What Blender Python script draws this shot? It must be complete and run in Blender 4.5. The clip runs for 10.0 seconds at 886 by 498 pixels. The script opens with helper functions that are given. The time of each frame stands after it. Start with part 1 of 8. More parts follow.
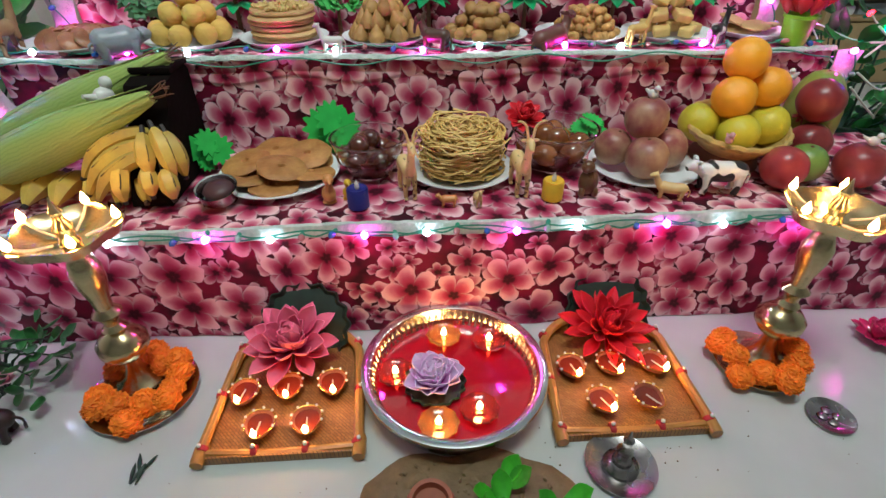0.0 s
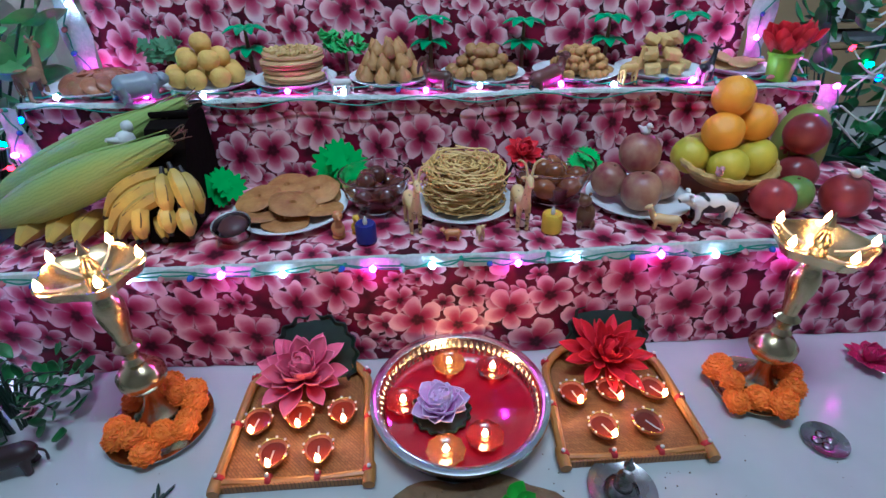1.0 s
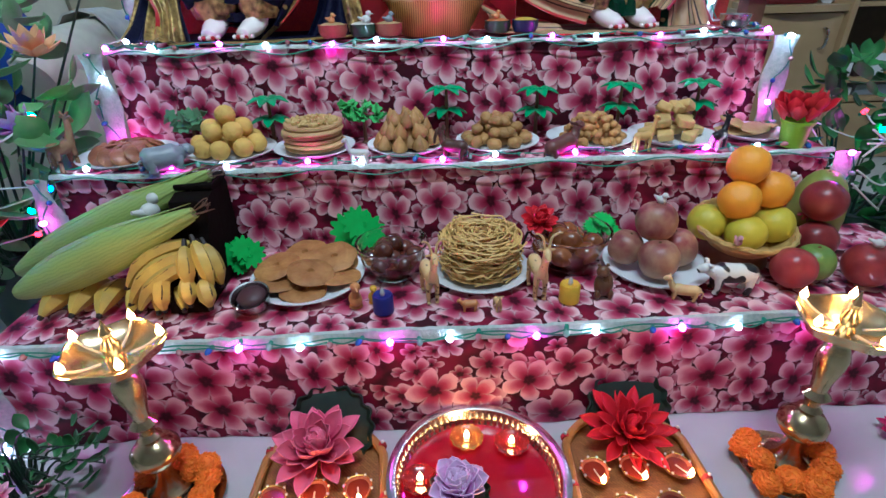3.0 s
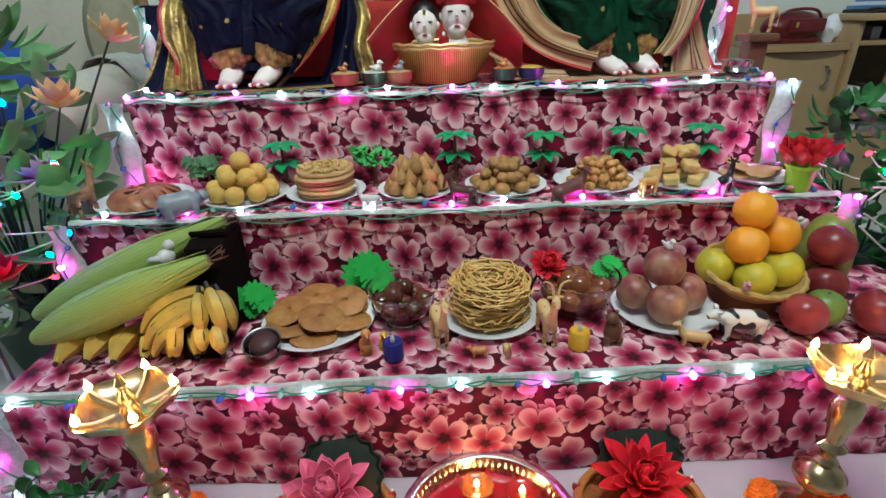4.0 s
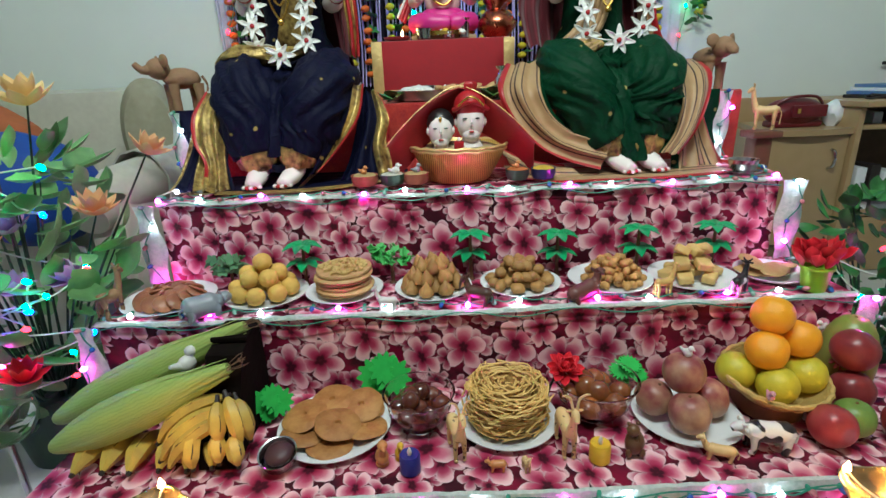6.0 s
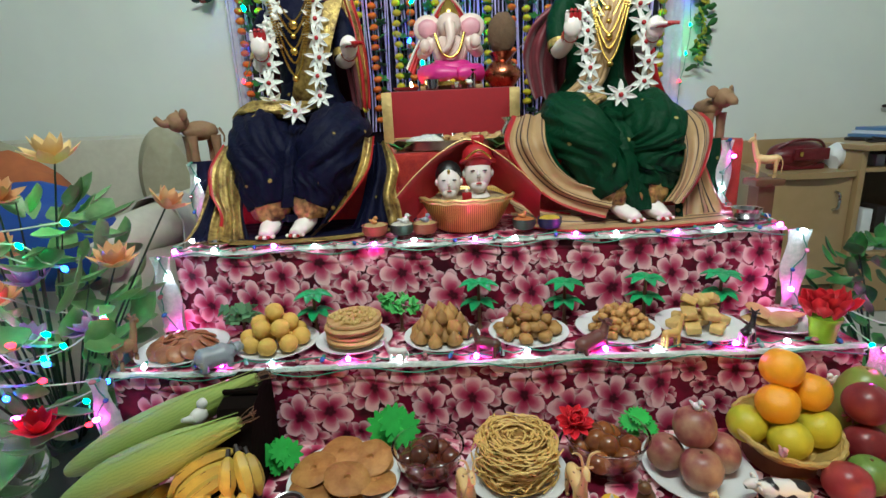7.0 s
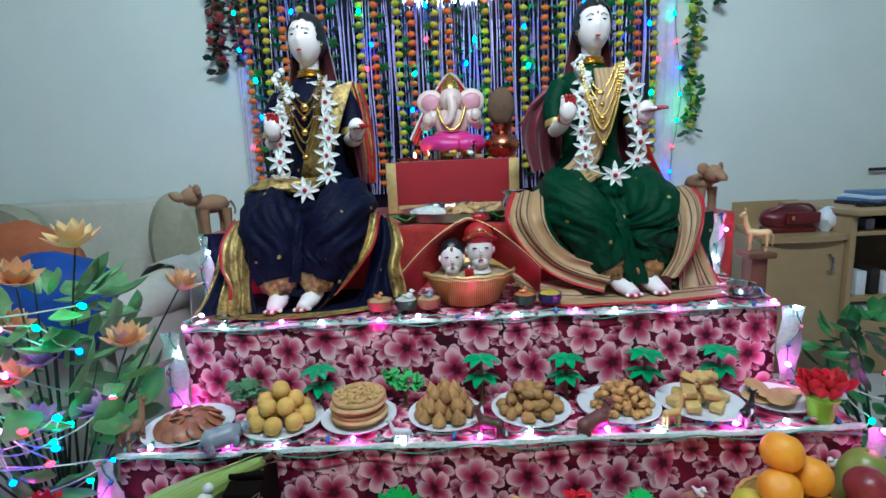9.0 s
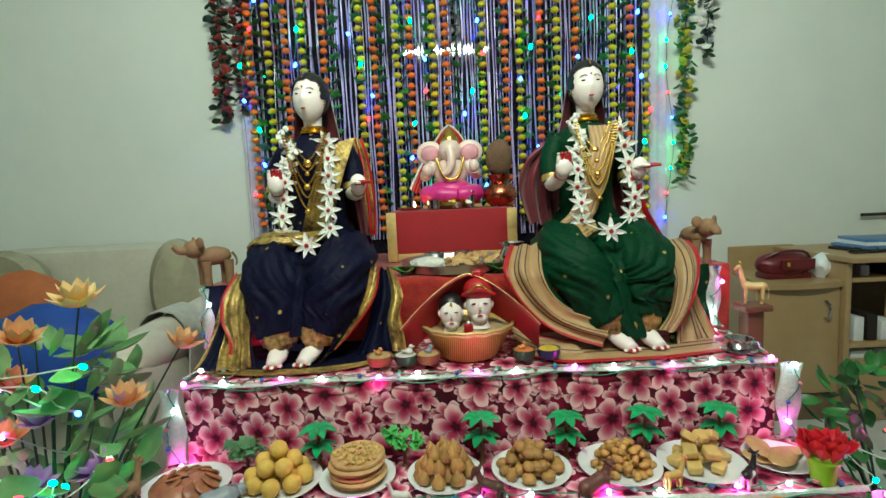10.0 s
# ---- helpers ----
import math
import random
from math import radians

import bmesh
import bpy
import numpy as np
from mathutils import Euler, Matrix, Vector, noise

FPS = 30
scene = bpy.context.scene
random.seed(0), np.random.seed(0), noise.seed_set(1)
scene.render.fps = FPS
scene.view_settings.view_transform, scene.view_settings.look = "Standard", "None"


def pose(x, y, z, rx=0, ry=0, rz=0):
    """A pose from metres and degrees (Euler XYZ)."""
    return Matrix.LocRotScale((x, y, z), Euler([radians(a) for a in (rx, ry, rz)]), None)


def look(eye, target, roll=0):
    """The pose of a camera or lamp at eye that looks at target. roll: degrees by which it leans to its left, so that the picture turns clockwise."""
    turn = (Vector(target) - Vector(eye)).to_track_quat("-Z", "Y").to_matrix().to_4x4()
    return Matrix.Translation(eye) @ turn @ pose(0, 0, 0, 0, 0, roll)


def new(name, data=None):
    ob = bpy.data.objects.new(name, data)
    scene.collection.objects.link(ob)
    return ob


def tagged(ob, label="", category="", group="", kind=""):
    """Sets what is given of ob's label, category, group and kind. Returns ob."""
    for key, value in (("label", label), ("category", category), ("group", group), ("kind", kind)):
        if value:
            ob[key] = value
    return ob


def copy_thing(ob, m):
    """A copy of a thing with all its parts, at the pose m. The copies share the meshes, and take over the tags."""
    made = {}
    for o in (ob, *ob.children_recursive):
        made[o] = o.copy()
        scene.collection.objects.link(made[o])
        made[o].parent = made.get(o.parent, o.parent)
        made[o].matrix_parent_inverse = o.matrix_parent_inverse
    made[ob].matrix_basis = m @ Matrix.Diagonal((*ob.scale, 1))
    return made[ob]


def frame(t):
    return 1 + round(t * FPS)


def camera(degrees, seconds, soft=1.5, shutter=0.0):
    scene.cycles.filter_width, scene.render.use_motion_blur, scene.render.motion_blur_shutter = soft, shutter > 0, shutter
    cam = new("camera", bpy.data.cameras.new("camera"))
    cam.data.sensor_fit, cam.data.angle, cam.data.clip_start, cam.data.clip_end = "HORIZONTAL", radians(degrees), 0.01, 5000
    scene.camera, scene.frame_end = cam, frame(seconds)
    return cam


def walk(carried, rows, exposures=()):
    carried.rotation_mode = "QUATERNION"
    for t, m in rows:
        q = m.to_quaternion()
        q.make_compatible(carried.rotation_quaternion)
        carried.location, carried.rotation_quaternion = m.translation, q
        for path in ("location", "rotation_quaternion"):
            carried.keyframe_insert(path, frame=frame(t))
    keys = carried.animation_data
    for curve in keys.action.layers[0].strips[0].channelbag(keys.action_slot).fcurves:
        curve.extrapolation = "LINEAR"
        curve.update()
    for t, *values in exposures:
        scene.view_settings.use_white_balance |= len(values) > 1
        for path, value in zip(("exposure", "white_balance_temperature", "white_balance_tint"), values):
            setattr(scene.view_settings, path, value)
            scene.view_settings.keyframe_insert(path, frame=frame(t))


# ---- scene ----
cam = camera(83.8, 10.0)
METRES, EYE, TILT, LEAN, TURN = 0.45, 0.66, -35.0, 0.0, -3.6
ROWS = [
    (0.0, 0.0, 0.0, 0.0, 0.0, 0.0, -0.0),
    (0.5, -0.0081, -0.0544, 0.0326, -0.05, 1.11, 0.57),
    (1.0, -0.0124, -0.0856, 0.0507, 0.16, 2.19, 0.59),
    (1.5, -0.0112, -0.1011, 0.0708, 0.36, 3.22, 0.57),
    (2.0, -0.0187, -0.1018, 0.102, 0.74, 4.45, 0.57),
    (2.5, -0.0267, -0.0914, 0.1443, 1.04, 5.38, 0.54),
    (4.0, -0.0457, -0.1346, 0.2599, 2.2, 9.61, 0.42),
    (4.5, -0.0429, -0.1476, 0.3157, 2.33, 11.07, 0.44),
    (5.0, -0.0501, -0.1656, 0.3717, 2.61, 12.74, 0.39),
    (5.5, -0.0571, -0.1849, 0.4128, 3.06, 14.49, 0.31),
    (7.0, -0.0634, -0.2898, 0.5234, 4.4, 20.15, 0.04),
    (7.5, -0.0676, -0.3245, 0.5574, 4.47, 21.6, 0.02),
    (8.0, -0.0716, -0.3694, 0.5987, 4.53, 22.74, 0.03),
    (8.5, -0.0741, -0.4082, 0.6297, 4.57, 23.85, 0.0),
    (9.0, -0.069, -0.4451, 0.6655, 4.43, 25.1, 0.06),
    (9.5, -0.0673, -0.4946, 0.7245, 4.38, 26.76, 0.15),
    (10.0, -0.0652, -0.5432, 0.7676, 4.31, 28.9, 0.14),
]
walk(cam, [(t, pose(0, 0, EYE, TILT, LEAN, TURN) @ pose(METRES * x, METRES * y, METRES * z, 90 + pitch, roll, yaw)) for t, x, y, z, yaw, pitch, roll in ROWS],
     [(0.0, 0.0, 6100, 12), (0.5, -0.08, 7700, -13), (1.0, -0.20, 4750, 18), (1.5, 0.0, 6150, 12), (2.0, -0.08, 7900, -14), (2.5, -0.20, 4850, 18), (4.0, -0.05, 5950, 13), (4.5, -0.28, 4650, 19), (5.0, -0.08, 7300, -13),
      (5.5, 0.0, 6000, 11), (7.0, 0.0, 6300, 11), (7.5, -0.12, 5000, 15), (8.0, -0.05, 7000, -2), (8.5, 0.0, 6350, 15), (9.0, -0.08, 5250, 13), (9.5, 0.0, 6400, 12), (10.0, -0.05, 6800, 0)])


# ---- light ----
world = bpy.data.worlds.new("World")
scene.world = world
world.use_nodes = True
world.node_tree.nodes["Background"].inputs[0].default_value = (0.8, 0.9, 1.0, 1)
world.node_tree.nodes["Background"].inputs[1].default_value = 0.03


def area_lamp(name, eye, target, sx, sy, watts, colour):
    data = bpy.data.lights.new(name, "AREA")
    data.shape, data.size, data.size_y, data.energy, data.color = "RECTANGLE", sx, sy, watts, colour
    ob = new(name, data)
    ob.matrix_world = look(eye, target)
    return ob


# the room's tube light, high over the camera
area_lamp("tube_light_lamp", (0.06, 0.15, 2.62), (0.06, 2.1, 1.6), 1.1, 0.09, 57, (0.89, 1.0, 0.90))


# ---- materials ----
def material(name):
    m = bpy.data.materials.new(name)
    m.use_nodes = True
    return m, m.node_tree.nodes, m.node_tree.links, m.node_tree.nodes["Principled BSDF"]


def mat(name, c, rough=0.5, metal=0.0, c2=None, scale=30.0, bump=0.0, bscale=None, vary=0.0, spec=0.5, trans=0.0, sheen=0.0, coat=0.0, sss=0.0):
    """A surface with two scales of variation, relief and a little change from piece to piece."""
    m, n, l, b = material(name)
    c2 = c2 or tuple(min(1, v * 0.72) for v in c)
    tc = n.new("ShaderNodeTexCoord")
    no = n.new("ShaderNodeTexNoise")
    no.inputs["Scale"].default_value, no.inputs["Detail"].default_value = scale, 6
    l.new(tc.outputs["Object"], no.inputs["Vector"])
    big = n.new("ShaderNodeTexNoise")
    big.inputs["Scale"].default_value = scale * 0.18
    l.new(tc.outputs["Object"], big.inputs["Vector"])
    add = n.new("ShaderNodeMath")
    add.operation = "MULTIPLY_ADD"
    add.inputs[1].default_value, add.inputs[2].default_value = 0.5, 0.0
    l.new(big.outputs[0], add.inputs[0])
    half = n.new("ShaderNodeMath")
    half.operation = "MULTIPLY_ADD"
    half.inputs[1].default_value = 0.5
    l.new(no.outputs[0], half.inputs[0])
    l.new(add.outputs[0], half.inputs[2])
    ramp = n.new("ShaderNodeValToRGB")
    ramp.color_ramp.elements[0].position, ramp.color_ramp.elements[1].position = 0.36, 0.64
    ramp.color_ramp.elements[0].color, ramp.color_ramp.elements[1].color = (*c2, 1), (*c, 1)
    l.new(half.outputs[0], ramp.inputs[0])
    out = ramp.outputs[0]
    if vary:
        info = n.new("ShaderNodeObjectInfo")
        hsv = n.new("ShaderNodeHueSaturation")
        mr = n.new("ShaderNodeMapRange")
        mr.inputs[3].default_value, mr.inputs[4].default_value = 1 - vary, 1 + vary
        l.new(info.outputs["Random"], mr.inputs[0])
        l.new(mr.outputs[0], hsv.inputs["Value"])
        l.new(out, hsv.inputs["Color"])
        out = hsv.outputs[0]
    l.new(out, b.inputs["Base Color"])
    rr = n.new("ShaderNodeMapRange")
    rr.inputs[3].default_value, rr.inputs[4].default_value = max(0.02, rough - 0.08), min(1, rough + 0.08)
    l.new(no.outputs[0], rr.inputs[0])
    l.new(rr.outputs[0], b.inputs["Roughness"])
    b.inputs["Metallic"].default_value = metal
    b.inputs["Specular IOR Level"].default_value = spec
    b.inputs["Transmission Weight"].default_value = trans
    b.inputs["Sheen Weight"].default_value = sheen
    b.inputs["Coat Weight"].default_value = coat
    if sss:
        b.inputs["Subsurface Weight"].default_value = sss
        b.inputs["Subsurface Radius"].default_value = (0.01, 0.006, 0.004)
        b.inputs["Subsurface Scale"].default_value = 0.5
    if bump:
        bt = n.new("ShaderNodeTexNoise")
        bt.inputs["Scale"].default_value, bt.inputs["Detail"].default_value = bscale or scale * 2, 4
        l.new(tc.outputs["Object"], bt.inputs["Vector"])
        bp = n.new("ShaderNodeBump")
        bp.inputs["Strength"].default_value, bp.inputs["Distance"].default_value = bump, 0.004
        l.new(bt.outputs[0], bp.inputs["Height"])
        l.new(bp.outputs[0], b.inputs["Normal"])
    return m


def glow(name, c, strength):
    m, n, l, b = material(name)
    b.inputs["Base Color"].default_value = (*c, 1)
    b.inputs["Emission Color"].default_value = (*c, 1)
    b.inputs["Emission Strength"].default_value = strength
    b.inputs["Roughness"].default_value = 0.3
    return m


def floral(name):
    """Crimson cotton printed with overlapping five-petalled pink blossoms that pale to their rims."""
    m, n, l, b = material(name)

    def math1(op, a, c=None, d=None):
        q = n.new("ShaderNodeMath")
        q.operation = op
        for i, v in enumerate((a, c, d)):
            if v is None:
                continue
            if isinstance(v, (int, float)):
                q.inputs[i].default_value = v
            else:
                l.new(v, q.inputs[i])
        return q.outputs[0]

    flat = n.new("ShaderNodeTexCoord").outputs["UV"]
    # uneven outlines of the petals
    warp = n.new("ShaderNodeTexNoise")
    warp.inputs["Scale"].default_value, warp.inputs["Detail"].default_value = 34, 2
    l.new(flat, warp.inputs["Vector"])
    shift_by = n.new("ShaderNodeVectorMath")
    shift_by.operation = "MULTIPLY_ADD"
    l.new(warp.outputs["Color"], shift_by.inputs[0])
    shift_by.inputs[1].default_value = (0.016, 0.016, 0)
    l.new(flat, shift_by.inputs[2])
    uv = shift_by.outputs[0]
    base = n.new("ShaderNodeTexNoise")
    base.inputs["Scale"].default_value = 16
    l.new(uv, base.inputs["Vector"])
    bg = n.new("ShaderNodeValToRGB")
    bg.color_ramp.elements[0].color, bg.color_ramp.elements[1].color = (0.040, 0.001, 0.008, 1), (0.21, 0.003, 0.030, 1)
    bg.color_ramp.elements[0].position, bg.color_ramp.elements[1].position = 0.40, 0.62
    l.new(base.outputs[0], bg.inputs[0])
    colour = bg.outputs[0]
    for scale, shift, size, rows_of, drop in ((20.0, 0.37, 0.46, 0.0, 0.20), (13.4, 3.1, 0.51, 0.7, 0.16), (10.4, 17.3, 0.55, 1.3, 0.08)):
        mp = n.new("ShaderNodeMapping")
        mp.inputs["Location"].default_value = (shift, shift * 1.7, 0)
        mp.inputs["Rotation"].default_value = (0, 0, rows_of)
        l.new(uv, mp.inputs["Vector"])
        vo = n.new("ShaderNodeTexVoronoi")
        vo.voronoi_dimensions, vo.feature = "2D", "F1"
        vo.inputs["Scale"].default_value, vo.inputs["Randomness"].default_value = scale, (0.62 if scale < 12 else 0.85)
        l.new(mp.outputs[0], vo.inputs["Vector"])
        diff = n.new("ShaderNodeVectorMath")
        diff.operation = "SUBTRACT"
        l.new(mp.outputs[0], diff.inputs[0])
        l.new(vo.outputs["Position"], diff.inputs[1])
        xyz = n.new("ShaderNodeSeparateXYZ")
        l.new(diff.outputs[0], xyz.inputs[0])
        rgb = n.new("ShaderNodeSeparateColor")
        l.new(vo.outputs["Color"], rgb.inputs[0])
        # some blossoms are seen from the side
        squash = math1("MULTIPLY_ADD", rgb.outputs[2], 0.55, 0.92)
        high = math1("MULTIPLY", xyz.outputs[1], squash)
        ang = math1("ARCTAN2", high, xyz.outputs[0])
        far = math1("SQRT", math1("ADD", math1("MULTIPLY", xyz.outputs[0], xyz.outputs[0]), math1("MULTIPLY", high, high)))
        far = math1("MULTIPLY", far, scale)
        turn = math1("MULTIPLY_ADD", rgb.outputs[0], 6.28, ang)
        lobe = math1("POWER", math1("ABSOLUTE", math1("COSINE", math1("MULTIPLY", turn, 2.5))), 0.45)
        reach = math1("MULTIPLY_ADD", lobe, 0.68, 0.32)
        wid = math1("MULTIPLY_ADD", rgb.outputs[1], 0.20, size - 0.09)
        rel = math1("DIVIDE", far, math1("MULTIPLY", reach, wid))
        tone = n.new("ShaderNodeValToRGB")
        e = tone.color_ramp.elements
        e[0].position, e[0].color = 0.0, (0.10, 0.006, 0.02, 1)
        e[1].position, e[1].color = 1.0, (0.88, 0.60, 0.64, 1)
        for pos, c in ((0.08, (0.05, 0.002, 0.010, 1)), (0.19, (0.06, 0.002, 0.012, 1)), (0.27, (0.27, 0.008, 0.048, 1)), (0.48, (0.46, 0.050, 0.120, 1)), (0.68, (0.64, 0.20, 0.27, 1)), (0.84, (0.82, 0.48, 0.51, 1))):
            k = e.new(pos)
            k.color = c
        l.new(rel, tone.inputs[0])
        deep = 1.0 if scale < 12 else (0.85 if scale < 18 else 0.72)
        # darker line where two petals of one blossom meet
        seam = math1("MULTIPLY_ADD", lobe, 0.75, 0.36)
        seam = math1("MULTIPLY", math1("MINIMUM", seam, 1.0), deep)
        dk = n.new("ShaderNodeMix")
        dk.data_type, dk.blend_type = "RGBA", "MULTIPLY"
        dk.inputs[0].default_value = 1
        l.new(tone.outputs[0], dk.inputs[6])
        l.new(seam, dk.inputs[7])
        keep = math1("MULTIPLY", math1("GREATER_THAN", 1.0, rel), math1("GREATER_THAN", rgb.outputs[1], drop))
        mix = n.new("ShaderNodeMix")
        mix.data_type = "RGBA"
        l.new(keep, mix.inputs[0])
        l.new(colour, mix.inputs[6])
        l.new(dk.outputs[2], mix.inputs[7])
        colour = mix.outputs[2]
    l.new(colour, b.inputs["Base Color"])
    b.inputs["Roughness"].default_value = 0.6
    b.inputs["Specular IOR Level"].default_value = 0.25
    we = n.new("ShaderNodeTexNoise")
    we.inputs["Scale"].default_value = 900
    l.new(uv, we.inputs["Vector"])
    bp = n.new("ShaderNodeBump")
    bp.inputs["Strength"].default_value, bp.inputs["Distance"].default_value = 0.12, 0.001
    l.new(we.outputs[0], bp.inputs["Height"])
    l.new(bp.outputs[0], b.inputs["Normal"])
    return m


def striped(name, c, c2, scale, direction="Z", rough=0.5, metal=0.0, distort=1.5):
    """Woven bands of two colours."""
    m, n, l, b = material(name)
    tc = n.new("ShaderNodeTexCoord")
    w = n.new("ShaderNodeTexWave")
    w.bands_direction = direction
    w.inputs["Scale"].default_value, w.inputs["Distortion"].default_value, w.inputs["Detail"].default_value = scale, distort, 3
    l.new(tc.outputs["Object"], w.inputs["Vector"])
    r = n.new("ShaderNodeValToRGB")
    r.color_ramp.elements[0].color, r.color_ramp.elements[1].color = (*c2, 1), (*c, 1)
    r.color_ramp.elements[0].position, r.color_ramp.elements[1].position = 0.15, 0.4
    l.new(w.outputs[0], r.inputs[0])
    l.new(r.outputs[0], b.inputs["Base Color"])
    b.inputs["Roughness"].default_value, b.inputs["Metallic"].default_value = rough, metal
    bp = n.new("ShaderNodeBump")
    bp.inputs["Strength"].default_value, bp.inputs["Distance"].default_value = 0.12, 0.002
    l.new(w.outputs[0], bp.inputs["Height"])
    l.new(bp.outputs[0], b.inputs["Normal"])
    return m


def spotted(name, c, spot, scale=24.0, size=0.16, rough=0.4, metal=0.0):
    """Plain silk with small woven motifs."""
    m, n, l, b = material(name)
    tc = n.new("ShaderNodeTexCoord")
    v = n.new("ShaderNodeTexVoronoi")
    v.inputs["Scale"].default_value = scale
    v.inputs["Randomness"].default_value = 0.5
    l.new(tc.outputs["Object"], v.inputs["Vector"])
    r = n.new("ShaderNodeValToRGB")
    r.color_ramp.interpolation = "EASE"
    r.color_ramp.elements[0].position, r.color_ramp.elements[1].position = size, size + 0.05
    r.color_ramp.elements[0].color = (*spot, 1)
    l.new(v.outputs["Distance"], r.inputs[0])
    no = n.new("ShaderNodeTexNoise")
    no.inputs["Scale"].default_value = 20
    l.new(tc.outputs["Object"], no.inputs["Vector"])
    rb = n.new("ShaderNodeValToRGB")
    rb.color_ramp.elements[0].color, rb.color_ramp.elements[1].color = (*[q * 0.6 for q in c], 1), (*c, 1)
    l.new(no.outputs[0], rb.inputs[0])
    mix = n.new("ShaderNodeMix")
    mix.data_type = "RGBA"
    r.color_ramp.elements[0].color, r.color_ramp.elements[1].color = (1, 1, 1, 1), (0, 0, 0, 1)
    l.new(r.outputs[0], mix.inputs[0])
    l.new(rb.outputs[0], mix.inputs[6])
    mix.inputs[7].default_value = (*spot, 1)
    l.new(mix.outputs[2], b.inputs["Base Color"])
    b.inputs["Roughness"].default_value, b.inputs["Metallic"].default_value = rough, metal
    b.inputs["Specular IOR Level"].default_value = 0.12
    wr = n.new("ShaderNodeTexNoise")
    wr.inputs["Scale"].default_value, wr.inputs["Detail"].default_value, wr.inputs["Distortion"].default_value = 26, 5, 1.2
    l.new(tc.outputs["Object"], wr.inputs["Vector"])
    bp = n.new("ShaderNodeBump")
    bp.inputs["Strength"].default_value, bp.inputs["Distance"].default_value = 0.55, 0.012
    l.new(wr.outputs[0], bp.inputs["Height"])
    l.new(bp.outputs[0], b.inputs["Normal"])
    return m


FLORAL = floral("floral_cotton")
WALL = mat("wall_paint", (0.70, 0.74, 0.69), 0.7, c2=(0.66, 0.70, 0.655), scale=6, bump=0.06, bscale=160)
FLOOR = mat("pale_floor_tile", (0.54, 0.55, 0.53), 0.16, c2=(0.47, 0.48, 0.46), scale=9)
CEIL = mat("ceiling_paint", (0.8, 0.8, 0.78), 0.8)
LACE = mat("white_lace", (0.66, 0.68, 0.64), 0.8, c2=(0.40, 0.50, 0.45), scale=120, bump=0.8, bscale=300)
WIRE_GREEN = mat("green_wire", (0.03, 0.26, 0.17), 0.4, scale=60)
WIRE_WHITE = mat("white_wire", (0.75, 0.78, 0.72), 0.45)
BRASS = mat("polished_brass", (0.66, 0.52, 0.30), 0.24, 1.0, c2=(0.48, 0.37, 0.20), scale=40, bump=0.15)
STEEL = mat("stainless_steel", (0.62, 0.62, 0.63), 0.2, 1.0, c2=(0.5, 0.5, 0.5), scale=25)
GOLD = mat("gold_jewel", (0.85, 0.55, 0.13), 0.25, 1.0)
WOOD = mat("cabinet_veneer", (0.40, 0.27, 0.135), 0.4, c2=(0.34, 0.225, 0.105), scale=14)
BULB_COLOURS = (("white", (0.74, 0.88, 1.0), 60.0), ("blue", (0.004, 0.03, 1.0), 120.0), ("red", (1.0, 0.01, 0.02), 18.0), ("pink", (1.0, 0.03, 0.58), 150.0), ("green", (0.004, 1.0, 0.28), 70.0))
BULBS = [glow(f"{w}_bulb", c, s) for w, c, s in BULB_COLOURS]
UNLIT = {k: mat(f"unlit_{k}_bulb", c, 0.12, c2=c, coat=0.6) for k, c in (("blue", (0.04, 0.12, 0.45)), ("red", (0.45, 0.16, 0.18)), ("green", (0.22, 0.40, 0.34)))}
FLAME = glow("flame", (1.0, 0.46, 0.11), 110.0)


# ---- shape helpers ----
def part(name, bm, material_, parent=None, label="", angle=42):
    """Links a bmesh as one mesh object, under a thing where one is given."""
    me = bpy.data.meshes.new(name)
    bm.to_mesh(me)
    bm.free()
    for one in (material_ if isinstance(material_, (list, tuple)) else [material_]):
        me.materials.append(one)
    me.shade_smooth()
    me.set_sharp_from_angle(angle=radians(angle))
    ob = new(name, me)
    ob.parent = parent
    if label:
        tagged(ob, label)
    return ob


def again(ob, m, parent=None):
    """One more piece on the same mesh."""
    o = new(ob.name.split(".")[0], ob.data)
    o.matrix_basis = m
    o.parent = parent or ob.parent
    return o


def thing(name, label, category, at=(0, 0, 0), turn=0.0, group="", kind=""):
    e = new(name)
    e.matrix_basis = pose(*at, 0, 0, turn)
    e.empty_display_size = 0.02
    return tagged(e, label, category, group, kind)


def merged(*bms):
    """Several bmeshes as one."""
    out = bmesh.new()
    for b in bms:
        me = bpy.data.meshes.new("tmp")
        b.to_mesh(me)
        b.free()
        out.from_mesh(me)
        bpy.data.meshes.remove(me)
    return out


def moved(bm, m):
    bm.transform(m)
    return bm


def slot(bm, i):
    for f in bm.faces:
        f.material_index = i
    return bm


def box(sx, sy, sz, bevel=0.0, at=(0, 0, 0)):
    """A block that stands on z = 0."""
    bm = bmesh.new()
    bmesh.ops.create_cube(bm, size=1, matrix=Matrix.Translation((at[0], at[1], at[2] + sz / 2)) @ Matrix.Diagonal((sx, sy, sz, 1)))
    if bevel:
        bmesh.ops.bevel(bm, geom=bm.edges[:], offset=bevel, segments=2, affect="EDGES", profile=0.6)
    return bm


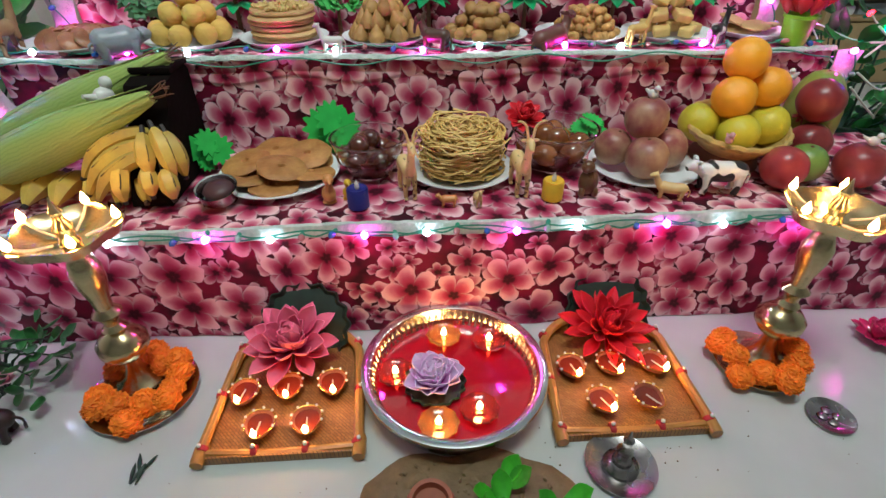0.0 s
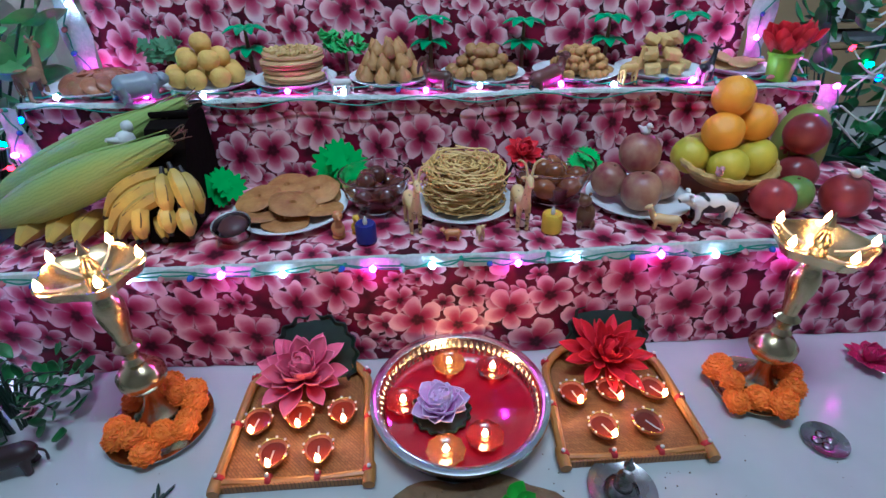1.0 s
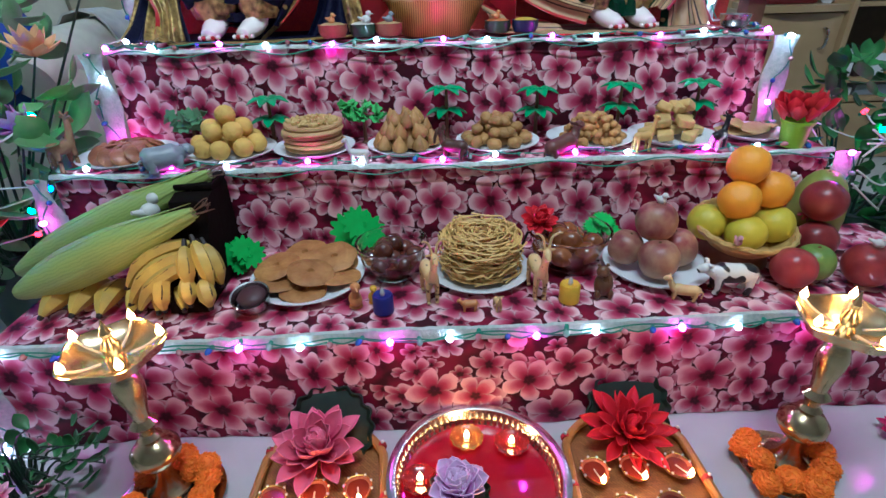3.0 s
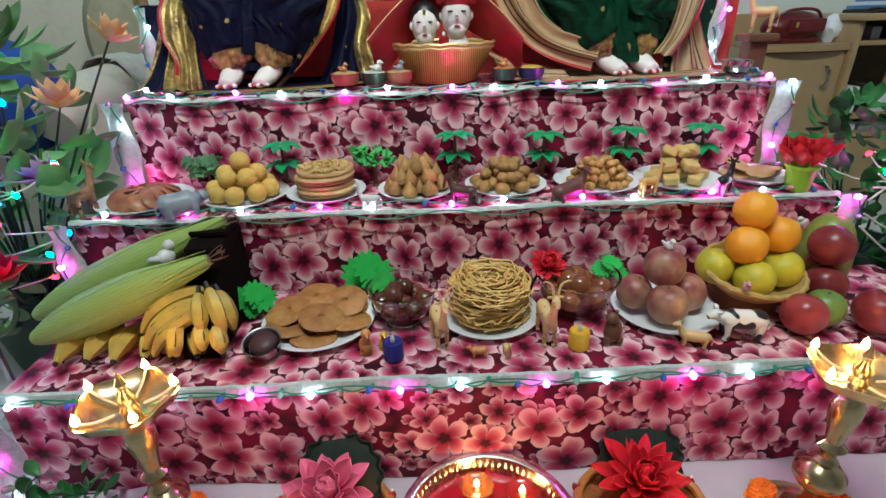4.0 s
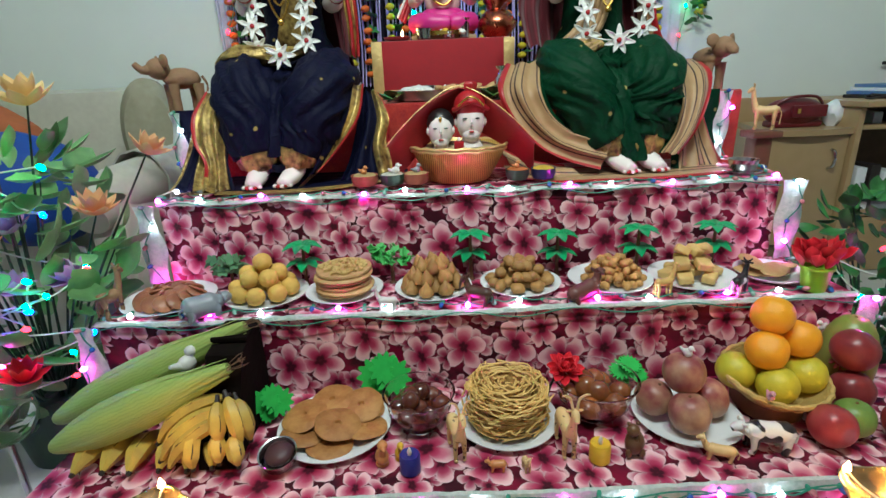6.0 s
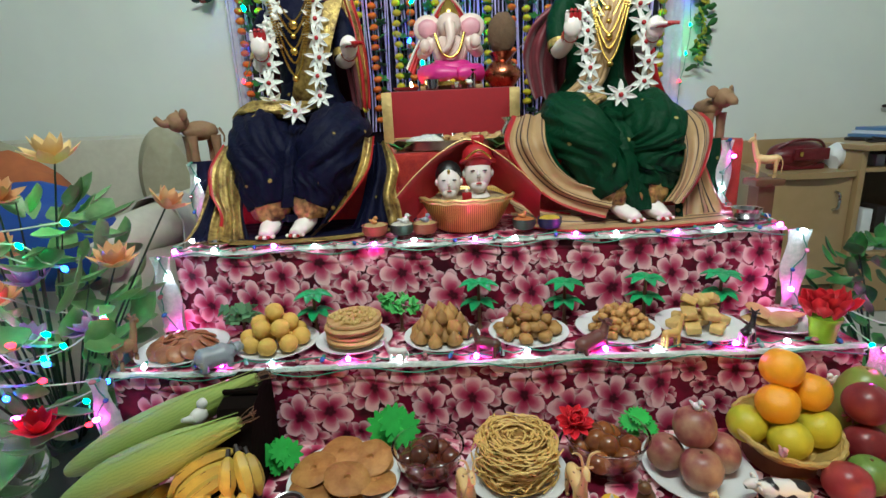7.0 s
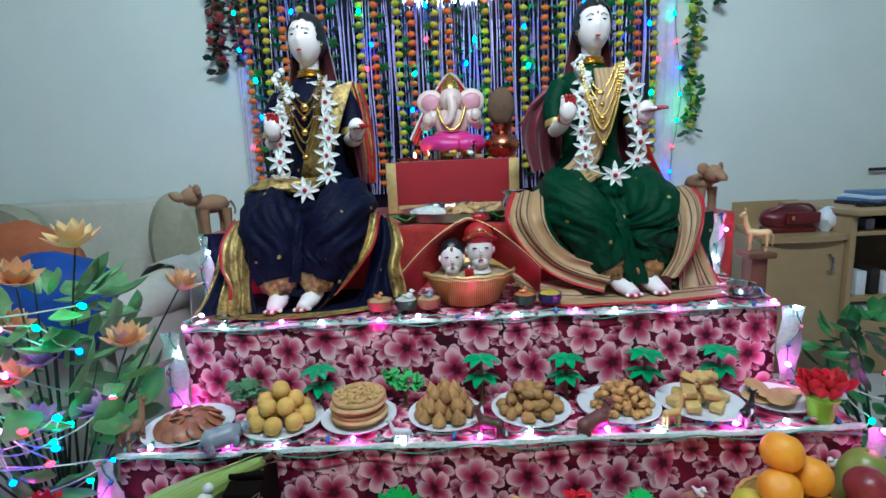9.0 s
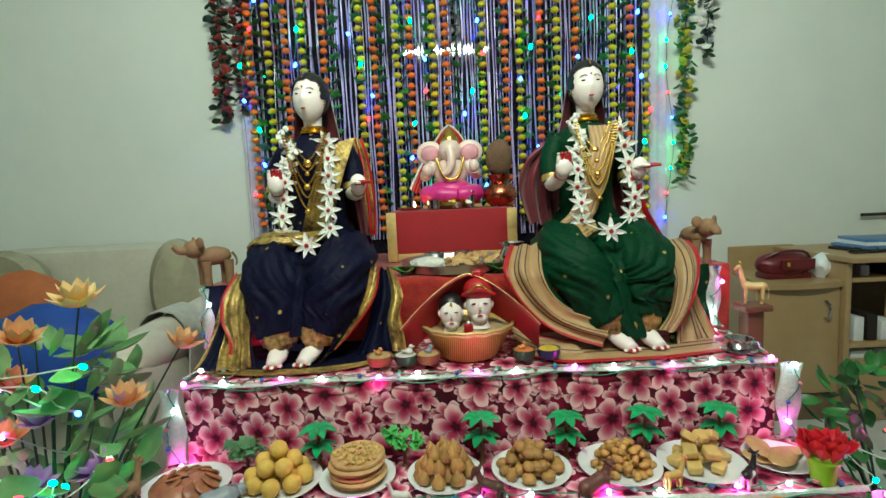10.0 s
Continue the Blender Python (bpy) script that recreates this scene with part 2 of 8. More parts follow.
def rings(rows, close=True, caps=True, around=True):
    """A skin over rows of points."""
    bm = bmesh.new()
    vs = [[bm.verts.new(p) for p in r] for r in rows]
    for a, b in zip(vs, vs[1:]):
        k = len(a)
        for i in range(k if around else k - 1):
            bm.faces.new((a[i], a[(i + 1) % k], b[(i + 1) % k], b[i]))
    if caps and around:
        bm.faces.new(vs[0][::-1])
        bm.faces.new(vs[-1])
    bmesh.ops.recalc_face_normals(bm, faces=bm.faces[:])
    return bm


def lathe(prof, n=24, caps=True, wave=0.0, lobes=0):
    rows = []
    for r, z in prof:
        rows.append([((r * (1 + wave * math.cos(lobes * 2 * math.pi * i / n))) * math.cos(2 * math.pi * i / n), (r * (1 + wave * math.cos(lobes * 2 * math.pi * i / n))) * math.sin(2 * math.pi * i / n), z) for i in range(n)])
    return rings(rows, caps=caps)


def loft(rows, n=24, fold=0.0, folds=0, phase=0.0):
    """Level ellipses (x, y, z, rx, ry), with folds in the cloth."""
    out = []
    for j, (x, y, z, rx, ry) in enumerate(rows):
        f = fold * j / max(1, len(rows) - 1)
        out.append([(x + rx * (1 + f * math.cos(folds * a + phase)) * math.cos(a), y + ry * (1 + f * math.cos(folds * a + phase)) * math.sin(a), z) for a in (2 * math.pi * i / n for i in range(n))])
    return rings(out)


def spline(pts, k=6):
    """A smooth line through the points."""
    p = [Vector(q) for q in pts]
    out = []
    for i in range(len(p) - 1):
        a, b, c, d = p[max(i - 1, 0)], p[i], p[i + 1], p[min(i + 2, len(p) - 1)]
        for j in range(k):
            t = j / k
            out.append(0.5 * ((2 * b) + (c - a) * t + (2 * a - 5 * b + 4 * c - d) * t * t + (3 * b - a - 3 * c + d) * t ** 3))
    return out + [p[-1]]


def tube(pts, radius, n=8, k=5, flat=1.0, fold=0.0, folds=7):
    """A round rod along a smooth line; radius is one number or one for each point."""
    rad = radius if isinstance(radius, (list, tuple)) else [radius] * len(pts)
    line = spline(pts, k) if k > 1 else [Vector(q) for q in pts]
    rows, up = [], Vector((0, 0, 1))
    for i, p in enumerate(line):
        d = (line[min(i + 1, len(line) - 1)] - line[max(i - 1, 0)]).normalized()
        side = d.cross(up)
        if side.length < 0.05:
            side = d.cross(Vector((0, 1, 0)))
        side.normalize()
        top = side.cross(d)
        t = i / (len(line) - 1) * (len(rad) - 1)
        r = rad[int(t)] + (rad[min(int(t) + 1, len(rad) - 1)] - rad[int(t)]) * (t - int(t))
        rows.append([p + (side * math.cos(a) + top * flat * math.sin(a)) * r * (1 + fold * math.sin(folds * a + 0.35 * i) + 0.6 * fold * math.sin((2 * folds + 3) * a - 0.5 * i)) for a in (2 * math.pi * q / n for q in range(n))])
    return rings(rows)


def ball(rx, ry=None, rz=None, level=2, rough=0.0, freq=3.0, seed=0.0, at=(0, 0, 0)):
    """A rounded lump, uneven where rough is given."""
    bm = bmesh.new()
    bmesh.ops.create_icosphere(bm, subdivisions=level, radius=1)
    for v in bm.verts:
        s = 1 + rough * noise.noise(v.co * freq + Vector((seed, seed * 1.3, 0)))
        v.co = Vector((v.co.x * rx * s + at[0], v.co.y * (ry or rx) * s + at[1], v.co.z * (rz or rx) * s + at[2]))
    return bm


def sheet(rows, thick=0.002):
    """A cloth or leaf over rows of points, with a thickness."""
    bm = rings(rows, around=False)
    bmesh.ops.solidify(bm, geom=bm.faces[:], thickness=thick)
    return bm


def petal(length, width, lift, thick=0.0012, tip=0.6, n=5, cup=0.25):
    """A pointed petal along +x that rises and cups."""
    rows = []
    for i in range(n + 1):
        t = i / n
        w = width / 2 * max(0.0, math.sin(math.pi * min(1, 0.10 + t * 0.90) ** (1.0 + 0.5 * tip))) ** 1.05 + 0.0006
        x = length * t * math.cos(lift * t)
        z = length * t * math.sin(lift * t) + 0.0
        rows.append([(x, w * s, z + cup * w * s * s) for s in (-1, -0.5, 0, 0.5, 1)])
    return sheet(rows, thick)


# ---- the room ----
def setting(name, bm, m, label, category):
    return tagged(part(name, bm, m), label, category, kind="structure")


setting("floor", box(6.0, 6.0, 0.1, at=(0, 0.4, -0.1)), FLOOR, "pale glossy floor of large smooth tiles", "floor")
setting("wall_north", box(6.0, 0.12, 2.8, at=(0, 2.66, 0)), WALL, "off-white painted wall behind the display", "wall")
setting("wall_west", box(0.12, 5.0, 2.8, at=(-2.56, 0.1, 0)), WALL, "off-white painted side wall", "wall")
setting("wall_east", box(0.12, 5.0, 2.8, at=(2.76, 0.1, 0)), WALL, "off-white painted side wall", "wall")
setting("wall_south", box(6.0, 0.12, 2.8, at=(0, -2.06, 0)), WALL, "off-white painted wall", "wall")
setting("ceiling", box(6.0, 5.4, 0.1, at=(0, 0.3, 2.8)), CEIL, "plain white ceiling", "ceiling")

batten = thing("tube_light", "white ceiling tube light on a slim batten", "tube light", (0.06, 0.12, 2.70))
part("batten", box(1.22, 0.07, 0.05, 0.006, at=(0, -0.035, 0.0)), CEIL, batten)
for sx in (-0.3, 0.3):
    part("bracket", box(0.02, 0.02, 0.06, at=(sx, -0.035, 0.045)), CEIL, batten)

# ---- the stepped stand ----
S1, S2, S3, S4 = (0.69, 0.23), (1.00, 0.42), (1.225, 0.63), (1.56, 0.83)  # front edge's y, top's z


def step(x0, x1, y0, y1, z0, z1, seed, material_=None, name="display_step", label="display step draped in crimson floral printed cotton"):
    """One step of the stand: a block draped in cloth, with soft folds in the drop and a lace band along its edge."""
    t = thing(name, label, "display step", (0, 0, 0), kind="structure")
    bm = bmesh.new()
    uvl = bm.loops.layers.uv.new("UVMap")
    nx = int((x1 - x0) / 0.02)
    prof = [(y0, z0 + (z1 - z0) * i / 12) for i in range(12)] + [(y0 + 0.002, z1 - 0.006), (y0 + 0.008, z1)] + [(y0 + 0.008 + (y1 - y0 - 0.008) * i / 6, z1) for i in range(1, 7)]
    arc, s = [0], 0
    for a, b in zip(prof, prof[1:]):
        s += math.hypot(b[0] - a[0], b[1] - a[1])
        arc.append(s)
    vs = []
    for j, (y, z) in enumerate(prof):
        row = []
        for i in range(nx + 1):
            x = x0 + (x1 - x0) * i / nx
            drop = max(0.0, (z1 - z) / (z1 - z0))
            w = 0.010 * drop * noise.noise(Vector((x * 7 + seed, drop * 0.7, seed))) + 0.004 * drop * noise.noise(Vector((x * 22, drop, seed + 4)))
            sag = 0.004 * noise.noise(Vector((x * 4, seed, 1))) if j in (12, 13) else 0
            lift = 0.002 * noise.noise(Vector((x * 9, y * 9, seed))) if j > 13 else 0
            row.append(bm.verts.new((x, y + w - 0.006 * drop, z + sag + lift)))
        vs.append(row)
    for j in range(len(prof) - 1):
        for i in range(nx):
            f = bm.faces.new((vs[j][i], vs[j][i + 1], vs[j + 1][i + 1], vs[j + 1][i]))
            for lp, (q, r) in zip(f.loops, ((i, j), (i + 1, j), (i + 1, j + 1), (i, j + 1))):
                lp[uvl].uv = (x0 + (x1 - x0) * q / nx + seed * 3.7, arc[r] + seed * 1.9)
    for side, xs in ((0, x0), (nx, x1)):
        a = [vs[j][side] for j in range(len(prof))]
        low = [bm.verts.new((xs, y, z0)) for y, z in prof]
        for j in range(len(prof) - 1):
            try:
                f = bm.faces.new((a[j], a[j + 1], low[j + 1], low[j]))
                for lp in f.loops:
                    lp[uvl].uv = (lp.vert.co.y + seed * 2.1, lp.vert.co.z)
            except ValueError:
                pass
    bmesh.ops.recalc_face_normals(bm, faces=bm.faces[:])
    part("cloth", bm, material_ or FLORAL, t)
    return t


def lace_band(t, pts, width, seed, m=LACE):
    """A gathered ribbon of lace laid along points, hanging a little over the edge."""
    line = spline(pts, 30)
    rows = []
    for i, p in enumerate(line):
        s = 0.003 * noise.noise(Vector((i * 0.35, seed, 0)))
        rows.append([p + Vector((0, 0.002, 0.003 + s)), p + Vector((0, -0.006, 0.003 + s)), p + Vector((0, -0.010 + s, -width * 0.5)), p + Vector((0, -0.010 - s, -width + 2 * s))])
    part("lace_trim", sheet(rows, 0.0015), m, t, "white gathered lace ribbon")


step_1 = step(-0.765, 1.02, S1[0], S2[0] + 0.02, 0.002, S1[1], 1.0)
step_2 = step(-0.772, 0.856, S2[0], S3[0] + 0.02, 0.10, S2[1], 2.0)
step_3 = step(-0.716, 0.806, S3[0], S4[0] + 0.02, 0.24, S3[1], 3.0)
for t_, x0_, x1_, (y_, z_), sd in ((step_1, -0.765, 1.02, S1, 1), (step_2, -0.772, 0.856, S2, 2), (step_3, -0.716, 0.806, S3, 3)):
    lace_band(t_, [(x0_ + (x1_ - x0_) * i / 8, y_, z_ + 0.003 * math.sin(i * 2.3 + sd)) for i in range(9)], 0.017 if sd == 1 else 0.005, sd)

# ---- on the floor ----
MARIGOLD = mat("marigold_orange", (0.95, 0.27, 0.01), 0.7, c2=(0.84, 0.18, 0.005), scale=200, vary=0.12, sss=0.1)
LEAF_DARK = mat("dark_leaf", (0.014, 0.040, 0.022), 0.5, c2=(0.007, 0.020, 0.012), scale=60)
LEAF = mat("green_leaf", (0.04, 0.20, 0.04), 0.4, c2=(0.02, 0.11, 0.03), scale=60, vary=0.3)
CLAY = mat("red_clay", (0.36, 0.10, 0.05), 0.6, c2=(0.26, 0.07, 0.035), scale=90, bump=0.3)
BAMBOO = mat("varnished_bamboo", (0.48, 0.22, 0.05), 0.35, c2=(0.36, 0.15, 0.03), scale=50, bump=0.2)
RED_THREAD = mat("red_thread", (0.5, 0.02, 0.03), 0.7)
PEARL = mat("pearl_bead", (0.85, 0.80, 0.74), 0.25)
OIL = mat("dark_oil", (0.20, 0.03, 0.015), 0.05, c2=(0.14, 0.02, 0.01))
MUD = mat("wet_clay_soil", (0.20, 0.125, 0.06), 0.6, c2=(0.13, 0.08, 0.035), scale=70, bump=0.8, bscale=90)
WICK = mat("cotton_wick", (0.7, 0.62, 0.5), 0.9)
RED_WATER = mat("red_water", (0.46, 0.008, 0.02), 0.06, c2=(0.34, 0.004, 0.012), scale=12, coat=0.6)
GLASS_GOLD = mat("amber_glass", (0.70, 0.34, 0.09), 0.12, c2=(0.5, 0.2, 0.06), scale=60, trans=0.8)


def weave(name, c, c2):
    """Split bamboo woven over and under."""
    m, n, l, b = material(name)
    tc = n.new("ShaderNodeTexCoord")
    mp = n.new("ShaderNodeMapping")
    mp.inputs["Rotation"].default_value = (0, 0, radians(45))
    l.new(tc.outputs["Object"], mp.inputs["Vector"])
    br = n.new("ShaderNodeTexBrick")
    br.inputs["Scale"].default_value, br.inputs["Mortar Size"].default_value = 62, 0.025
    br.inputs["Color1"].default_value, br.inputs["Color2"].default_value, br.inputs["Mortar"].default_value = (*c, 1), (*c2, 1), (*[q * 0.5 for q in c2], 1)
    l.new(mp.outputs[0], br.inputs["Vector"])
    l.new(br.outputs[0], b.inputs["Base Color"])
    b.inputs["Roughness"].default_value = 0.42
    bp = n.new("ShaderNodeBump")
    bp.inputs["Strength"].default_value, bp.inputs["Distance"].default_value, bp.invert = 0.8, 0.002, True
    l.new(br.outputs[1], bp.inputs["Height"])
    l.new(bp.outputs[0], b.inputs["Normal"])
    return m


WEAVE = weave("woven_bamboo", (0.42, 0.18, 0.04), (0.30, 0.115, 0.022))


def flame_shape(h=0.018, r=0.0045):
    return lathe([(r * 0.3, 0), (r * 0.9, h * 0.18), (r, h * 0.35), (r * 0.6, h * 0.65), (r * 0.15, h * 0.92), (0.0002, h)], 8)


def brass_lamp(x, y, turn):
    t = thing("brass_oil_lamp", "tall polished brass oil lamp with five burning wicks", "oil lamp", (x, y, 0.006), turn, "pair of oil lamps")
    part("foot", lathe([(0.036, 0), (0.036, 0.004), (0.029, 0.010), (0.020, 0.020), (0.014, 0.034), (0.011, 0.050)], 32), BRASS, t)
    part("stem", lathe([(0.012, 0.050), (0.018, 0.056), (0.012, 0.062), (0.028, 0.064), (0.037, 0.078), (0.037, 0.092), (0.026, 0.106), (0.011, 0.114), (0.018, 0.120), (0.011, 0.128), (0.013, 0.140), (0.021, 0.150), (0.012, 0.160), (0.014, 0.180), (0.021, 0.210), (0.022, 0.232), (0.016, 0.250), (0.013, 0.260), (0.016, 0.270)], 28), BRASS, t)
    dish = lathe([(0.010, 0.268), (0.034, 0.273), (0.060, 0.283), (0.068, 0.300), (0.065, 0.300), (0.056, 0.287), (0.032, 0.279), (0.002, 0.278)], 40, wave=0.07, lobes=5)
    part("oil_dish", dish, BRASS, t, "five-lobed brass dish filled with oil")
    part("finial", lathe([(0.013, 0.278), (0.009, 0.288), (0.012, 0.294), (0.013, 0.302), (0.007, 0.314), (0.006, 0.320), (0.008, 0.325), (0.004, 0.334), (0.001, 0.346)], 20), BRASS, t)
    for i in range(5):
        a = 2 * math.pi * i / 5
        w = part("wick", tube([(0.02 * math.cos(a), 0.02 * math.sin(a), 0.283), (0.045 * math.cos(a), 0.045 * math.sin(a), 0.290), (0.064 * math.cos(a), 0.064 * math.sin(a), 0.302)], 0.002, 6), WICK, t)
        part("flame", moved(flame_shape(0.020, 0.0055), pose(0.064 * math.cos(a), 0.064 * math.sin(a), 0.301)), FLAME, w)
    return t


def marigold_mesh(r=0.0235):
    bs = [ball(r * 0.84, r * 0.84, r * 0.72, 3, 0.10, 5.0)]
    for k in range(120):
        u = 1 - 1.6 * (k + 0.5) / 120
        a = k * 2.39996
        p = petal(r * 0.30, r * 0.30, 0.25, 0.0008, n=2)
        m = pose(0, 0, 0, 0, -math.degrees(math.asin(max(-1, min(1, u)))), math.degrees(a))
        bs.append(moved(p, Matrix.Diagonal((1, 1, 0.85, 1)) @ m @ Matrix.Translation((r * 0.72, 0, 0)) @ pose(0, 0, 0, random.uniform(-40, 40), random.uniform(-45, 20), 0)))
    return merged(*bs)


MARI = part("marigold_flower", marigold_mesh(), MARIGOLD)
tagged(MARI, "fresh orange marigold blossom on a metal plate", "marigold", "marigolds")


def plate(name, x, y, r, m, label, category="plate", z=0.0, rim=0.012, group=""):
    t = thing(name, label, category, (x, y, z), 0, group)
    part("dish", lathe([(r * 0.62, 0), (r * 0.72, 0.001), (r * 0.86, rim * 0.5), (r, rim), (r * 1.0, rim + 0.0015), (r * 0.97, rim + 0.001), (r * 0.84, rim * 0.5 + 0.002), (r * 0.70, 0.003), (0.001, 0.003)], 40), m, t)
    return t


used_first = False
for (px, py, pr), lamp, n_m in (((-0.452, 0.555, 0.084), (-0.470, 0.585), 13), ((0.578, 0.556, 0.070), (0.600, 0.572), 10)):
    plate("lamp_plate", px, py, pr, STEEL if px < 0 else BRASS, "round metal plate holding a lamp and marigolds", "plate", group="lamp plates")
    brass_lamp(*lamp, 20 if px < 0 else 50)
    for i in range(n_m):
        a = math.radians(200 + 330 * i / n_m) if px < 0 else math.radians(130 + 290 * i / n_m)
        rr = 0.058 + 0.012 * math.sin(i * 2.7)
        m = pose(px + rr * math.cos(a), py + rr * math.sin(a), 0.022 + 0.006 * (i % 3), random.uniform(-25, 25), random.uniform(-25, 25), 40 * i)
        if not used_first:
            MARI.matrix_basis, used_first = m, True
        else:
            copy_thing(MARI, m)


def diya(x, y, lit=True, turn=0.0, z=0.012):
    t = thing("clay_lamp", "small heart-shaped clay lamp edged with white beads, " + ("burning" if lit else "gone out"), "clay lamp", (x, y, z), turn, "clay lamps on bamboo trays")
    n = 28

    def ring(r, zz):
        out = []
        for i in range(n):
            a = 2 * math.pi * i / n
            f = 1 + 0.28 * max(0, math.cos(a + math.pi / 2)) ** 6 - 0.07 * max(0, math.cos(a - math.pi / 2)) ** 10
            out.append((r * f * math.cos(a), r * f * math.sin(a), zz))
        return out
    part("bowl", rings([ring(0.011, 0), (ring(0.018, 0.005)), ring(0.023, 0.014), ring(0.024, 0.016), ring(0.021, 0.016), ring(0.017, 0.010), ring(0.004, 0.008)]), CLAY, t)
    part("oil", rings([ring(0.0005, 0.0125), ring(0.0185, 0.0125)], caps=False), OIL, t)
    beads = None
    for i in range(7):
        a = math.radians(-20 + 220 * i / 6)
        m = pose(0.0235 * math.cos(a), 0.0235 * math.sin(a), 0.018)
        if beads is None:
            beads = part("bead", ball(0.0026, level=1), PEARL, t, "white pearl bead")
            beads.matrix_basis = m
        else:
            again(beads, m, t)
    part("gold_edge", tube([ring(0.0228, 0.0165)[i % n] for i in range(n + 1)], 0.0012, 5, 1), GOLD, t)
    part("wick", tube([(0, 0.002, 0.013), (0, -0.015, 0.015), (0, -0.025, 0.018)], 0.0013, 5, 3), WICK, t)
    if lit:
        part("flame", moved(flame_shape(), pose(0, -0.026, 0.017)), FLAME, t)
    return t


def bamboo_tray(x0, x1, y0, y1, label):
    """A winnowing tray: square front, round back, with a rim of split bamboo."""
    w, d = x1 - x0, y1 - y0
    t = thing("winnowing_tray", label, "bamboo tray", ((x0 + x1) / 2, y0, 0), 0, "winnowing trays")
    k = 18
    back = [(0.5 * w * (0.90 - 0.10 * math.sin(math.pi * i / k)) * math.cos(math.pi * i / k), d * (0.70 + 0.30 * math.sin(math.pi * i / k))) for i in range(k + 1)]
    outline = [(0.5 * w, 0.0), (0.475 * w, d * 0.35)] + back + [(-0.475 * w, d * 0.35), (-0.5 * w, 0.0)]
    bm = bmesh.new()
    top = [bm.verts.new((x, y, 0.006 + 0.012 * (y / d) ** 2)) for x, y in outline]
    low = [bm.verts.new((v.co.x, v.co.y, v.co.z - 0.004)) for v in top]
    bm.faces.new(top)
    bm.faces.new(low[::-1])
    for i in range(len(top)):
        j = (i + 1) % len(top)
        bm.faces.new((top[i], low[i], low[j], top[j]))
    part("woven_base", bm, WEAVE, t, "woven split-bamboo base")
    part("rim", tube([(x, y, 0.014 + 0.016 * (y / d)) for x, y in outline], 0.0075, 8, 4), BAMBOO, t)
    wall_ = sheet([[(x * 1.0, y, 0.004), (x * 1.02, y * 1.01, 0.014 + 0.016 * (y / d))] for x, y in outline], 0.003)
    part("side_band", wall_, BAMBOO, t)
    part("front_bar", tube([(-0.5 * w, 0.002, 0.012), (0, -0.002, 0.010), (0.5 * w, 0.002, 0.012)], 0.006, 8), BAMBOO, t)
    part("front_strip", moved(box(w * 0.96, 0.004, 0.016, 0.001), pose(0, -0.008, 0)), WEAVE, t)
    for sx in (-1, 1):
        part("end_knob", moved(lathe([(0.009, 0), (0.010, 0.006), (0.010, 0.03), (0.008, 0.036)], 12), pose(sx * 0.5 * w, -0.018, 0.012, -90, 0, 0)), BAMBOO, t)
    for x, y in ((-0.49, 0.02), (0.49, 0.02), (-0.477, 0.4), (0.477, 0.4), (-0.43, 0.8), (0.43, 0.8), (-0.16, 0.0), (0.16, 0.0)):
        part("thread_tie", moved(lathe([(0.0085, -0.004), (0.0095, 0), (0.0085, 0.004)], 10), pose(x * w, y * d, 0.014 + 0.016 * y, 90 if abs(x) > 0.3 else 0, 0 if abs(x) > 0.3 else 90, 0)), RED_THREAD, t)
        part("bead", ball(0.0038, level=1, at=(x * w * 1.02, y * d, 0.026 + 0.016 * y)), PEARL, t, "white pearl bead")
    return t


bamboo_tray(-0.322, -0.095, 0.432, 0.672, "varnished woven bamboo winnowing tray with clay lamps")
bamboo_tray(0.203, 0.436, 0.436, 0.668, "varnished woven bamboo winnowing tray with clay lamps")
for i, (x, y) in enumerate(((-0.282, 0.533), (-0.215, 0.540), (-0.145, 0.544), (-0.244, 0.471), (-0.175, 0.474), (0.250, 0.553), (0.317, 0.555), (0.390, 0.553), (0.279, 0.482))):
    diya(x, y, True, (-8, 4, 10, -3, 6, 12, 18, 28, 22)[i])
diya(0.353, 0.484, False, 30)


def lotus(name, x, y, z, r, m, label, rows=4, leaf=True, tilt=0.0, stand=False, width=0.50, lifts=(4, 64), seed=3):
    """An open lotus: broad outer petals lie low, inner ones stand up round the heart."""
    rnd_ = random.Random(seed)
    t = thing(name, label, "lotus flower", (x, y, z))
    tilted = pose(0, 0, 0, tilt, 0, 0)
    for row in range(rows):
        k = 11 - row
        f = row / max(1, rows - 1)
        base = None
        for i in range(k):
            length = r * (1.0 - 0.30 * f)
            mm = tilted @ pose(0, 0, 0.004 + 0.10 * r * f, 0, 0, 360 * (i + rnd_.uniform(-0.22, 0.22)) / k + 17 * row) @ pose((0.14 - 0.10 * f) * r, 0, 0, rnd_.uniform(-14, 14), -(lifts[0] + (lifts[1] - lifts[0]) * f + rnd_.uniform(-8, 8)), 0) @ Matrix.Scale(rnd_.uniform(0.86, 1.10), 4)
            if base is None:
                base = part("petal", petal(length, r * width, 0.30 + 0.30 * f, 0.0012, 0.9, 7, 0.75), m, t)
                base.matrix_basis = mm
            else:
                again(base, mm, t)
    part("heart", moved(ball(r * 0.15, r * 0.15, r * 0.22, 2, 0.2, 5, seed), tilted @ pose(0, 0, 0.16 * r)), m, t)
    if leaf:
        bm = lathe([(0.002, 0.001), (r * 0.6, 0.004), (r * 0.92, 0.001), (r * 1.02, 0.010), (r * 1.05, 0.006), (r * 0.9, -0.002), (0.002, -0.002)], 112, wave=0.045, lobes=16)
        if stand:
            bm = moved(bm, pose(0.016, 0.040, 0.012, 56, 0, 0))
        part("leaf_pad", bm, LEAF_DARK, t, "dark green ruffled lotus leaf")
    return t


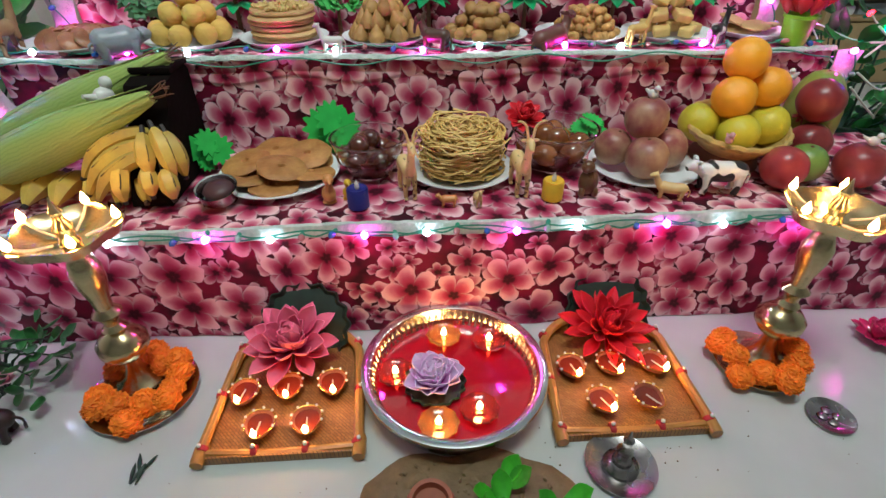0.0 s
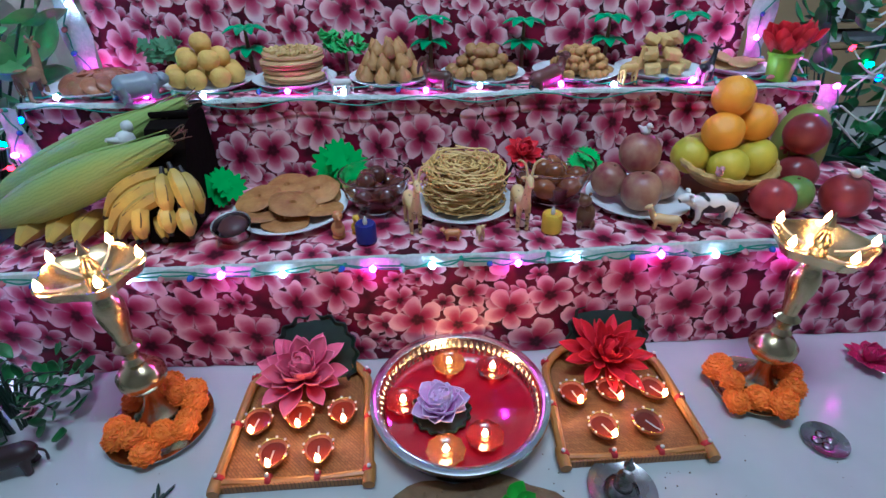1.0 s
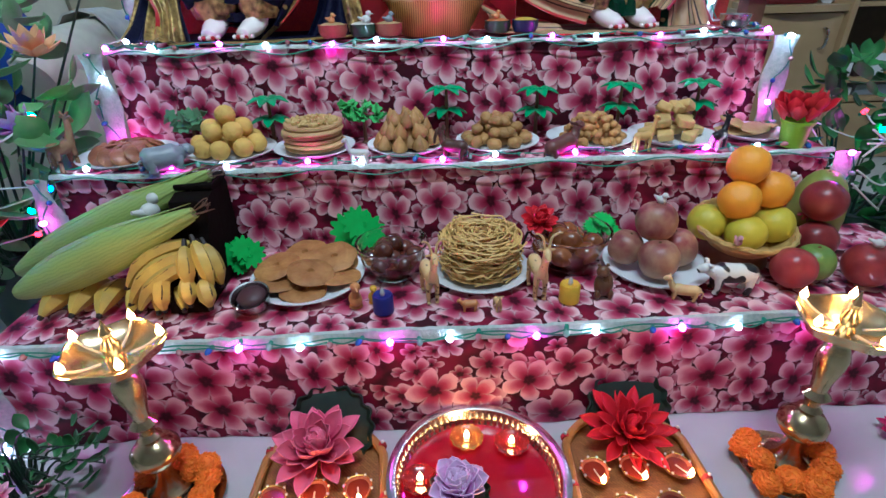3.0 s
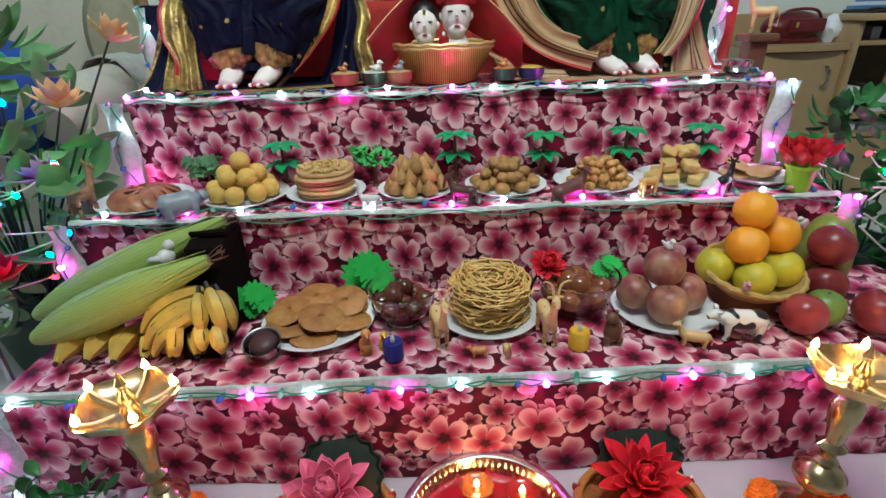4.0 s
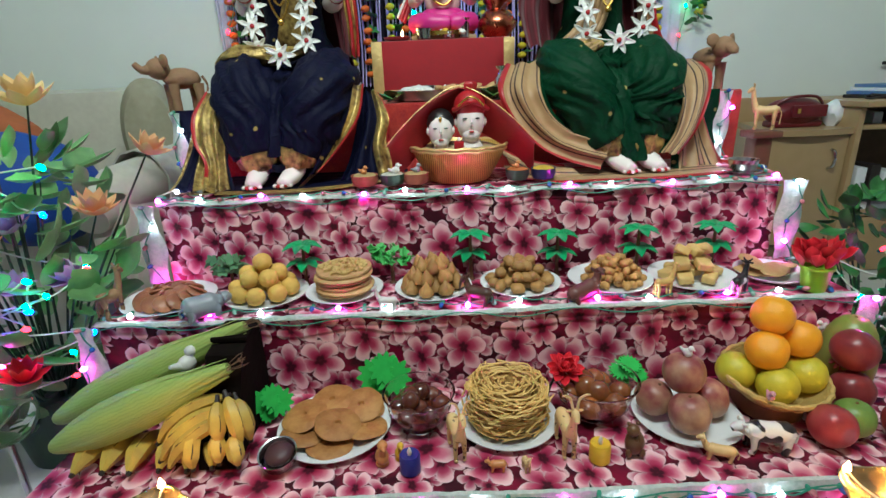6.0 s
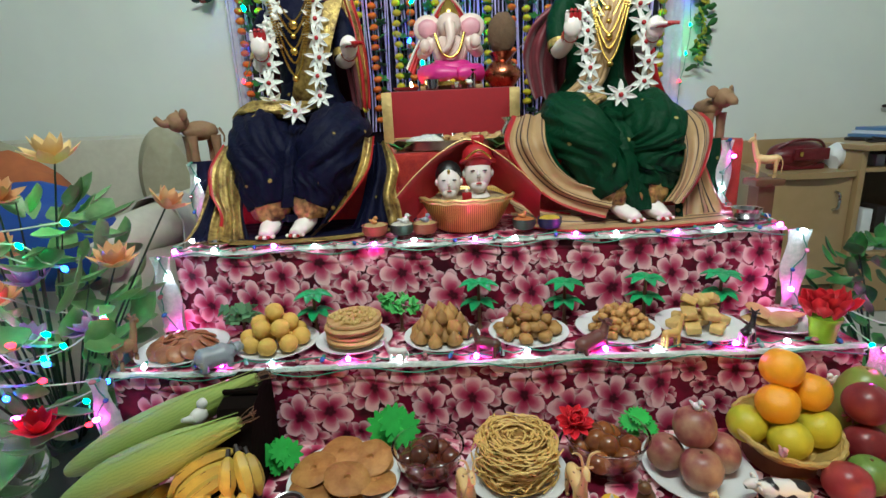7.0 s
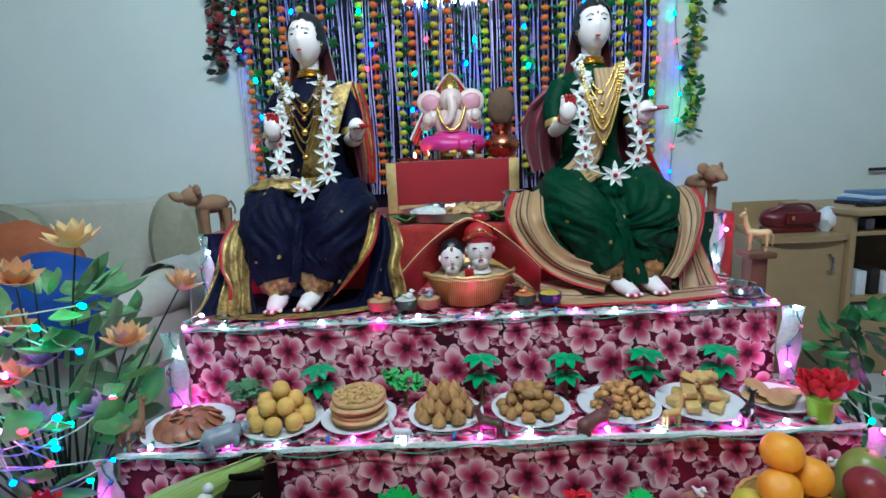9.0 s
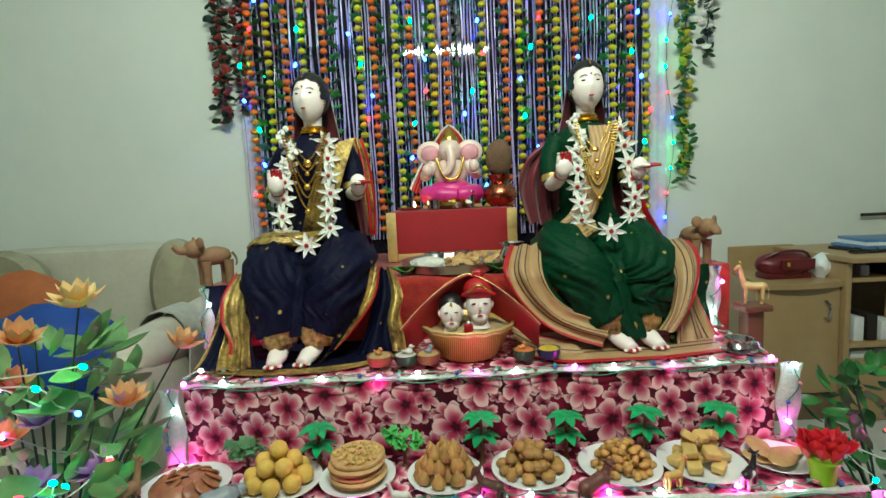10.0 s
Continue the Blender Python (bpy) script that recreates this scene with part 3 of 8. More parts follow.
def two_tone(name, c, c2, rough=0.5):
    """Petals that change colour from root to tip."""
    m, n, l, b = material(name)
    tc = n.new("ShaderNodeTexCoord")
    gr = n.new("ShaderNodeSeparateXYZ")
    l.new(tc.outputs["Generated"], gr.inputs[0])
    no = n.new("ShaderNodeTexNoise")
    no.inputs["Scale"].default_value = 60
    l.new(tc.outputs["Object"], no.inputs["Vector"])
    mx = n.new("ShaderNodeMath")
    mx.operation = "MULTIPLY_ADD"
    mx.inputs[1].default_value = 0.3
    l.new(no.outputs[0], mx.inputs[0])
    l.new(gr.outputs[0], mx.inputs[2])
    r = n.new("ShaderNodeValToRGB")
    r.color_ramp.elements[0].color, r.color_ramp.elements[1].color = (*c, 1), (*c2, 1)
    r.color_ramp.elements[0].position, r.color_ramp.elements[1].position = 0.35, 1.0
    l.new(mx.outputs[0], r.inputs[0])
    l.new(r.outputs[0], b.inputs["Base Color"])
    b.inputs["Roughness"].default_value = rough
    return m


PINK = two_tone("pink_petal", (0.52, 0.006, 0.09), (0.82, 0.20, 0.30))
RED = two_tone("red_petal", (0.40, 0.004, 0.012), (0.74, 0.020, 0.035))
PURPLE = two_tone("purple_petal", (0.62, 0.10, 0.50), (0.75, 0.55, 0.78))
lotus("pink_lotus", -0.218, 0.612, 0.036, 0.074, PINK, "artificial pink lotus with a dark leaf, on a bamboo tray", rows=5, tilt=16, stand=True, width=0.42, lifts=(2, 70))
lotus("red_lotus", 0.328, 0.622, 0.034, 0.074, RED, "artificial red lotus resting on a bamboo tray", rows=5, tilt=22, stand=True, width=0.30, lifts=(2, 58), seed=8)

# the wide steel basin of red water
basin = thing("steel_basin", "wide fluted stainless steel basin of red water", "basin", (0.052, 0.540, 0))
R = 0.148
part("basin_wall", lathe([(R * 0.80, 0), (R * 0.86, 0.004), (R * 0.91, 0.045), (R * 0.94, 0.049), (R, 0.051), (R * 1.01, 0.049), (R * 1.005, 0.054), (R * 0.95, 0.056), (R * 0.905, 0.053), (R * 0.83, 0.010), (R * 0.80, 0.006), (0.001, 0.006)], 96), STEEL, basin)
flute = None
for i in range(72):
    a = 2 * math.pi * i / 72
    m = pose(R * 0.872 * math.cos(a), R * 0.872 * math.sin(a), 0.034, 0, 18, math.degrees(a))
    if flute is None:
        flute = part("flute", ball(0.0035, 0.0045, 0.016, 1), STEEL, basin)
        flute.matrix_basis = m
    else:
        again(flute, m, basin)
part("red_water", lathe([(0.001, 0.0225), (R * 0.862, 0.0225)], 64, caps=False), RED_WATER, basin, "still red-tinted water")
lotus("purple_lotus", 0.020, 0.528, 0.024, 0.047, PURPLE, "artificial purple lotus floating on red water", rows=5, width=0.66, lifts=(14, 82), seed=5)
for x, y in ((0.041, 0.629), (0.119, 0.612), (-0.043, 0.548), (0.085, 0.470), (0.022, 0.448)):
    t = thing("floating_lamp", "small amber glass lamp burning on red water", "floating lamp", (x, y, 0.0235), 0, "floating lamps")
    part("cup", lathe([(0.010, 0.0), (0.022, 0.003), (0.029, 0.010), (0.030, 0.011), (0.026, 0.008), (0.010, 0.004), (0.001, 0.003)], 30, wave=0.05, lobes=10), GLASS_GOLD if x < 0.08 and x > 0 else mat("rose_glass", (0.6, 0.05, 0.06), 0.1, trans=0.85), t)
    part("wax", lathe([(0.0005, 0.0060), (0.008, 0.0058)], 14, caps=False), GLASS_GOLD, t)
    part("flame", moved(flame_shape(0.018, 0.005), pose(0, 0, 0.009)), FLAME, t)

# wet soil with leaves, in front of the basin
mud = bmesh.new()
N = 40
rows_ = []
for k, (f, z) in enumerate(((1.0, 0.0005), (0.97, 0.006), (0.85, 0.010), (0.55, 0.012), (0.2, 0.012))):
    rows_.append([((0.155 * f * (1 + 0.16 * noise.noise(Vector((math.cos(a) * 2, math.sin(a) * 2, 5))))) * math.cos(a), 0.075 * f * (1 + 0.3 * noise.noise(Vector((math.cos(a) * 2.5, math.sin(a) * 2.5, 9)))) * math.sin(a), z + 0.003 * noise.noise(Vector((a * 2, k, 3)))) for a in (2 * math.pi * i / N for i in range(N))])
soil = tagged(part("soil_patch", moved(rings(rows_), pose(0.055, 0.345, 0)), MUD), "flat patch of wet brown soil with damp edges", "soil")
lump = None
for i in range(60):
    a_, r_ = i * 2.4, math.sqrt(random.random())
    m = pose(0.055 + 0.12 * r_ * math.cos(a_), 0.350 + 0.055 * r_ * math.sin(a_), 0.0125, random.uniform(0, 360), 0, random.uniform(0, 360)) @ Matrix.Scale(random.uniform(0.5, 1.4), 4)
    if lump is None:
        lump = part("soil_lump", ball(0.0035, 0.0028, 0.0022, 1, 0.4, 4, 2), MUD, soil)
        lump.matrix_basis = m
    else:
        again(lump, m, soil)
pot = thing("clay_pot", "small round red clay pot in wet soil", "clay pot", (0.005, 0.325, 0.010))
part("pot_body", lathe([(0.02, 0), (0.03, 0.012), (0.033, 0.026), (0.026, 0.038), (0.028, 0.042), (0.023, 0.041), (0.022, 0.030), (0.001, 0.028)], 24), CLAY, pot)
BRIGHT_LEAF = mat("bright_green_leaf", (0.06, 0.42, 0.02), 0.4, c2=(0.03, 0.26, 0.01), scale=80, vary=0.2)
sprig = thing("leaf_sprig", "bright green leafy sprig lying on wet soil", "leaves", (0.125, 0.330, 0.012))
for i in range(9):
    lf = part("leaf", petal(0.05, 0.028, 0.4, 0.0008, 0.9, 6, 0.4), BRIGHT_LEAF, sprig)
    lf.matrix_basis = pose(0.05 * math.cos(i * 2.1), 0.024 * math.sin(i * 1.7), 0.002 + 0.002 * (i % 3), 0, -14, 47 * i)
DULL_STEEL = mat("tarnished_silver", (0.36, 0.34, 0.33), 0.26, 1.0, c2=(0.22, 0.20, 0.20), scale=30, bump=0.15)
spout = thing("silver_lamp_stand", "small silver dish with a raised pointed holder", "lamp stand", (0.277, 0.383, 0))
part("saucer", lathe([(0.030, 0), (0.034, 0.002), (0.050, 0.008), (0.0505, 0.010), (0.046, 0.008), (0.032, 0.004), (0.001, 0.004)], 36), DULL_STEEL, spout)
part("holder", lathe([(0.026, 0.004), (0.024, 0.010), (0.014, 0.016), (0.013, 0.024), (0.007, 0.032), (0.012, 0.040), (0.007, 0.048), (0.005, 0.058), (0.008, 0.064), (0.003, 0.072), (0.001, 0.082)], 28), DULL_STEEL, spout)
lid = thing("stamped_dish", "small stamped steel dish on the floor", "dish", (0.634, 0.443, 0), 40)
part("disc", lathe([(0.024, 0), (0.034, 0.005), (0.0345, 0.007), (0.031, 0.006), (0.022, 0.003), (0.001, 0.003)], 36), DULL_STEEL, lid)
for a in (40, 130, 220, 310):
    part("dimple", ball(0.008, 0.008, 0.0022, 2, at=(0.011 * math.cos(radians(a)), 0.011 * math.sin(radians(a)), 0.004)), DULL_STEEL, lid)
lotus("glass_flower", 0.835, 0.600, 0.001, 0.040, mat("rose_plastic", (0.65, 0.03, 0.14), 0.12, coat=0.5), "glossy rose plastic flower lamp on the floor", rows=3, leaf=False)
t = thing("leaf_scraps", "few dark green leaf scraps on the floor", "leaf scraps", (-0.411, 0.406, 0.001), kind="stuff")
part("scraps", merged(*[moved(petal(0.03, 0.005, 0.1, 0.0008), pose(random.uniform(-0.01, 0.01), random.uniform(-0.01, 0.01), 0.0005 * i, 0, 0, 60 + 12 * i)) for i in range(5)]), LEAF_DARK, t)
gr = []
for i in range(60):
    gr.append(moved(ball(random.uniform(0.0006, 0.0016), level=1), pose(random.choice((random.uniform(0.17, 0.42), random.uniform(-0.6, 0.8))), random.uniform(0.36, 0.47), 0.0006)))
tagged(part("soil_crumbs", merged(*gr), MUD), "scattered dark crumbs of soil on the floor", "soil crumbs", kind="stuff")


def leafy(name, label, at, spread, n_leaf, leaf_size, flowers, seed, height, green=LEAF, up=0.6):
    """A pot of artificial foliage: stems that fan out, broad leaves and large blossoms."""
    rnd = random.Random(seed)
    t = thing(name, label, "artificial plant", at)
    stems, leaves = [], []
    for i in range(n_leaf):
        a, u = rnd.uniform(0, 2 * math.pi), rnd.random()
        rr = spread * math.sqrt(rnd.random())
        tip = Vector((rr * math.cos(a), rr * math.sin(a) * 0.8, height * (0.12 + 0.88 * u)))
        if i % 3 == 0:
            stems.append(tube([(0.02 * math.cos(a), 0.02 * math.sin(a), 0.0), tip * 0.5 + Vector((0, 0, 0.05)), tip], [0.003, 0.002, 0.001], 5, 4))
        s = leaf_size * rnd.uniform(0.6, 1.2)
        leaves.append((s, pose(*tip, rnd.uniform(-40, 40), rnd.uniform(-50, 40), math.degrees(a) + rnd.uniform(-60, 60))))
    part("stem", merged(*stems), LEAF_DARK, t)
    kinds = [part("leaf", petal(leaf_size * k, leaf_size * k * 0.62, 0.5, 0.0009, 0.4, 6, 0.4), green, t) for k in (0.75, 1.05)]
    for i, (s, m) in enumerate(leaves):
        if i < 2:
            kinds[i].matrix_basis = m
        else:
            again(kinds[i % 2], m, t)
    for fx, fy, fz, fr, fm in flowers:
        head = new("blossom")
        head.parent = t
        head.matrix_basis = pose(fx, fy, fz, rnd.uniform(-10, 30), rnd.uniform(-25, 25), rnd.uniform(0, 90))
        base = None
        for row in range(2):
            for i in range(7):
                mm = pose(0, 0, 0, 0, 0, 360 * i / 7 + 25 * row) @ pose(0, 0, 0, 0, -(20 + 32 * row), 0)
                if base is None:
                    base = part("petal", petal(fr, fr * 0.42, 0.25, 0.001, 0.8, 6, 0.5), fm, head)
                    base.matrix_basis = mm
                else:
                    again(base, mm, head)
    return t


PALE_PINK = two_tone("pale_pink_petal", (0.75, 0.16, 0.34), (0.85, 0.5, 0.6))
leafy("pink_flower_plant", "low green artificial plant with pink flowers on the floor", (-0.705, 0.575, 0.0), 0.13, 90, 0.035, ((0.02, -0.05, 0.075, 0.024, PALE_PINK), (-0.05, -0.06, 0.08, 0.03, PALE_PINK), (0.07, -0.03, 0.06, 0.018, PALE_PINK)), 5, 0.085, LEAF)

# ---- on the lowest step ----
Z1 = S1[1] + 0.003
PAPER = mat("white_paper_plate", (0.78, 0.79, 0.80), 0.35, c2=(0.70, 0.72, 0.74), scale=30)
FRIED = mat("fried_dough", (0.50, 0.24, 0.07), 0.6, c2=(0.30, 0.11, 0.025), scale=60, bump=0.5, bscale=120, vary=0.18)
FOAM = mat("green_foam_sheet", (0.03, 0.52, 0.08), 0.75, c2=(0.02, 0.42, 0.06), scale=60, bump=0.2)
FOAM_LIGHT = mat("pale_green_foam", (0.10, 0.50, 0.12), 0.75, c2=(0.06, 0.40, 0.09), scale=60)
TRUNK = mat("brown_plastic", (0.15, 0.07, 0.03), 0.6)
SYRUP_BALL = mat("syrup_ball", (0.115, 0.028, 0.012), 0.15, c2=(0.07, 0.015, 0.008), scale=70, coat=0.7, vary=0.3)
SYRUP_BALL2 = mat("amber_syrup_ball", (0.26, 0.085, 0.02), 0.18, c2=(0.16, 0.045, 0.012), scale=70, coat=0.6, vary=0.25)
SEV = mat("gram_flour_noodle", (0.82, 0.56, 0.19), 0.55, c2=(0.68, 0.42, 0.12), scale=60)
CREAM = mat("cream_plastic", (0.75, 0.52, 0.25), 0.45, c2=(0.62, 0.40, 0.17), scale=50)
ORANGE = mat("orange_peel", (0.90, 0.39, 0.012), 0.36, c2=(0.84, 0.32, 0.008), scale=30, bump=0.35, bscale=420, vary=0.05)
LIME = mat("sweet_lime_peel", (0.62, 0.50, 0.03), 0.38, c2=(0.45, 0.42, 0.03), scale=18, bump=0.3, bscale=420, vary=0.08)
POMEG = mat("pomegranate_skin", (0.36, 0.055, 0.05), 0.34, c2=(0.20, 0.018, 0.024), scale=30, vary=0.18, bump=0.15)
APPLE = mat("blushed_apple_skin", (0.50, 0.30, 0.17), 0.42, c2=(0.24, 0.045, 0.05), scale=36, vary=0.25, coat=0.1, bump=0.1)
HUSK = striped("corn_husk", (0.31, 0.40, 0.10), (0.27, 0.36, 0.085), 60, "Z", 0.45, 0, 5)
BANANA = mat("banana_peel", (0.70, 0.52, 0.08), 0.5, c2=(0.44, 0.29, 0.06), scale=30, vary=0.2, bump=0.3)
BLACK = mat("black_tip", (0.02, 0.012, 0.010), 0.6)
WHITE_PL = mat("white_plastic", (0.78, 0.76, 0.72), 0.4)
GREY_PL = mat("grey_plastic", (0.30, 0.34, 0.38), 0.4)
BROWN_PL = mat("dark_brown_plastic", (0.10, 0.045, 0.03), 0.45)
YELLOW_PL = mat("yellow_plastic", (0.85, 0.50, 0.03), 0.4)
ORANGE_PL = mat("orange_plastic", (0.75, 0.30, 0.10), 0.4)
DARK_BOX = mat("dark_brown_felt", (0.007, 0.004, 0.003), 0.95, bump=0.3, spec=0.08)
GLASS, gn, gl, gb = material("clear_glass")
gb.inputs["Base Color"].default_value = (0.93, 0.95, 0.95, 1)
gb.inputs["Roughness"].default_value, gb.inputs["Transmission Weight"].default_value, gb.inputs["IOR"].default_value = 0.03, 1.0, 1.3
SYRUP = mat("brown_syrup", (0.10, 0.02, 0.008), 0.05, c2=(0.07, 0.012, 0.005), coat=0.5)


def quad(name, label, at, turn, length, height, m, slim=0.13, neck=0.5, horns=0, ears=True, trunk=False, tail=True, category="toy animal", patches=None, thick=1.0, tilt=0):
    """A toy four-legged animal as one moulded piece."""
    L, H = length, height
    b = L * slim * 1.25 * thick
    body_z = H * (0.62 if neck < 0.7 else 0.45)
    parts_ = [tube([(-0.46 * L, 0, body_z), (-0.32 * L, 0, body_z + 0.02 * H), (0, 0, body_z), (0.26 * L, 0, body_z + 0.02 * H), (0.42 * L, 0, body_z + 0.05 * H)], [b * 0.5, b * 1.1, b * 1.1, b * 1.15, b * 0.6], 12)]
    for sx in (-0.32, 0.28):
        for sy in (-1, 1):
            parts_.append(tube([(sx * L, sy * b * 0.55, body_z), (sx * L + 0.01 * L, sy * b * 0.75, body_z * 0.5), (sx * L + 0.02 * L * sy, sy * b * 0.7, 0.004)], [b * 0.62, b * 0.38, b * 0.33], 8))
            parts_.append(ball(b * 0.42, b * 0.38, b * 0.25, 1, at=(sx * L + 0.03 * L, sy * b * 0.7, b * 0.22)))
    hx, hz = 0.52 * L, H * (0.97 if neck > 0.4 else 0.78)
    parts_.append(tube([(0.34 * L, 0, body_z + 0.04 * H), (0.46 * L, 0, (body_z + hz) / 2), (hx, 0, hz - 0.03 * H)], [b * 0.85, b * 0.6, b * 0.5], 10))
    parts_.append(tube([(hx - 0.04 * L, 0, hz), (hx + 0.07 * L, 0, hz - 0.02 * H), (hx + 0.19 * L, 0, hz - 0.09 * H)], [b * 0.55, b * 0.6, b * 0.3], 10))
    if ears:
        for sy in (-1, 1):
            parts_.append(ball(b * 0.16, b * (0.75 if trunk else 0.5), b * (0.7 if trunk else 0.25), 2, at=(hx - 0.02 * L, sy * b * 0.85, hz + b * 0.15)))
    if horns:
        for sy in (-1, 1):
            parts_.append(tube([(hx, sy * b * 0.3, hz + b * 0.4), (hx - 0.02 * L, sy * b * 0.7, hz + b * 0.4 + horns * 0.5), (hx + 0.02 * L, sy * b * (0.6 + 40 * horns * 0.6), hz + b * 0.4 + horns * 0.75), (hx + 0.03 * L, sy * b * (0.5 + 40 * horns), hz + b * 0.2 + horns * 0.8)], [b * 0.22, b * 0.2, b * 0.15, b * 0.06], 7))
    if trunk:
        parts_.append(tube([(hx + 0.15 * L, 0, hz - 0.07 * H), (hx + 0.22 * L, 0, hz - 0.3 * H), (hx + 0.24 * L, 0, hz - 0.5 * H)], [b * 0.35, b * 0.28, b * 0.18], 8))
    if tail:
        parts_.append(tube([(-0.46 * L, 0, body_z + 0.04 * H), (-0.54 * L, 0, body_z - 0.08 * H), (-0.52 * L, 0, body_z - 0.32 * H)], [b * 0.16, b * 0.12, b * 0.14], 6))
    o = part(name, merged(*parts_), m, angle=70)
    o.matrix_basis = pose(*at, 0, tilt, turn)
    return tagged(o, label, category)


def patched(name, c, c2, scale, cut=0.5):
    m, n, l, b = material(name)
    tc = n.new("ShaderNodeTexCoord")
    no = n.new("ShaderNodeTexNoise")
    no.inputs["Scale"].default_value, no.inputs["Detail"].default_value = scale, 1
    l.new(tc.outputs["Object"], no.inputs["Vector"])
    r = n.new("ShaderNodeValToRGB")
    r.color_ramp.elements[0].position, r.color_ramp.elements[1].position = cut, cut + 0.02
    r.color_ramp.elements[0].color, r.color_ramp.elements[1].color = (*c, 1), (*c2, 1)
    l.new(no.outputs[0], r.inputs[0])
    l.new(r.outputs[0], b.inputs["Base Color"])
    b.inputs["Roughness"].default_value = 0.35
    return m


COWHIDE = patched("black_and_white_plastic", (0.75, 0.73, 0.70), (0.015, 0.013, 0.015), 27, 0.43)
SPOTTED_CREAM = patched("spotted_cream_plastic", (0.72, 0.50, 0.22), (0.14, 0.07, 0.03), 120, 0.66)


def bird(x, y, z, m=WHITE_PL, s=1.0, turn=0, label="tiny white toy bird perched on the fruit"):
    o = part("toy_bird", merged(ball(0.010 * s, 0.008 * s, 0.009 * s, 2, at=(0, 0, 0.008 * s)), ball(0.006 * s, level=2, at=(0.006 * s, 0, 0.019 * s)), tube([(0.011 * s, 0, 0.019 * s), (0.016 * s, 0, 0.018 * s)], [0.002 * s, 0.0006 * s], 6, 2), tube([(-0.006 * s, 0, 0.008 * s), (-0.018 * s, 0, 0.013 * s)], [0.005 * s, 0.002 * s], 6, 2)), m, angle=70)
    o.matrix_basis = pose(x, y, z, 0, 0, turn)
    return tagged(o, label, "toy bird", "toy birds")


def fruit(name, x, y, z, r, m, label, category, squash=0.95, stem=False, crown=False, turn=(0, 0, 0), group=""):
    """A round fruit with its navel, and its stalk or crown."""
    t = thing(name, label, category, (x, y, z), 0, group)
    t.matrix_basis = pose(x, y, z, *turn)
    n, rows = 24, []
    for k in range(15):
        v = math.pi * k / 14
        rr = math.sin(v) * r * (1 + 0.03 * math.cos(2 * v)) + 0.0004
        dent = 0.10 * r * math.exp(-((k - 0) / 1.3) ** 2) - 0.06 * r * math.exp(-((14 - k) / 1.2) ** 2)
        rows.append([(rr * math.cos(a) * (1 + 0.02 * math.cos(5 * a + k * 0.1)), rr * math.sin(a) * (1 + 0.02 * math.sin(3 * a)), math.cos(v) * r * squash - dent) for a in (2 * math.pi * i / n for i in range(n))])
    part("flesh", rings(rows), m, t, angle=80)
    if stem:
        part("stalk", lathe([(0.0035, r * 0.80), (0.003, r * squash * 0.93), (0.0022, r * squash * 0.96)], 8), TRUNK, t)
    if crown:
        b = [lathe([(r * 0.22, -r * 0.88), (r * 0.17, -r * 1.04), (r * 0.10, -r * 1.03), (r * 0.08, -r * 0.9)], 12)]
        for i in range(6):
            b.append(moved(petal(r * 0.26, r * 0.16, 0.2, 0.001, n=3), pose(0, 0, -r * 1.0, 0, 0, 60 * i) @ pose(r * 0.15, 0, 0, 0, 65, 0)))
        part("crown", merged(*b), m, t)
    return t


def food_plate(name, x, y, r, z, label, m=PAPER):
    return plate(name, x, y, r, m, label, "plate", z, 0.013, "serving plates")


quad("toy_horse", "dark brown toy horse standing on the floor", (-0.655, 0.480, 0.0), 196, 0.110, 0.080, mat("dark_plastic", (0.035, 0.014, 0.014), 0.45), 0.12, 0.8)
# fried flat cakes
before_step_1 = set(scene.objects)
food_plate("serving_plate", -0.250, 0.865, 0.112, Z1, "white paper plate under fried flat cakes")
for i, (dx, dy, dz, a) in enumerate(((-0.06, 0.03, 0.010, 6), (0.05, 0.045, 0.010, 5), (0.0, -0.055, 0.008, 4), (-0.055, -0.035, 0.014, 9), (0.062, -0.02, 0.014, 8), (0.0, 0.0, 0.020, 5), (-0.06, 0.005, 0.028, 12), (-0.012, 0.048, 0.032, 10), (0.05, 0.03, 0.030, 14), (0.012, -0.028, 0.030, 12))):
    o = part("fried_cake", lathe([(0.002, -0.002), (0.036, -0.001), (0.044, 0.001), (0.0455, 0.003), (0.042, 0.006), (0.024, 0.008), (0.007, 0.007), (0.004, 0.002)], 30, wave=0.03, lobes=4 + i % 3), FRIED)
    o.matrix_basis = pose(-0.250 + dx, 0.865 + dy, Z1 + dz, a, random.uniform(-6, 6), 47 * i)
    tagged(o, "flat round golden-brown fried cake on a plate", "fried cake", "fried cakes")


def foam_tree(x, y, z, r, turn, label, m=FOAM, lobes=11, name="foam_tree", lean=72):
    """Scalloped leaf discs cut from foam on a short stalk."""
    t = thing(name, label, "toy tree", (x, y, z), turn, "toy trees")
    part("stalk", tube([(0, 0.01, 0), (0.002, 0.008, r * 0.6), (0, 0.006, r * 1.1)], [0.005, 0.004, 0.003], 7), TRUNK, t)
    for k, (dx, dz, s, a) in enumerate(((-0.35, 1.25, 0.72, -22), (0.38, 1.15, 0.72, 24), (0.0, 1.62, 0.62, 0), (-0.3, 0.6, 0.42, -30))):
        bm = lathe([(0.0015, 0.0), (r * s * 0.7, 0.0), (r * s, 0.001), (r * s, 0.004), (r * s * 0.7, 0.004), (0.0015, 0.004)], 78, wave=0.17, lobes=lobes)
        o = part("leaf", bm, m, t)
        o.matrix_basis = pose(dx * r, -0.002 * k, dz * r, lean, a, 15 * k)
    return t


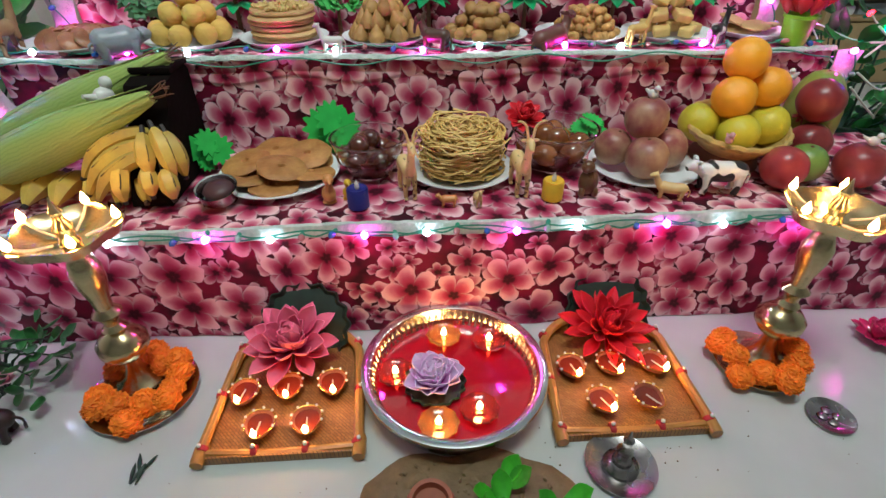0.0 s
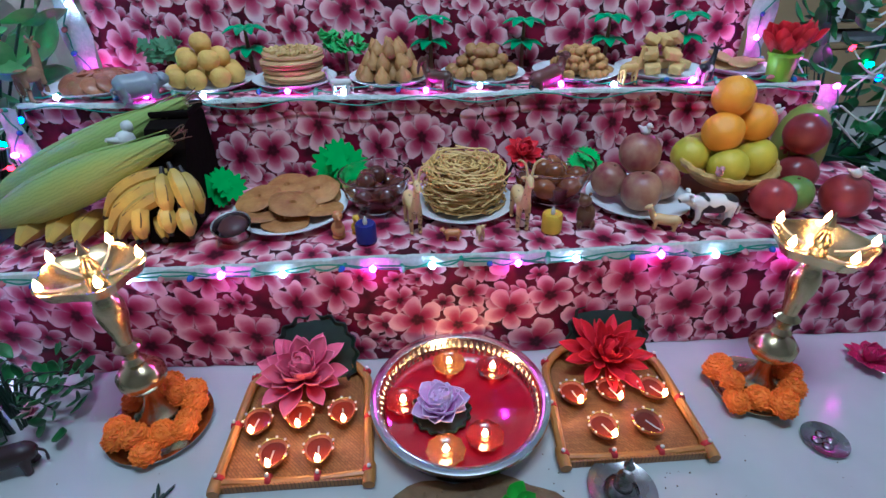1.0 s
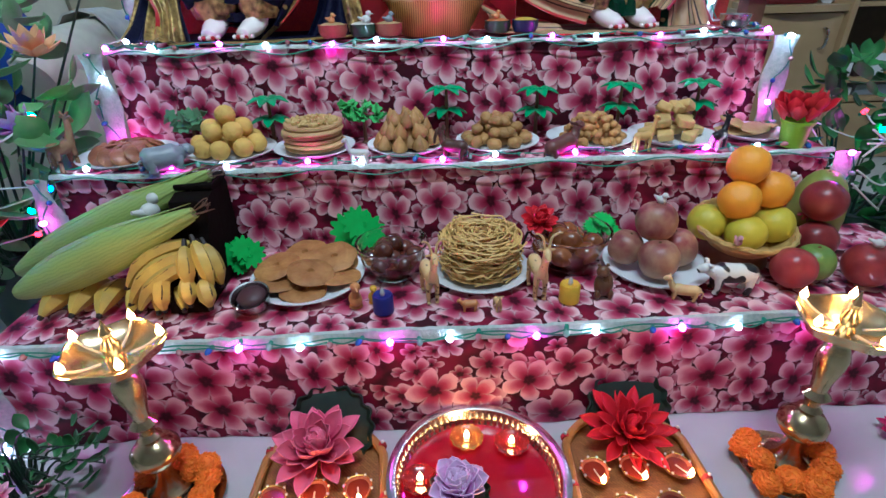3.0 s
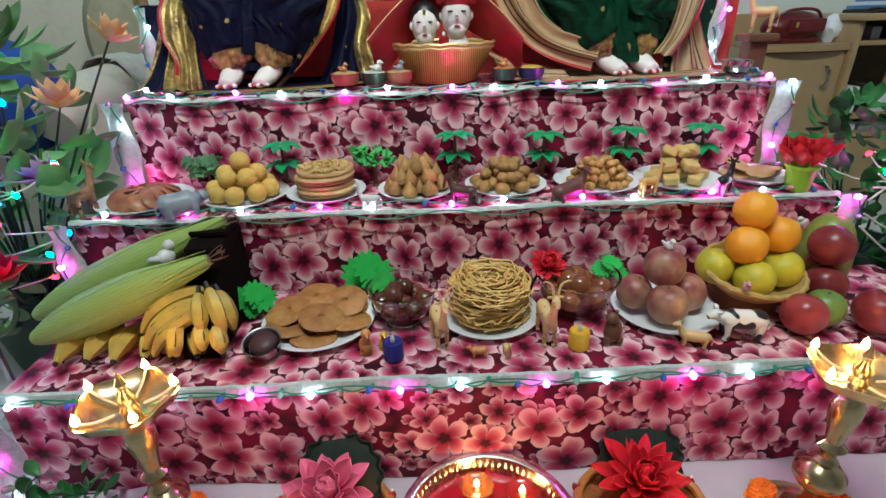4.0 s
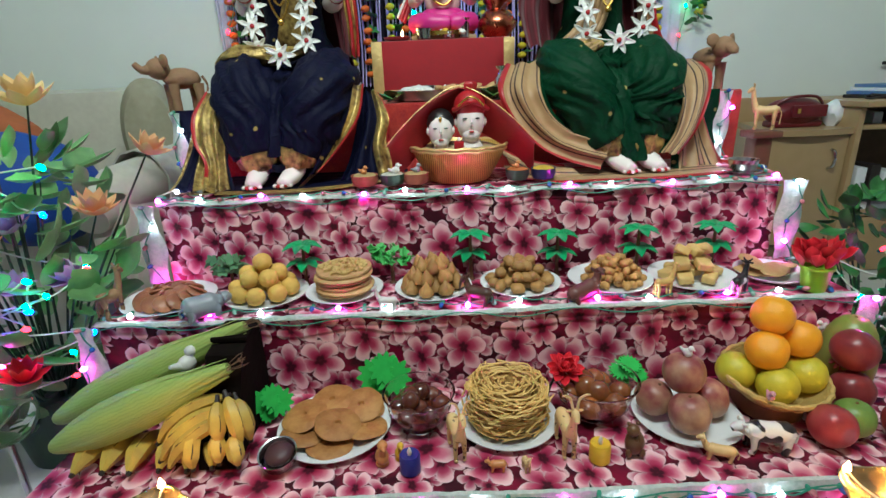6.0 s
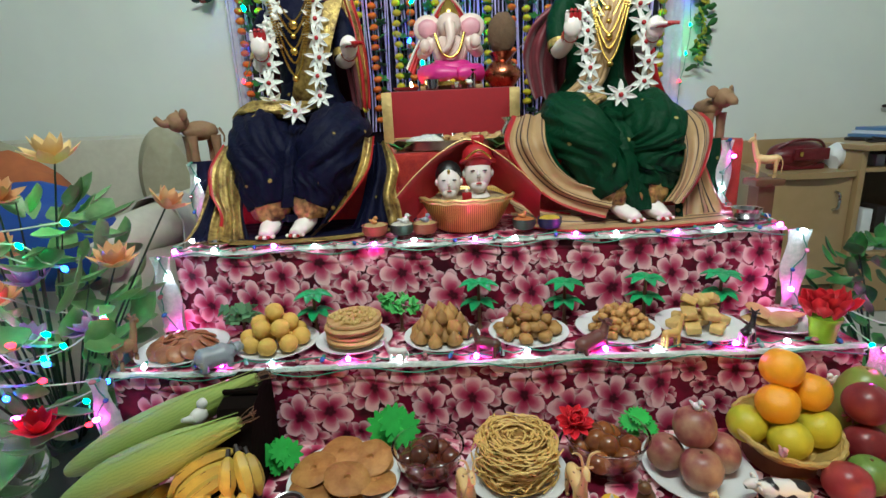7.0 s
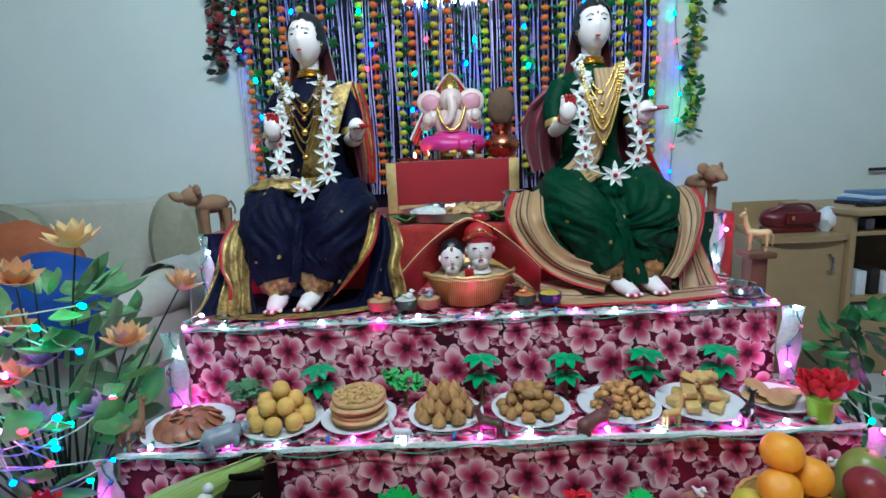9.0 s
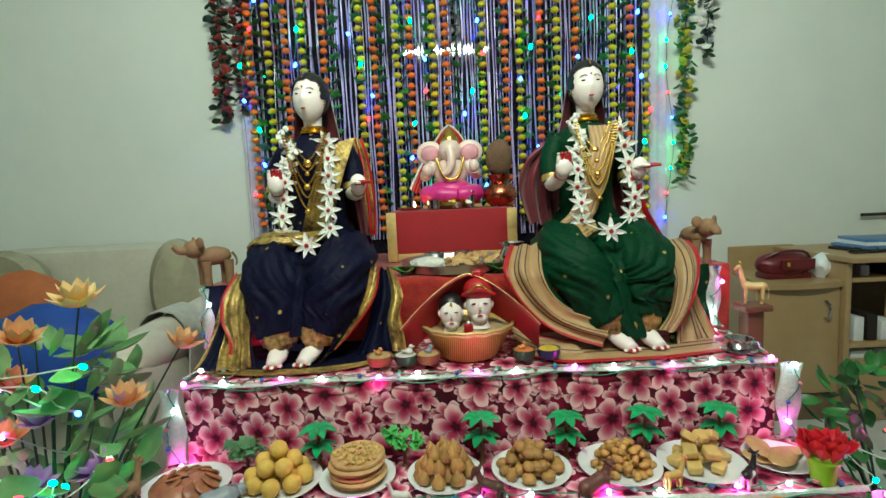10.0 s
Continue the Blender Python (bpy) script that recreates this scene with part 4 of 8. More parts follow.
foam_tree(-0.383, 0.900, Z1, 0.037, 18, "toy tree with scalloped bright green foam leaves")
foam_tree(-0.157, 0.955, Z1, 0.050, 4, "tall toy tree with scalloped bright green foam leaves")


def bowl_of_balls(x, y, r, h, m, n, label, balls, seed):
    t = thing("glass_bowl", label, "glass bowl", (x, y, Z1))
    g = part("bowl", lathe([(r * 0.5, 0), (r * 0.56, 0.002), (r * 0.82, h * 0.45), (r, h), (r * 1.03, h + 0.003), (r * 0.97, h + 0.002), (r * 0.78, h * 0.47), (r * 0.5, 0.006), (0.001, 0.006)], 40), GLASS, t)
    g.visible_shadow = False
    part("rim", lathe([(r * 0.985, h + 0.001), (r * 1.035, h + 0.003), (r * 0.99, h + 0.005)], 40, caps=False), GLASS, t)
    part("syrup", lathe([(r * 0.48, 0.008), (r * 0.76, h * 0.46), (r * 0.83, h * 0.62), (0.001, h * 0.62)], 36), SYRUP, t)
    rnd = random.Random(seed)
    first = None
    for i in range(n):
        ring_ = 0 if i == 0 else (1 if i < 7 else 2)
        a = i * 60 + (25 if ring_ == 2 else 0)
        rr = (0, 0.62, 0.28)[ring_] * r
        mm = pose(x + rr * math.cos(radians(a)), y + rr * math.sin(radians(a)), Z1 + h * (0.55 if ring_ < 2 else 0.84) + rnd.uniform(-0.004, 0.004), rnd.uniform(0, 360), 0, rnd.uniform(0, 360))
        if first is None:
            first = tagged(part("syrup_ball", ball(balls, balls, balls * 0.92, 3, 0.06, 2.5, seed), m, angle=80), "round dark fried milk ball soaking in syrup", "sweet", "syrup balls in a bowl")
            first.matrix_basis = mm
        else:
            copy_thing(first, mm)


bowl_of_balls(-0.080, 0.872, 0.070, 0.072, SYRUP_BALL, 10, "clear glass bowl of dark sweets in syrup", 0.0205, 1)
bowl_of_balls(0.275, 0.888, 0.082, 0.076, SYRUP_BALL2, 11, "clear glass bowl of brown sweets in syrup", 0.024, 2)
lotus("red_blossom", 0.215, 0.905, Z1 + 0.085, 0.036, RED, "small red artificial blossom beside a glass bowl", rows=3, leaf=False, tilt=30)
tagged(part("blossom_stem", tube([(0.190, 0.945, Z1), (0.20, 0.93, Z1 + 0.05), (0.214, 0.908, Z1 + 0.086)], 0.003, 6), LEAF_DARK), "dark stem of a red artificial blossom", "flower stem")
foam_tree(0.372, 0.965, Z1, 0.036, -8, "small toy tree with frilled green leaves", FOAM, 17, lean=20)

# the heap of thin fried noodles
food_plate("serving_plate", 0.092, 0.868, 0.103, Z1, "white paper plate under a noodle heap")
sev = thing("noodle_stack", "tall round stack of crisp golden gram-flour noodles", "noodle stack", (0.092, 0.868, Z1 + 0.008))
rnd = random.Random(4)
strands = []
for i in range(460):
    z = 0.090 * rnd.random()
    layer = (z * 60) % 2
    rmax = 0.085 - 0.009 * abs(math.sin(z * 95)) - (0.010 if z > 0.080 else 0)
    a0, span = rnd.uniform(0, 6.28), rnd.uniform(0.5, 1.6)
    r0 = rmax * (1 - 0.22 * rnd.random()) if z < 0.078 else rmax * math.sqrt(rnd.random())
    pts = [(r0 * (1 + rnd.uniform(-0.16, 0.13)) * math.cos(a0 + span * k / 3), r0 * (1 + rnd.uniform(-0.16, 0.13)) * math.sin(a0 + span * k / 3), z + rnd.uniform(-0.005, 0.006)) for k in range(4)]
    strands.append(tube(pts, rnd.uniform(0.0014, 0.0021), 4, 3))
part("noodle_tangle", merged(*strands), SEV, sev, angle=80)["kind"] = "stuff"
# added filler, coloured darker than the noodles for the shade between strands
part("core", lathe([(0.060, 0.0), (0.062, 0.05), (0.054, 0.074), (0.001, 0.077)], 24), mat("packed_noodle", (0.42, 0.24, 0.06), 0.7, c2=(0.22, 0.11, 0.02), scale=160, bump=1.0, bscale=220), sev)

# toy animals and candles along the edge
quad("toy_deer", "cream toy deer with spotted back and curved antlers", (-0.010, 0.786, Z1), -78, 0.084, 0.112, SPOTTED_CREAM, 0.105, 0.9, 0.036)
quad("toy_deer", "cream toy deer with spotted back and long antlers", (0.190, 0.784, Z1), -88, 0.088, 0.116, SPOTTED_CREAM, 0.105, 0.9, 0.040)


def led_candle(x, y, m, label):
    t = thing("led_candle", label, "candle", (x, y, Z1), 0, "battery candles")
    part("body", lathe([(0.0175, 0), (0.0185, 0.001), (0.0185, 0.033), (0.0165, 0.036), (0.012, 0.034), (0.001, 0.033)], 28), m, t)
    part("flame_tip", moved(lathe([(0.003, 0), (0.0045, 0.005), (0.003, 0.012), (0.0004, 0.017)], 10), pose(0, 0, 0.033)), WHITE_PL, t, "white plastic flame tip")


led_candle(-0.094, 0.744, mat("blue_plastic", (0.02, 0.025, 0.22), 0.35), "unlit blue battery candle with a white tip")
led_candle(0.244, 0.752, YELLOW_PL, "unlit yellow battery candle with a white tip")


def duck(x, y, m, s, label):
    o = part("toy_duck", merged(ball(0.017 * s, 0.012 * s, 0.013 * s, 2, at=(0, 0, 0.014 * s)), tube([(0.006 * s, 0, 0.02 * s), (0.010 * s, 0, 0.033 * s), (0.010 * s, 0, 0.042 * s)], [0.008 * s, 0.006 * s, 0.006 * s], 8), ball(0.009 * s, level=2, at=(0.011 * s, 0, 0.045 * s)), tube([(0.018 * s, 0, 0.045 * s), (0.026 * s, 0, 0.043 * s)], [0.004 * s, 0.001 * s], 6, 2), lathe([(0.012 * s, 0), (0.010 * s, 0.004 * s), (0.006 * s, 0.006 * s)], 12)), m, angle=70)
    o.matrix_basis = pose(x, y, Z1, 0, 0, -70)
    return tagged(o, label, "toy duck")


duck(-0.146, 0.765, ORANGE_PL, 1.05, "small orange toy duck standing on floral cloth")
duck(-0.115, 0.775, YELLOW_PL, 0.75, "small yellow toy duck standing on floral cloth")
quad("toy_goat", "tiny tan toy goat at the cloth's edge", (0.060, 0.735, Z1), 180, 0.032, 0.022, ORANGE_PL, 0.16, 0.5)
quad("toy_goat", "tiny cream toy goat at the cloth's edge", (0.110, 0.735, Z1), -80, 0.026, 0.034, CREAM, 0.16, 0.9)
quad("toy_dog", "small cream toy calf standing on floral cloth", (0.452, 0.740, Z1), 160, 0.056, 0.042, CREAM, 0.13, 0.8)
quad("toy_cow", "black and white patched toy cow standing on floral cloth", (0.545, 0.757, Z1), 172, 0.090, 0.064, COWHIDE, 0.15, 0.3, 0.006)
o = part("toy_bear", merged(ball(0.018, 0.015, 0.026, 2, at=(0, 0, 0.026)), ball(0.012, 0.011, 0.012, 2, at=(-0.006, -0.004, 0.056)), ball(0.006, 0.006, 0.010, 2, at=(0.012, -0.008, 0.009)), ball(0.006, 0.006, 0.010, 2, at=(-0.012, -0.008, 0.009)), ball(0.004, level=1, at=(-0.013, 0.0, 0.067)), ball(0.004, level=1, at=(0.003, 0.0, 0.067))), mat("brown_glazed_plastic", (0.16, 0.07, 0.03), 0.3), angle=70)
o.matrix_basis = pose(0.308, 0.760, Z1)
tagged(o, "brown toy bear sitting on floral cloth", "toy bear")
cup = thing("small_steel_cup", "small round steel cup holding something dark", "cup", (-0.332, 0.770, Z1))
part("cup_body", moved(lathe([(0.020, 0), (0.030, 0.010), (0.034, 0.030), (0.035, 0.032), (0.032, 0.031), (0.026, 0.012), (0.001, 0.008)], 28), pose(0, 0, 0.004, 14, 0, 0)), STEEL, cup)
part("filling", moved(ball(0.027, 0.027, 0.012, 2, 0.1, 4, 2), pose(0, 0, 0.026, 14, 0, 0)), mat("dark_filling", (0.08, 0.03, 0.035), 0.5), cup)

# fruit
food_plate("serving_plate", 0.447, 0.855, 0.103, Z1, "white paper plate under four blushed apples")
for i, (x, y, z, r) in enumerate(((0.430, 0.812, 0.044, 0.039), (0.384, 0.862, 0.046, 0.035), (0.488, 0.858, 0.042, 0.039), (0.434, 0.856, 0.103, 0.040))):
    fruit("apple", x, y, Z1 + z, r, APPLE, "mottled pink and cream apple on a white plate", "apple", 1.0, True, turn=(random.uniform(-14, 14), random.uniform(-14, 14), 50 * i), group="apples")
bird(0.434, 0.853, Z1 + 0.141, WHITE_PL, 0.95, -60)
gold = mat("gold_braid", (0.72, 0.50, 0.17), 0.4, 0.35, scale=90, bump=0.5, bscale=260)
bsk = thing("golden_basket", "shallow gold-braided basket piled with citrus fruit", "basket", (0.618, 0.872, Z1 + 0.002))
bsk.matrix_basis = pose(0.628, 0.886, Z1 + 0.033, 9, 0, 0) @ Matrix.Scale(0.94, 4)
part("foot", lathe([(0.066, -0.034), (0.070, -0.030), (0.062, -0.012), (0.064, 0.004)], 36, caps=False), mat("brown_cane", (0.20, 0.09, 0.04), 0.6, scale=60), bsk)
part("basket_bowl", lathe([(0.060, 0), (0.066, 0.004), (0.088, 0.030), (0.100, 0.046), (0.096, 0.047), (0.082, 0.032), (0.060, 0.008), (0.001, 0.007)], 48), gold, bsk)
for k in range(2):
    pts = [((0.099 - 0.004 * k + 0.0012 * math.sin(22 * a)) * math.cos(a), (0.099 - 0.004 * k + 0.0012 * math.sin(22 * a)) * math.sin(a), 0.047 - 0.007 * k + 0.0012 * math.cos(22 * a + k * 3)) for a in (2 * math.pi * i / 88 for i in range(89))]
    part("braid", tube(pts, 0.0058, 6, 1), gold, bsk)
for x, y, z, kind in ((0.562, 0.898, 0.076, 0), (0.615, 0.850, 0.070, 0), (0.684, 0.872, 0.078, 0), (0.650, 0.938, 0.080, 0), (0.604, 0.880, 0.130, 1), (0.680, 0.902, 0.140, 1), (0.622, 0.906, 0.192, 1)):
    if kind:
        fruit("orange", x, y, Z1 + z, 0.0395, ORANGE, "bright ripe orange in a golden basket", "orange", 0.97, turn=(random.uniform(-40, 40), random.uniform(-40, 40), 0), group="oranges")
    else:
        fruit("sweet_lime", x, y, Z1 + z, 0.0385, LIME, "yellow-green sweet lime in a golden basket", "sweet lime", 0.95, turn=(random.uniform(-40, 40), random.uniform(-40, 40), 0), group="sweet limes")
bird(0.568, 0.800, Z1 + 0.074, mat("pink_plastic", (0.7, 0.35, 0.38), 0.4), 0.9, -100, "tiny pink toy bird perched on a basket")
for x, y, z, r, tu in ((0.664, 0.766, 0.040, 0.039, (80, 20, 0)), (0.780, 0.868, 0.040, 0.040, (60, 0, 0)), (0.786, 0.888, 0.117, 0.042, (20, 25, 0)), (0.802, 0.762, 0.042, 0.042, (15, 0, 0))):
    fruit("pomegranate", x, y, Z1 + z, r, POMEG, "glossy red pomegranate with a short crown", "pomegranate", 0.96, crown=True, turn=tu, group="pomegranates")
GREEN_FRUIT = mat("green_guava_skin", (0.20, 0.30, 0.06), 0.4, c2=(0.12, 0.22, 0.04), scale=30, bump=0.4)
fruit("guava", 0.722, 0.790, Z1 + 0.036, 0.036, GREEN_FRUIT, "rough green guava among pomegranates", "guava", 0.95, True)
fruit("mango", 0.835, 0.955, Z1 + 0.055, 0.055, mat("mango_skin", (0.36, 0.36, 0.06), 0.35, c2=(0.20, 0.26, 0.05), scale=14), "green and yellow mango behind pomegranates", "mango", 1.9, True)
bird(0.665, 0.925, Z1 + 0.172, WHITE_PL, 0.9, 30)
bird(0.730, 0.915, Z1 + 0.150, WHITE_PL, 0.9, 200)
bird(0.800, 0.757, Z1 + 0.082, WHITE_PL, 0.95, -40)

# maize and bananas on a dark box
dark = thing("dark_box", "dark brown felt-covered stand with a sloping front", "stand", (-0.446, 0.915, Z1))
wedge = [(-0.150, 0.0), (-0.146, 0.014), (-0.062, 0.140), (-0.050, 0.176), (-0.010, 0.184), (0.052, 0.184), (0.060, 0.176), (0.060, 0.0)]
part("body", rings([[(x_, y_, z_) for y_, z_ in wedge] for x_ in (-0.034, -0.031, 0.031, 0.034)]), DARK_BOX, dark)
part("lid", box(0.072, 0.080, 0.012, 0.004, at=(0, 0.022, 0.1845)), DARK_BOX, dark)


def maize(p0, p1, r, label):
    a, b = Vector(p0), Vector(p1)
    d = (b - a)
    t = thing("maize_cob", label, "maize", a[:], 0, "maize cobs")
    t.matrix_basis = Matrix.Translation(a) @ d.to_track_quat("X", "Z").to_matrix().to_4x4()
    L = d.length
    rad = [0.012, r * 0.80, r, r * 1.0, r * 0.90, r * 0.55, 0.010]

    def girth(u):
        q = u * (len(rad) - 1)
        k = min(int(q), len(rad) - 2)
        return rad[k] + (rad[k + 1] - rad[k]) * (q - k)
    part("husk", tube([(L * k / 6, 0, 0) for k in range(7)], rad, 22), HUSK, t)
    for i in range(5):
        w = []
        for j in range(11):
            u = 0.02 + 0.98 * j / 10
            rr = girth(u) + 0.0014 + 0.006 * max(0, u - 0.8) * 5 * (i % 2)
            wid = 0.75 * (1 - u ** 3) + 0.06
            w.append([(L * (u + 0.05 * max(0, u - 0.8) * (i % 3)), rr * math.cos(i * 1.26 + s), rr * math.sin(i * 1.26 + s)) for s in (-wid, -wid / 2, 0, wid / 2, wid)])
        part("husk_leaf", sheet(w, 0.0010), HUSK, t)
    for i in range(10):
        part("silk", tube([(0.96 * L, 0, 0), (1.0 * L + 0.02, random.uniform(-0.01, 0.01), random.uniform(-0.01, 0.012)), (1.0 * L + 0.03, random.uniform(-0.02, 0.02), random.uniform(-0.02, 0.02))], 0.0008, 4, 3), TRUNK, t)
    return t


maize((-0.815, 0.885, 0.268), (-0.420, 0.925, 0.440), 0.040, "green maize cob in its husk, leaning on a box")
maize((-0.755, 0.795, 0.272), (-0.425, 0.835, 0.400), 0.040, "green maize cob in its husk, lying over bananas")
o = bird(-0.525, 0.880, 0.372, WHITE_PL, 1.9, 60, "small white toy rabbit lying on maize cobs")


def banana(m4, length, r):
    pts = [(length * (u - 0.5), 0, length * 0.16 * (1 - (2 * u - 1) ** 2)) for u in (0, 0.1, 0.3, 0.5, 0.7, 0.88, 1.0)]
    t = thing("banana", "ripe yellow banana with a blackened tip", "banana", (0, 0, 0), 0, "bananas")
    t.matrix_basis = m4
    part("peel", tube(pts, [0.004, r * 0.75, r, r * 1.05, r, r * 0.6, 0.004], 6, 4), BANANA, t, angle=35)
    part("tip", tube([pts[-1], (pts[-1][0] + 0.006, 0, pts[-1][2] - 0.002)], [0.0055, 0.004], 6, 1), BLACK, t, "black dried banana tip")
    part("stalk_end", tube([pts[0], (pts[0][0] - 0.014, 0, pts[0][2] - 0.004)], [0.005, 0.004], 6, 1), BLACK, t)
    part("bruise", tube([(pts[2][0], r * 0.5, pts[2][2] + r * 0.84), (pts[4][0], r * 0.5, pts[4][2] + r * 0.86)], [0.001, 0.0025, 0.001], 5, 4), BLACK, t, "dark streak along the banana peel")


for i, x in enumerate((-0.715, -0.668, -0.622, -0.575, -0.527, -0.488)):
    banana(pose(x + 0.03, 0.800 + 0.004 * (i % 2), Z1 + 0.014, 8 * (i % 3), 0, -104 + 5 * i), 0.098, 0.0190)
def banana_from(p0, p1, r):
    """A banana between its stalk and its tip."""
    d = Vector(p1) - Vector(p0)
    banana(Matrix.Translation((Vector(p0) + Vector(p1)) / 2) @ d.to_track_quat("X", "Z").to_matrix().to_4x4(), d.length, r)


for p0, p1 in (((-0.432, 0.810, 0.330), (-0.540, 0.762, 0.262)), ((-0.424, 0.796, 0.318), (-0.520, 0.748, 0.256)), ((-0.440, 0.824, 0.345), (-0.552, 0.785, 0.282)),
               ((-0.424, 0.806, 0.356), (-0.398, 0.772, 0.284)), ((-0.410, 0.812, 0.346), (-0.386, 0.785, 0.280)), ((-0.440, 0.800, 0.350), (-0.432, 0.765, 0.290)),
               ((-0.475, 0.778, 0.310), (-0.478, 0.748, 0.254)), ((-0.440, 0.776, 0.300), (-0.432, 0.750, 0.262)), ((-0.412, 0.772, 0.296), (-0.398, 0.748, 0.256))):
    banana_from(p0, p1, 0.0145)

# the whole group stands a hair farther in
for ob in list(scene.objects):
    if ob not in before_step_1 and ob.parent is None:
        ob.matrix_basis = Matrix.Translation((-0.004, 0.002, 0)) @ ob.matrix_basis

# ---- on the middle step ----
Z2 = S2[1] + 0.003
before_step_2 = set(scene.objects)
LADDOO = mat("gram_sweet", (0.74, 0.48, 0.11), 0.7, c2=(0.64, 0.38, 0.08), scale=90, bump=0.5, bscale=260, vary=0.08)
NUGGET = mat("brown_fritter", (0.46, 0.25, 0.08), 0.6, c2=(0.34, 0.17, 0.045), scale=60, bump=0.5, bscale=150, vary=0.2)
BLOCK = mat("pale_gram_block", (0.68, 0.47, 0.17), 0.65, c2=(0.55, 0.35, 0.11), scale=60, bump=0.6, bscale=140, vary=0.15)
BREAD = mat("flat_bread", (0.55, 0.36, 0.16), 0.7, c2=(0.42, 0.22, 0.08), scale=50, bump=0.4, vary=0.15)
SLICE = mat("sugared_slice", (0.42, 0.17, 0.08), 0.35, c2=(0.26, 0.09, 0.045), scale=60, bump=0.4, vary=0.25)
PALM = mat("palm_plastic", (0.012, 0.38, 0.13), 0.35, c2=(0.008, 0.26, 0.09), scale=50, vary=0.15)


def heap(name, label, category, cx, cy, mesh_of, m, spots, group):
    """Many alike pieces piled on a plate, all on one or two meshes."""
    kinds = []
    for k in range(3):
        o = part(name, mesh_of(k), m, angle=60)
        kinds.append(tagged(o, label, category, group))
    for i, (x, y, z, rx, rz) in enumerate(spots):
        mm = pose(cx + x, cy + y, Z2 + z, rx, 0.7 * rx, rz)
        if i < 3:
            kinds[i].matrix_basis = mm
        else:
            copy_thing(kinds[i % 3], mm)


def pile(n_rows, r0, gap, dz, base=0.012, lean=10):
    """Places for round piles: rings that shrink as they rise."""
    rnd = random.Random(n_rows * 7 + int(r0 * 1000))
    out = []
    for k in range(n_rows):
        r = r0 - gap * 0.62 * k
        for q in range(3):
            rr = r - gap * q
            if rr < -gap * 0.4:
                break
            n = max(1, int(2 * math.pi * max(rr, 0) / gap))
            for i in range(n):
                a = 2 * math.pi * i / n + rnd.random()
                out.append((max(rr, 0) * math.cos(a), max(rr, 0) * math.sin(a) * 0.92, base + dz * k, rnd.uniform(-lean, lean), rnd.uniform(0, 360)))
    return out


PLATES2 = ((-0.662, 1.115, 0.102), (-0.440, 1.122, 0.096), (-0.258, 1.126, 0.090), (-0.050, 1.122, 0.090), (0.154, 1.128, 0.094), (0.364, 1.128, 0.096), (0.556, 1.124, 0.098), (0.742, 1.128, 0.078))
for (x, y, r), what in zip(PLATES2, ("sugared slices", "round yellow sweets", "a stack of flat breads", "pointed dumplings", "brown fritters", "small fried nuggets", "gram blocks", "folded flat breads")):
    food_plate("serving_plate", x, y, r, Z2, "white paper plate under " + what)
heap("sugared_slice", "thin brown sugared slice overlapping others on a plate", "sweet", -0.662, 1.115, lambda k: lathe([(0.001, -0.003), (0.021, -0.003), (0.023, 0), (0.020, 0.004), (0.001, 0.004)], 16), SLICE,
     [(0.060 * math.cos(i * 0.45), 0.055 * math.sin(i * 0.45), 0.020, 34, math.degrees(i * 0.45) + 90) for i in range(14)] + [(0.03 * math.cos(i), 0.03 * math.sin(i), 0.026, 20, 60 * i) for i in range(6)], "sugared slices")
heap("round_sweet", "round yellow gram-flour sweet in a pile", "sweet", -0.443, 1.12, lambda k: ball(0.0215, 0.0215, 0.0205, 3, 0.05, 3, k * 3.0), LADDOO,
     [(0.061 * math.cos(a), 0.056 * math.sin(a), 0.026, 20, 40 * a) for a in (0.0, 0.8, 1.6, 2.35, 3.15, 3.95, 4.7, 5.5)] + [(0.022, 0, 0.026, 0, 0), (-0.022, 0.004, 0.026, 0, 40)] + [(0.036 * math.cos(a), 0.034 * math.sin(a), 0.058, 30, 60 * a) for a in (0.4, 1.65, 2.9, 4.15, 5.4)] + [(0.004, 0.002, 0.088, 10, 15)], "round sweets")
for i in range(6):
    o = part("flat_bread", lathe([(0.001, 0), (0.062, 0.0005), (0.066 + 0.002 * math.sin(i * 2.1), 0.004), (0.063, 0.0085), (0.001, 0.009)], 36, wave=0.012, lobes=3 + i % 3), BREAD)
    o.matrix_basis = pose(-0.258 + 0.003 * math.sin(i * 1.7), 1.126 + 0.003 * math.cos(i * 2.3), Z2 + 0.010 + 0.0095 * i, 1.2 * math.sin(i), 0, 33 * i)
    tagged(o, "thick round stuffed bread in a stack", "flat bread", "stacked breads")
tagged(part("crumbled_topping", merged(*[moved(ball(random.uniform(0.003, 0.007), level=1, rough=0.4, freq=3, seed=i), pose(-0.258 + 0.055 * math.sqrt(random.random()) * math.cos(i * 2.4), 1.126 + 0.055 * math.sqrt(random.random()) * math.sin(i * 2.4), Z2 + 0.069)) for i in range(90)]), BLOCK), "pale crumbs strewn on stacked breads", "crumbs", kind="stuff")
heap("dumpling", "small pointed brown steamed dumpling in a heap", "dumpling", -0.052, 1.122, lambda k: lathe([(0.002, -0.012), (0.014, -0.010), (0.0165, -0.002), (0.012, 0.008), (0.005, 0.018), (0.001, 0.024)], 14, wave=0.06, lobes=7), NUGGET, pile(3, 0.060, 0.026, 0.023, 0.020, 16), "pointed dumplings")
heap("fritter", "rounded brown fritter in a heap", "fritter", 0.152, 1.128, lambda k: ball(0.018, 0.014, 0.012, 2, 0.22, 2.2, k * 5.0), NUGGET, pile(3, 0.064, 0.030, 0.020, 0.018, 30), "fritters")
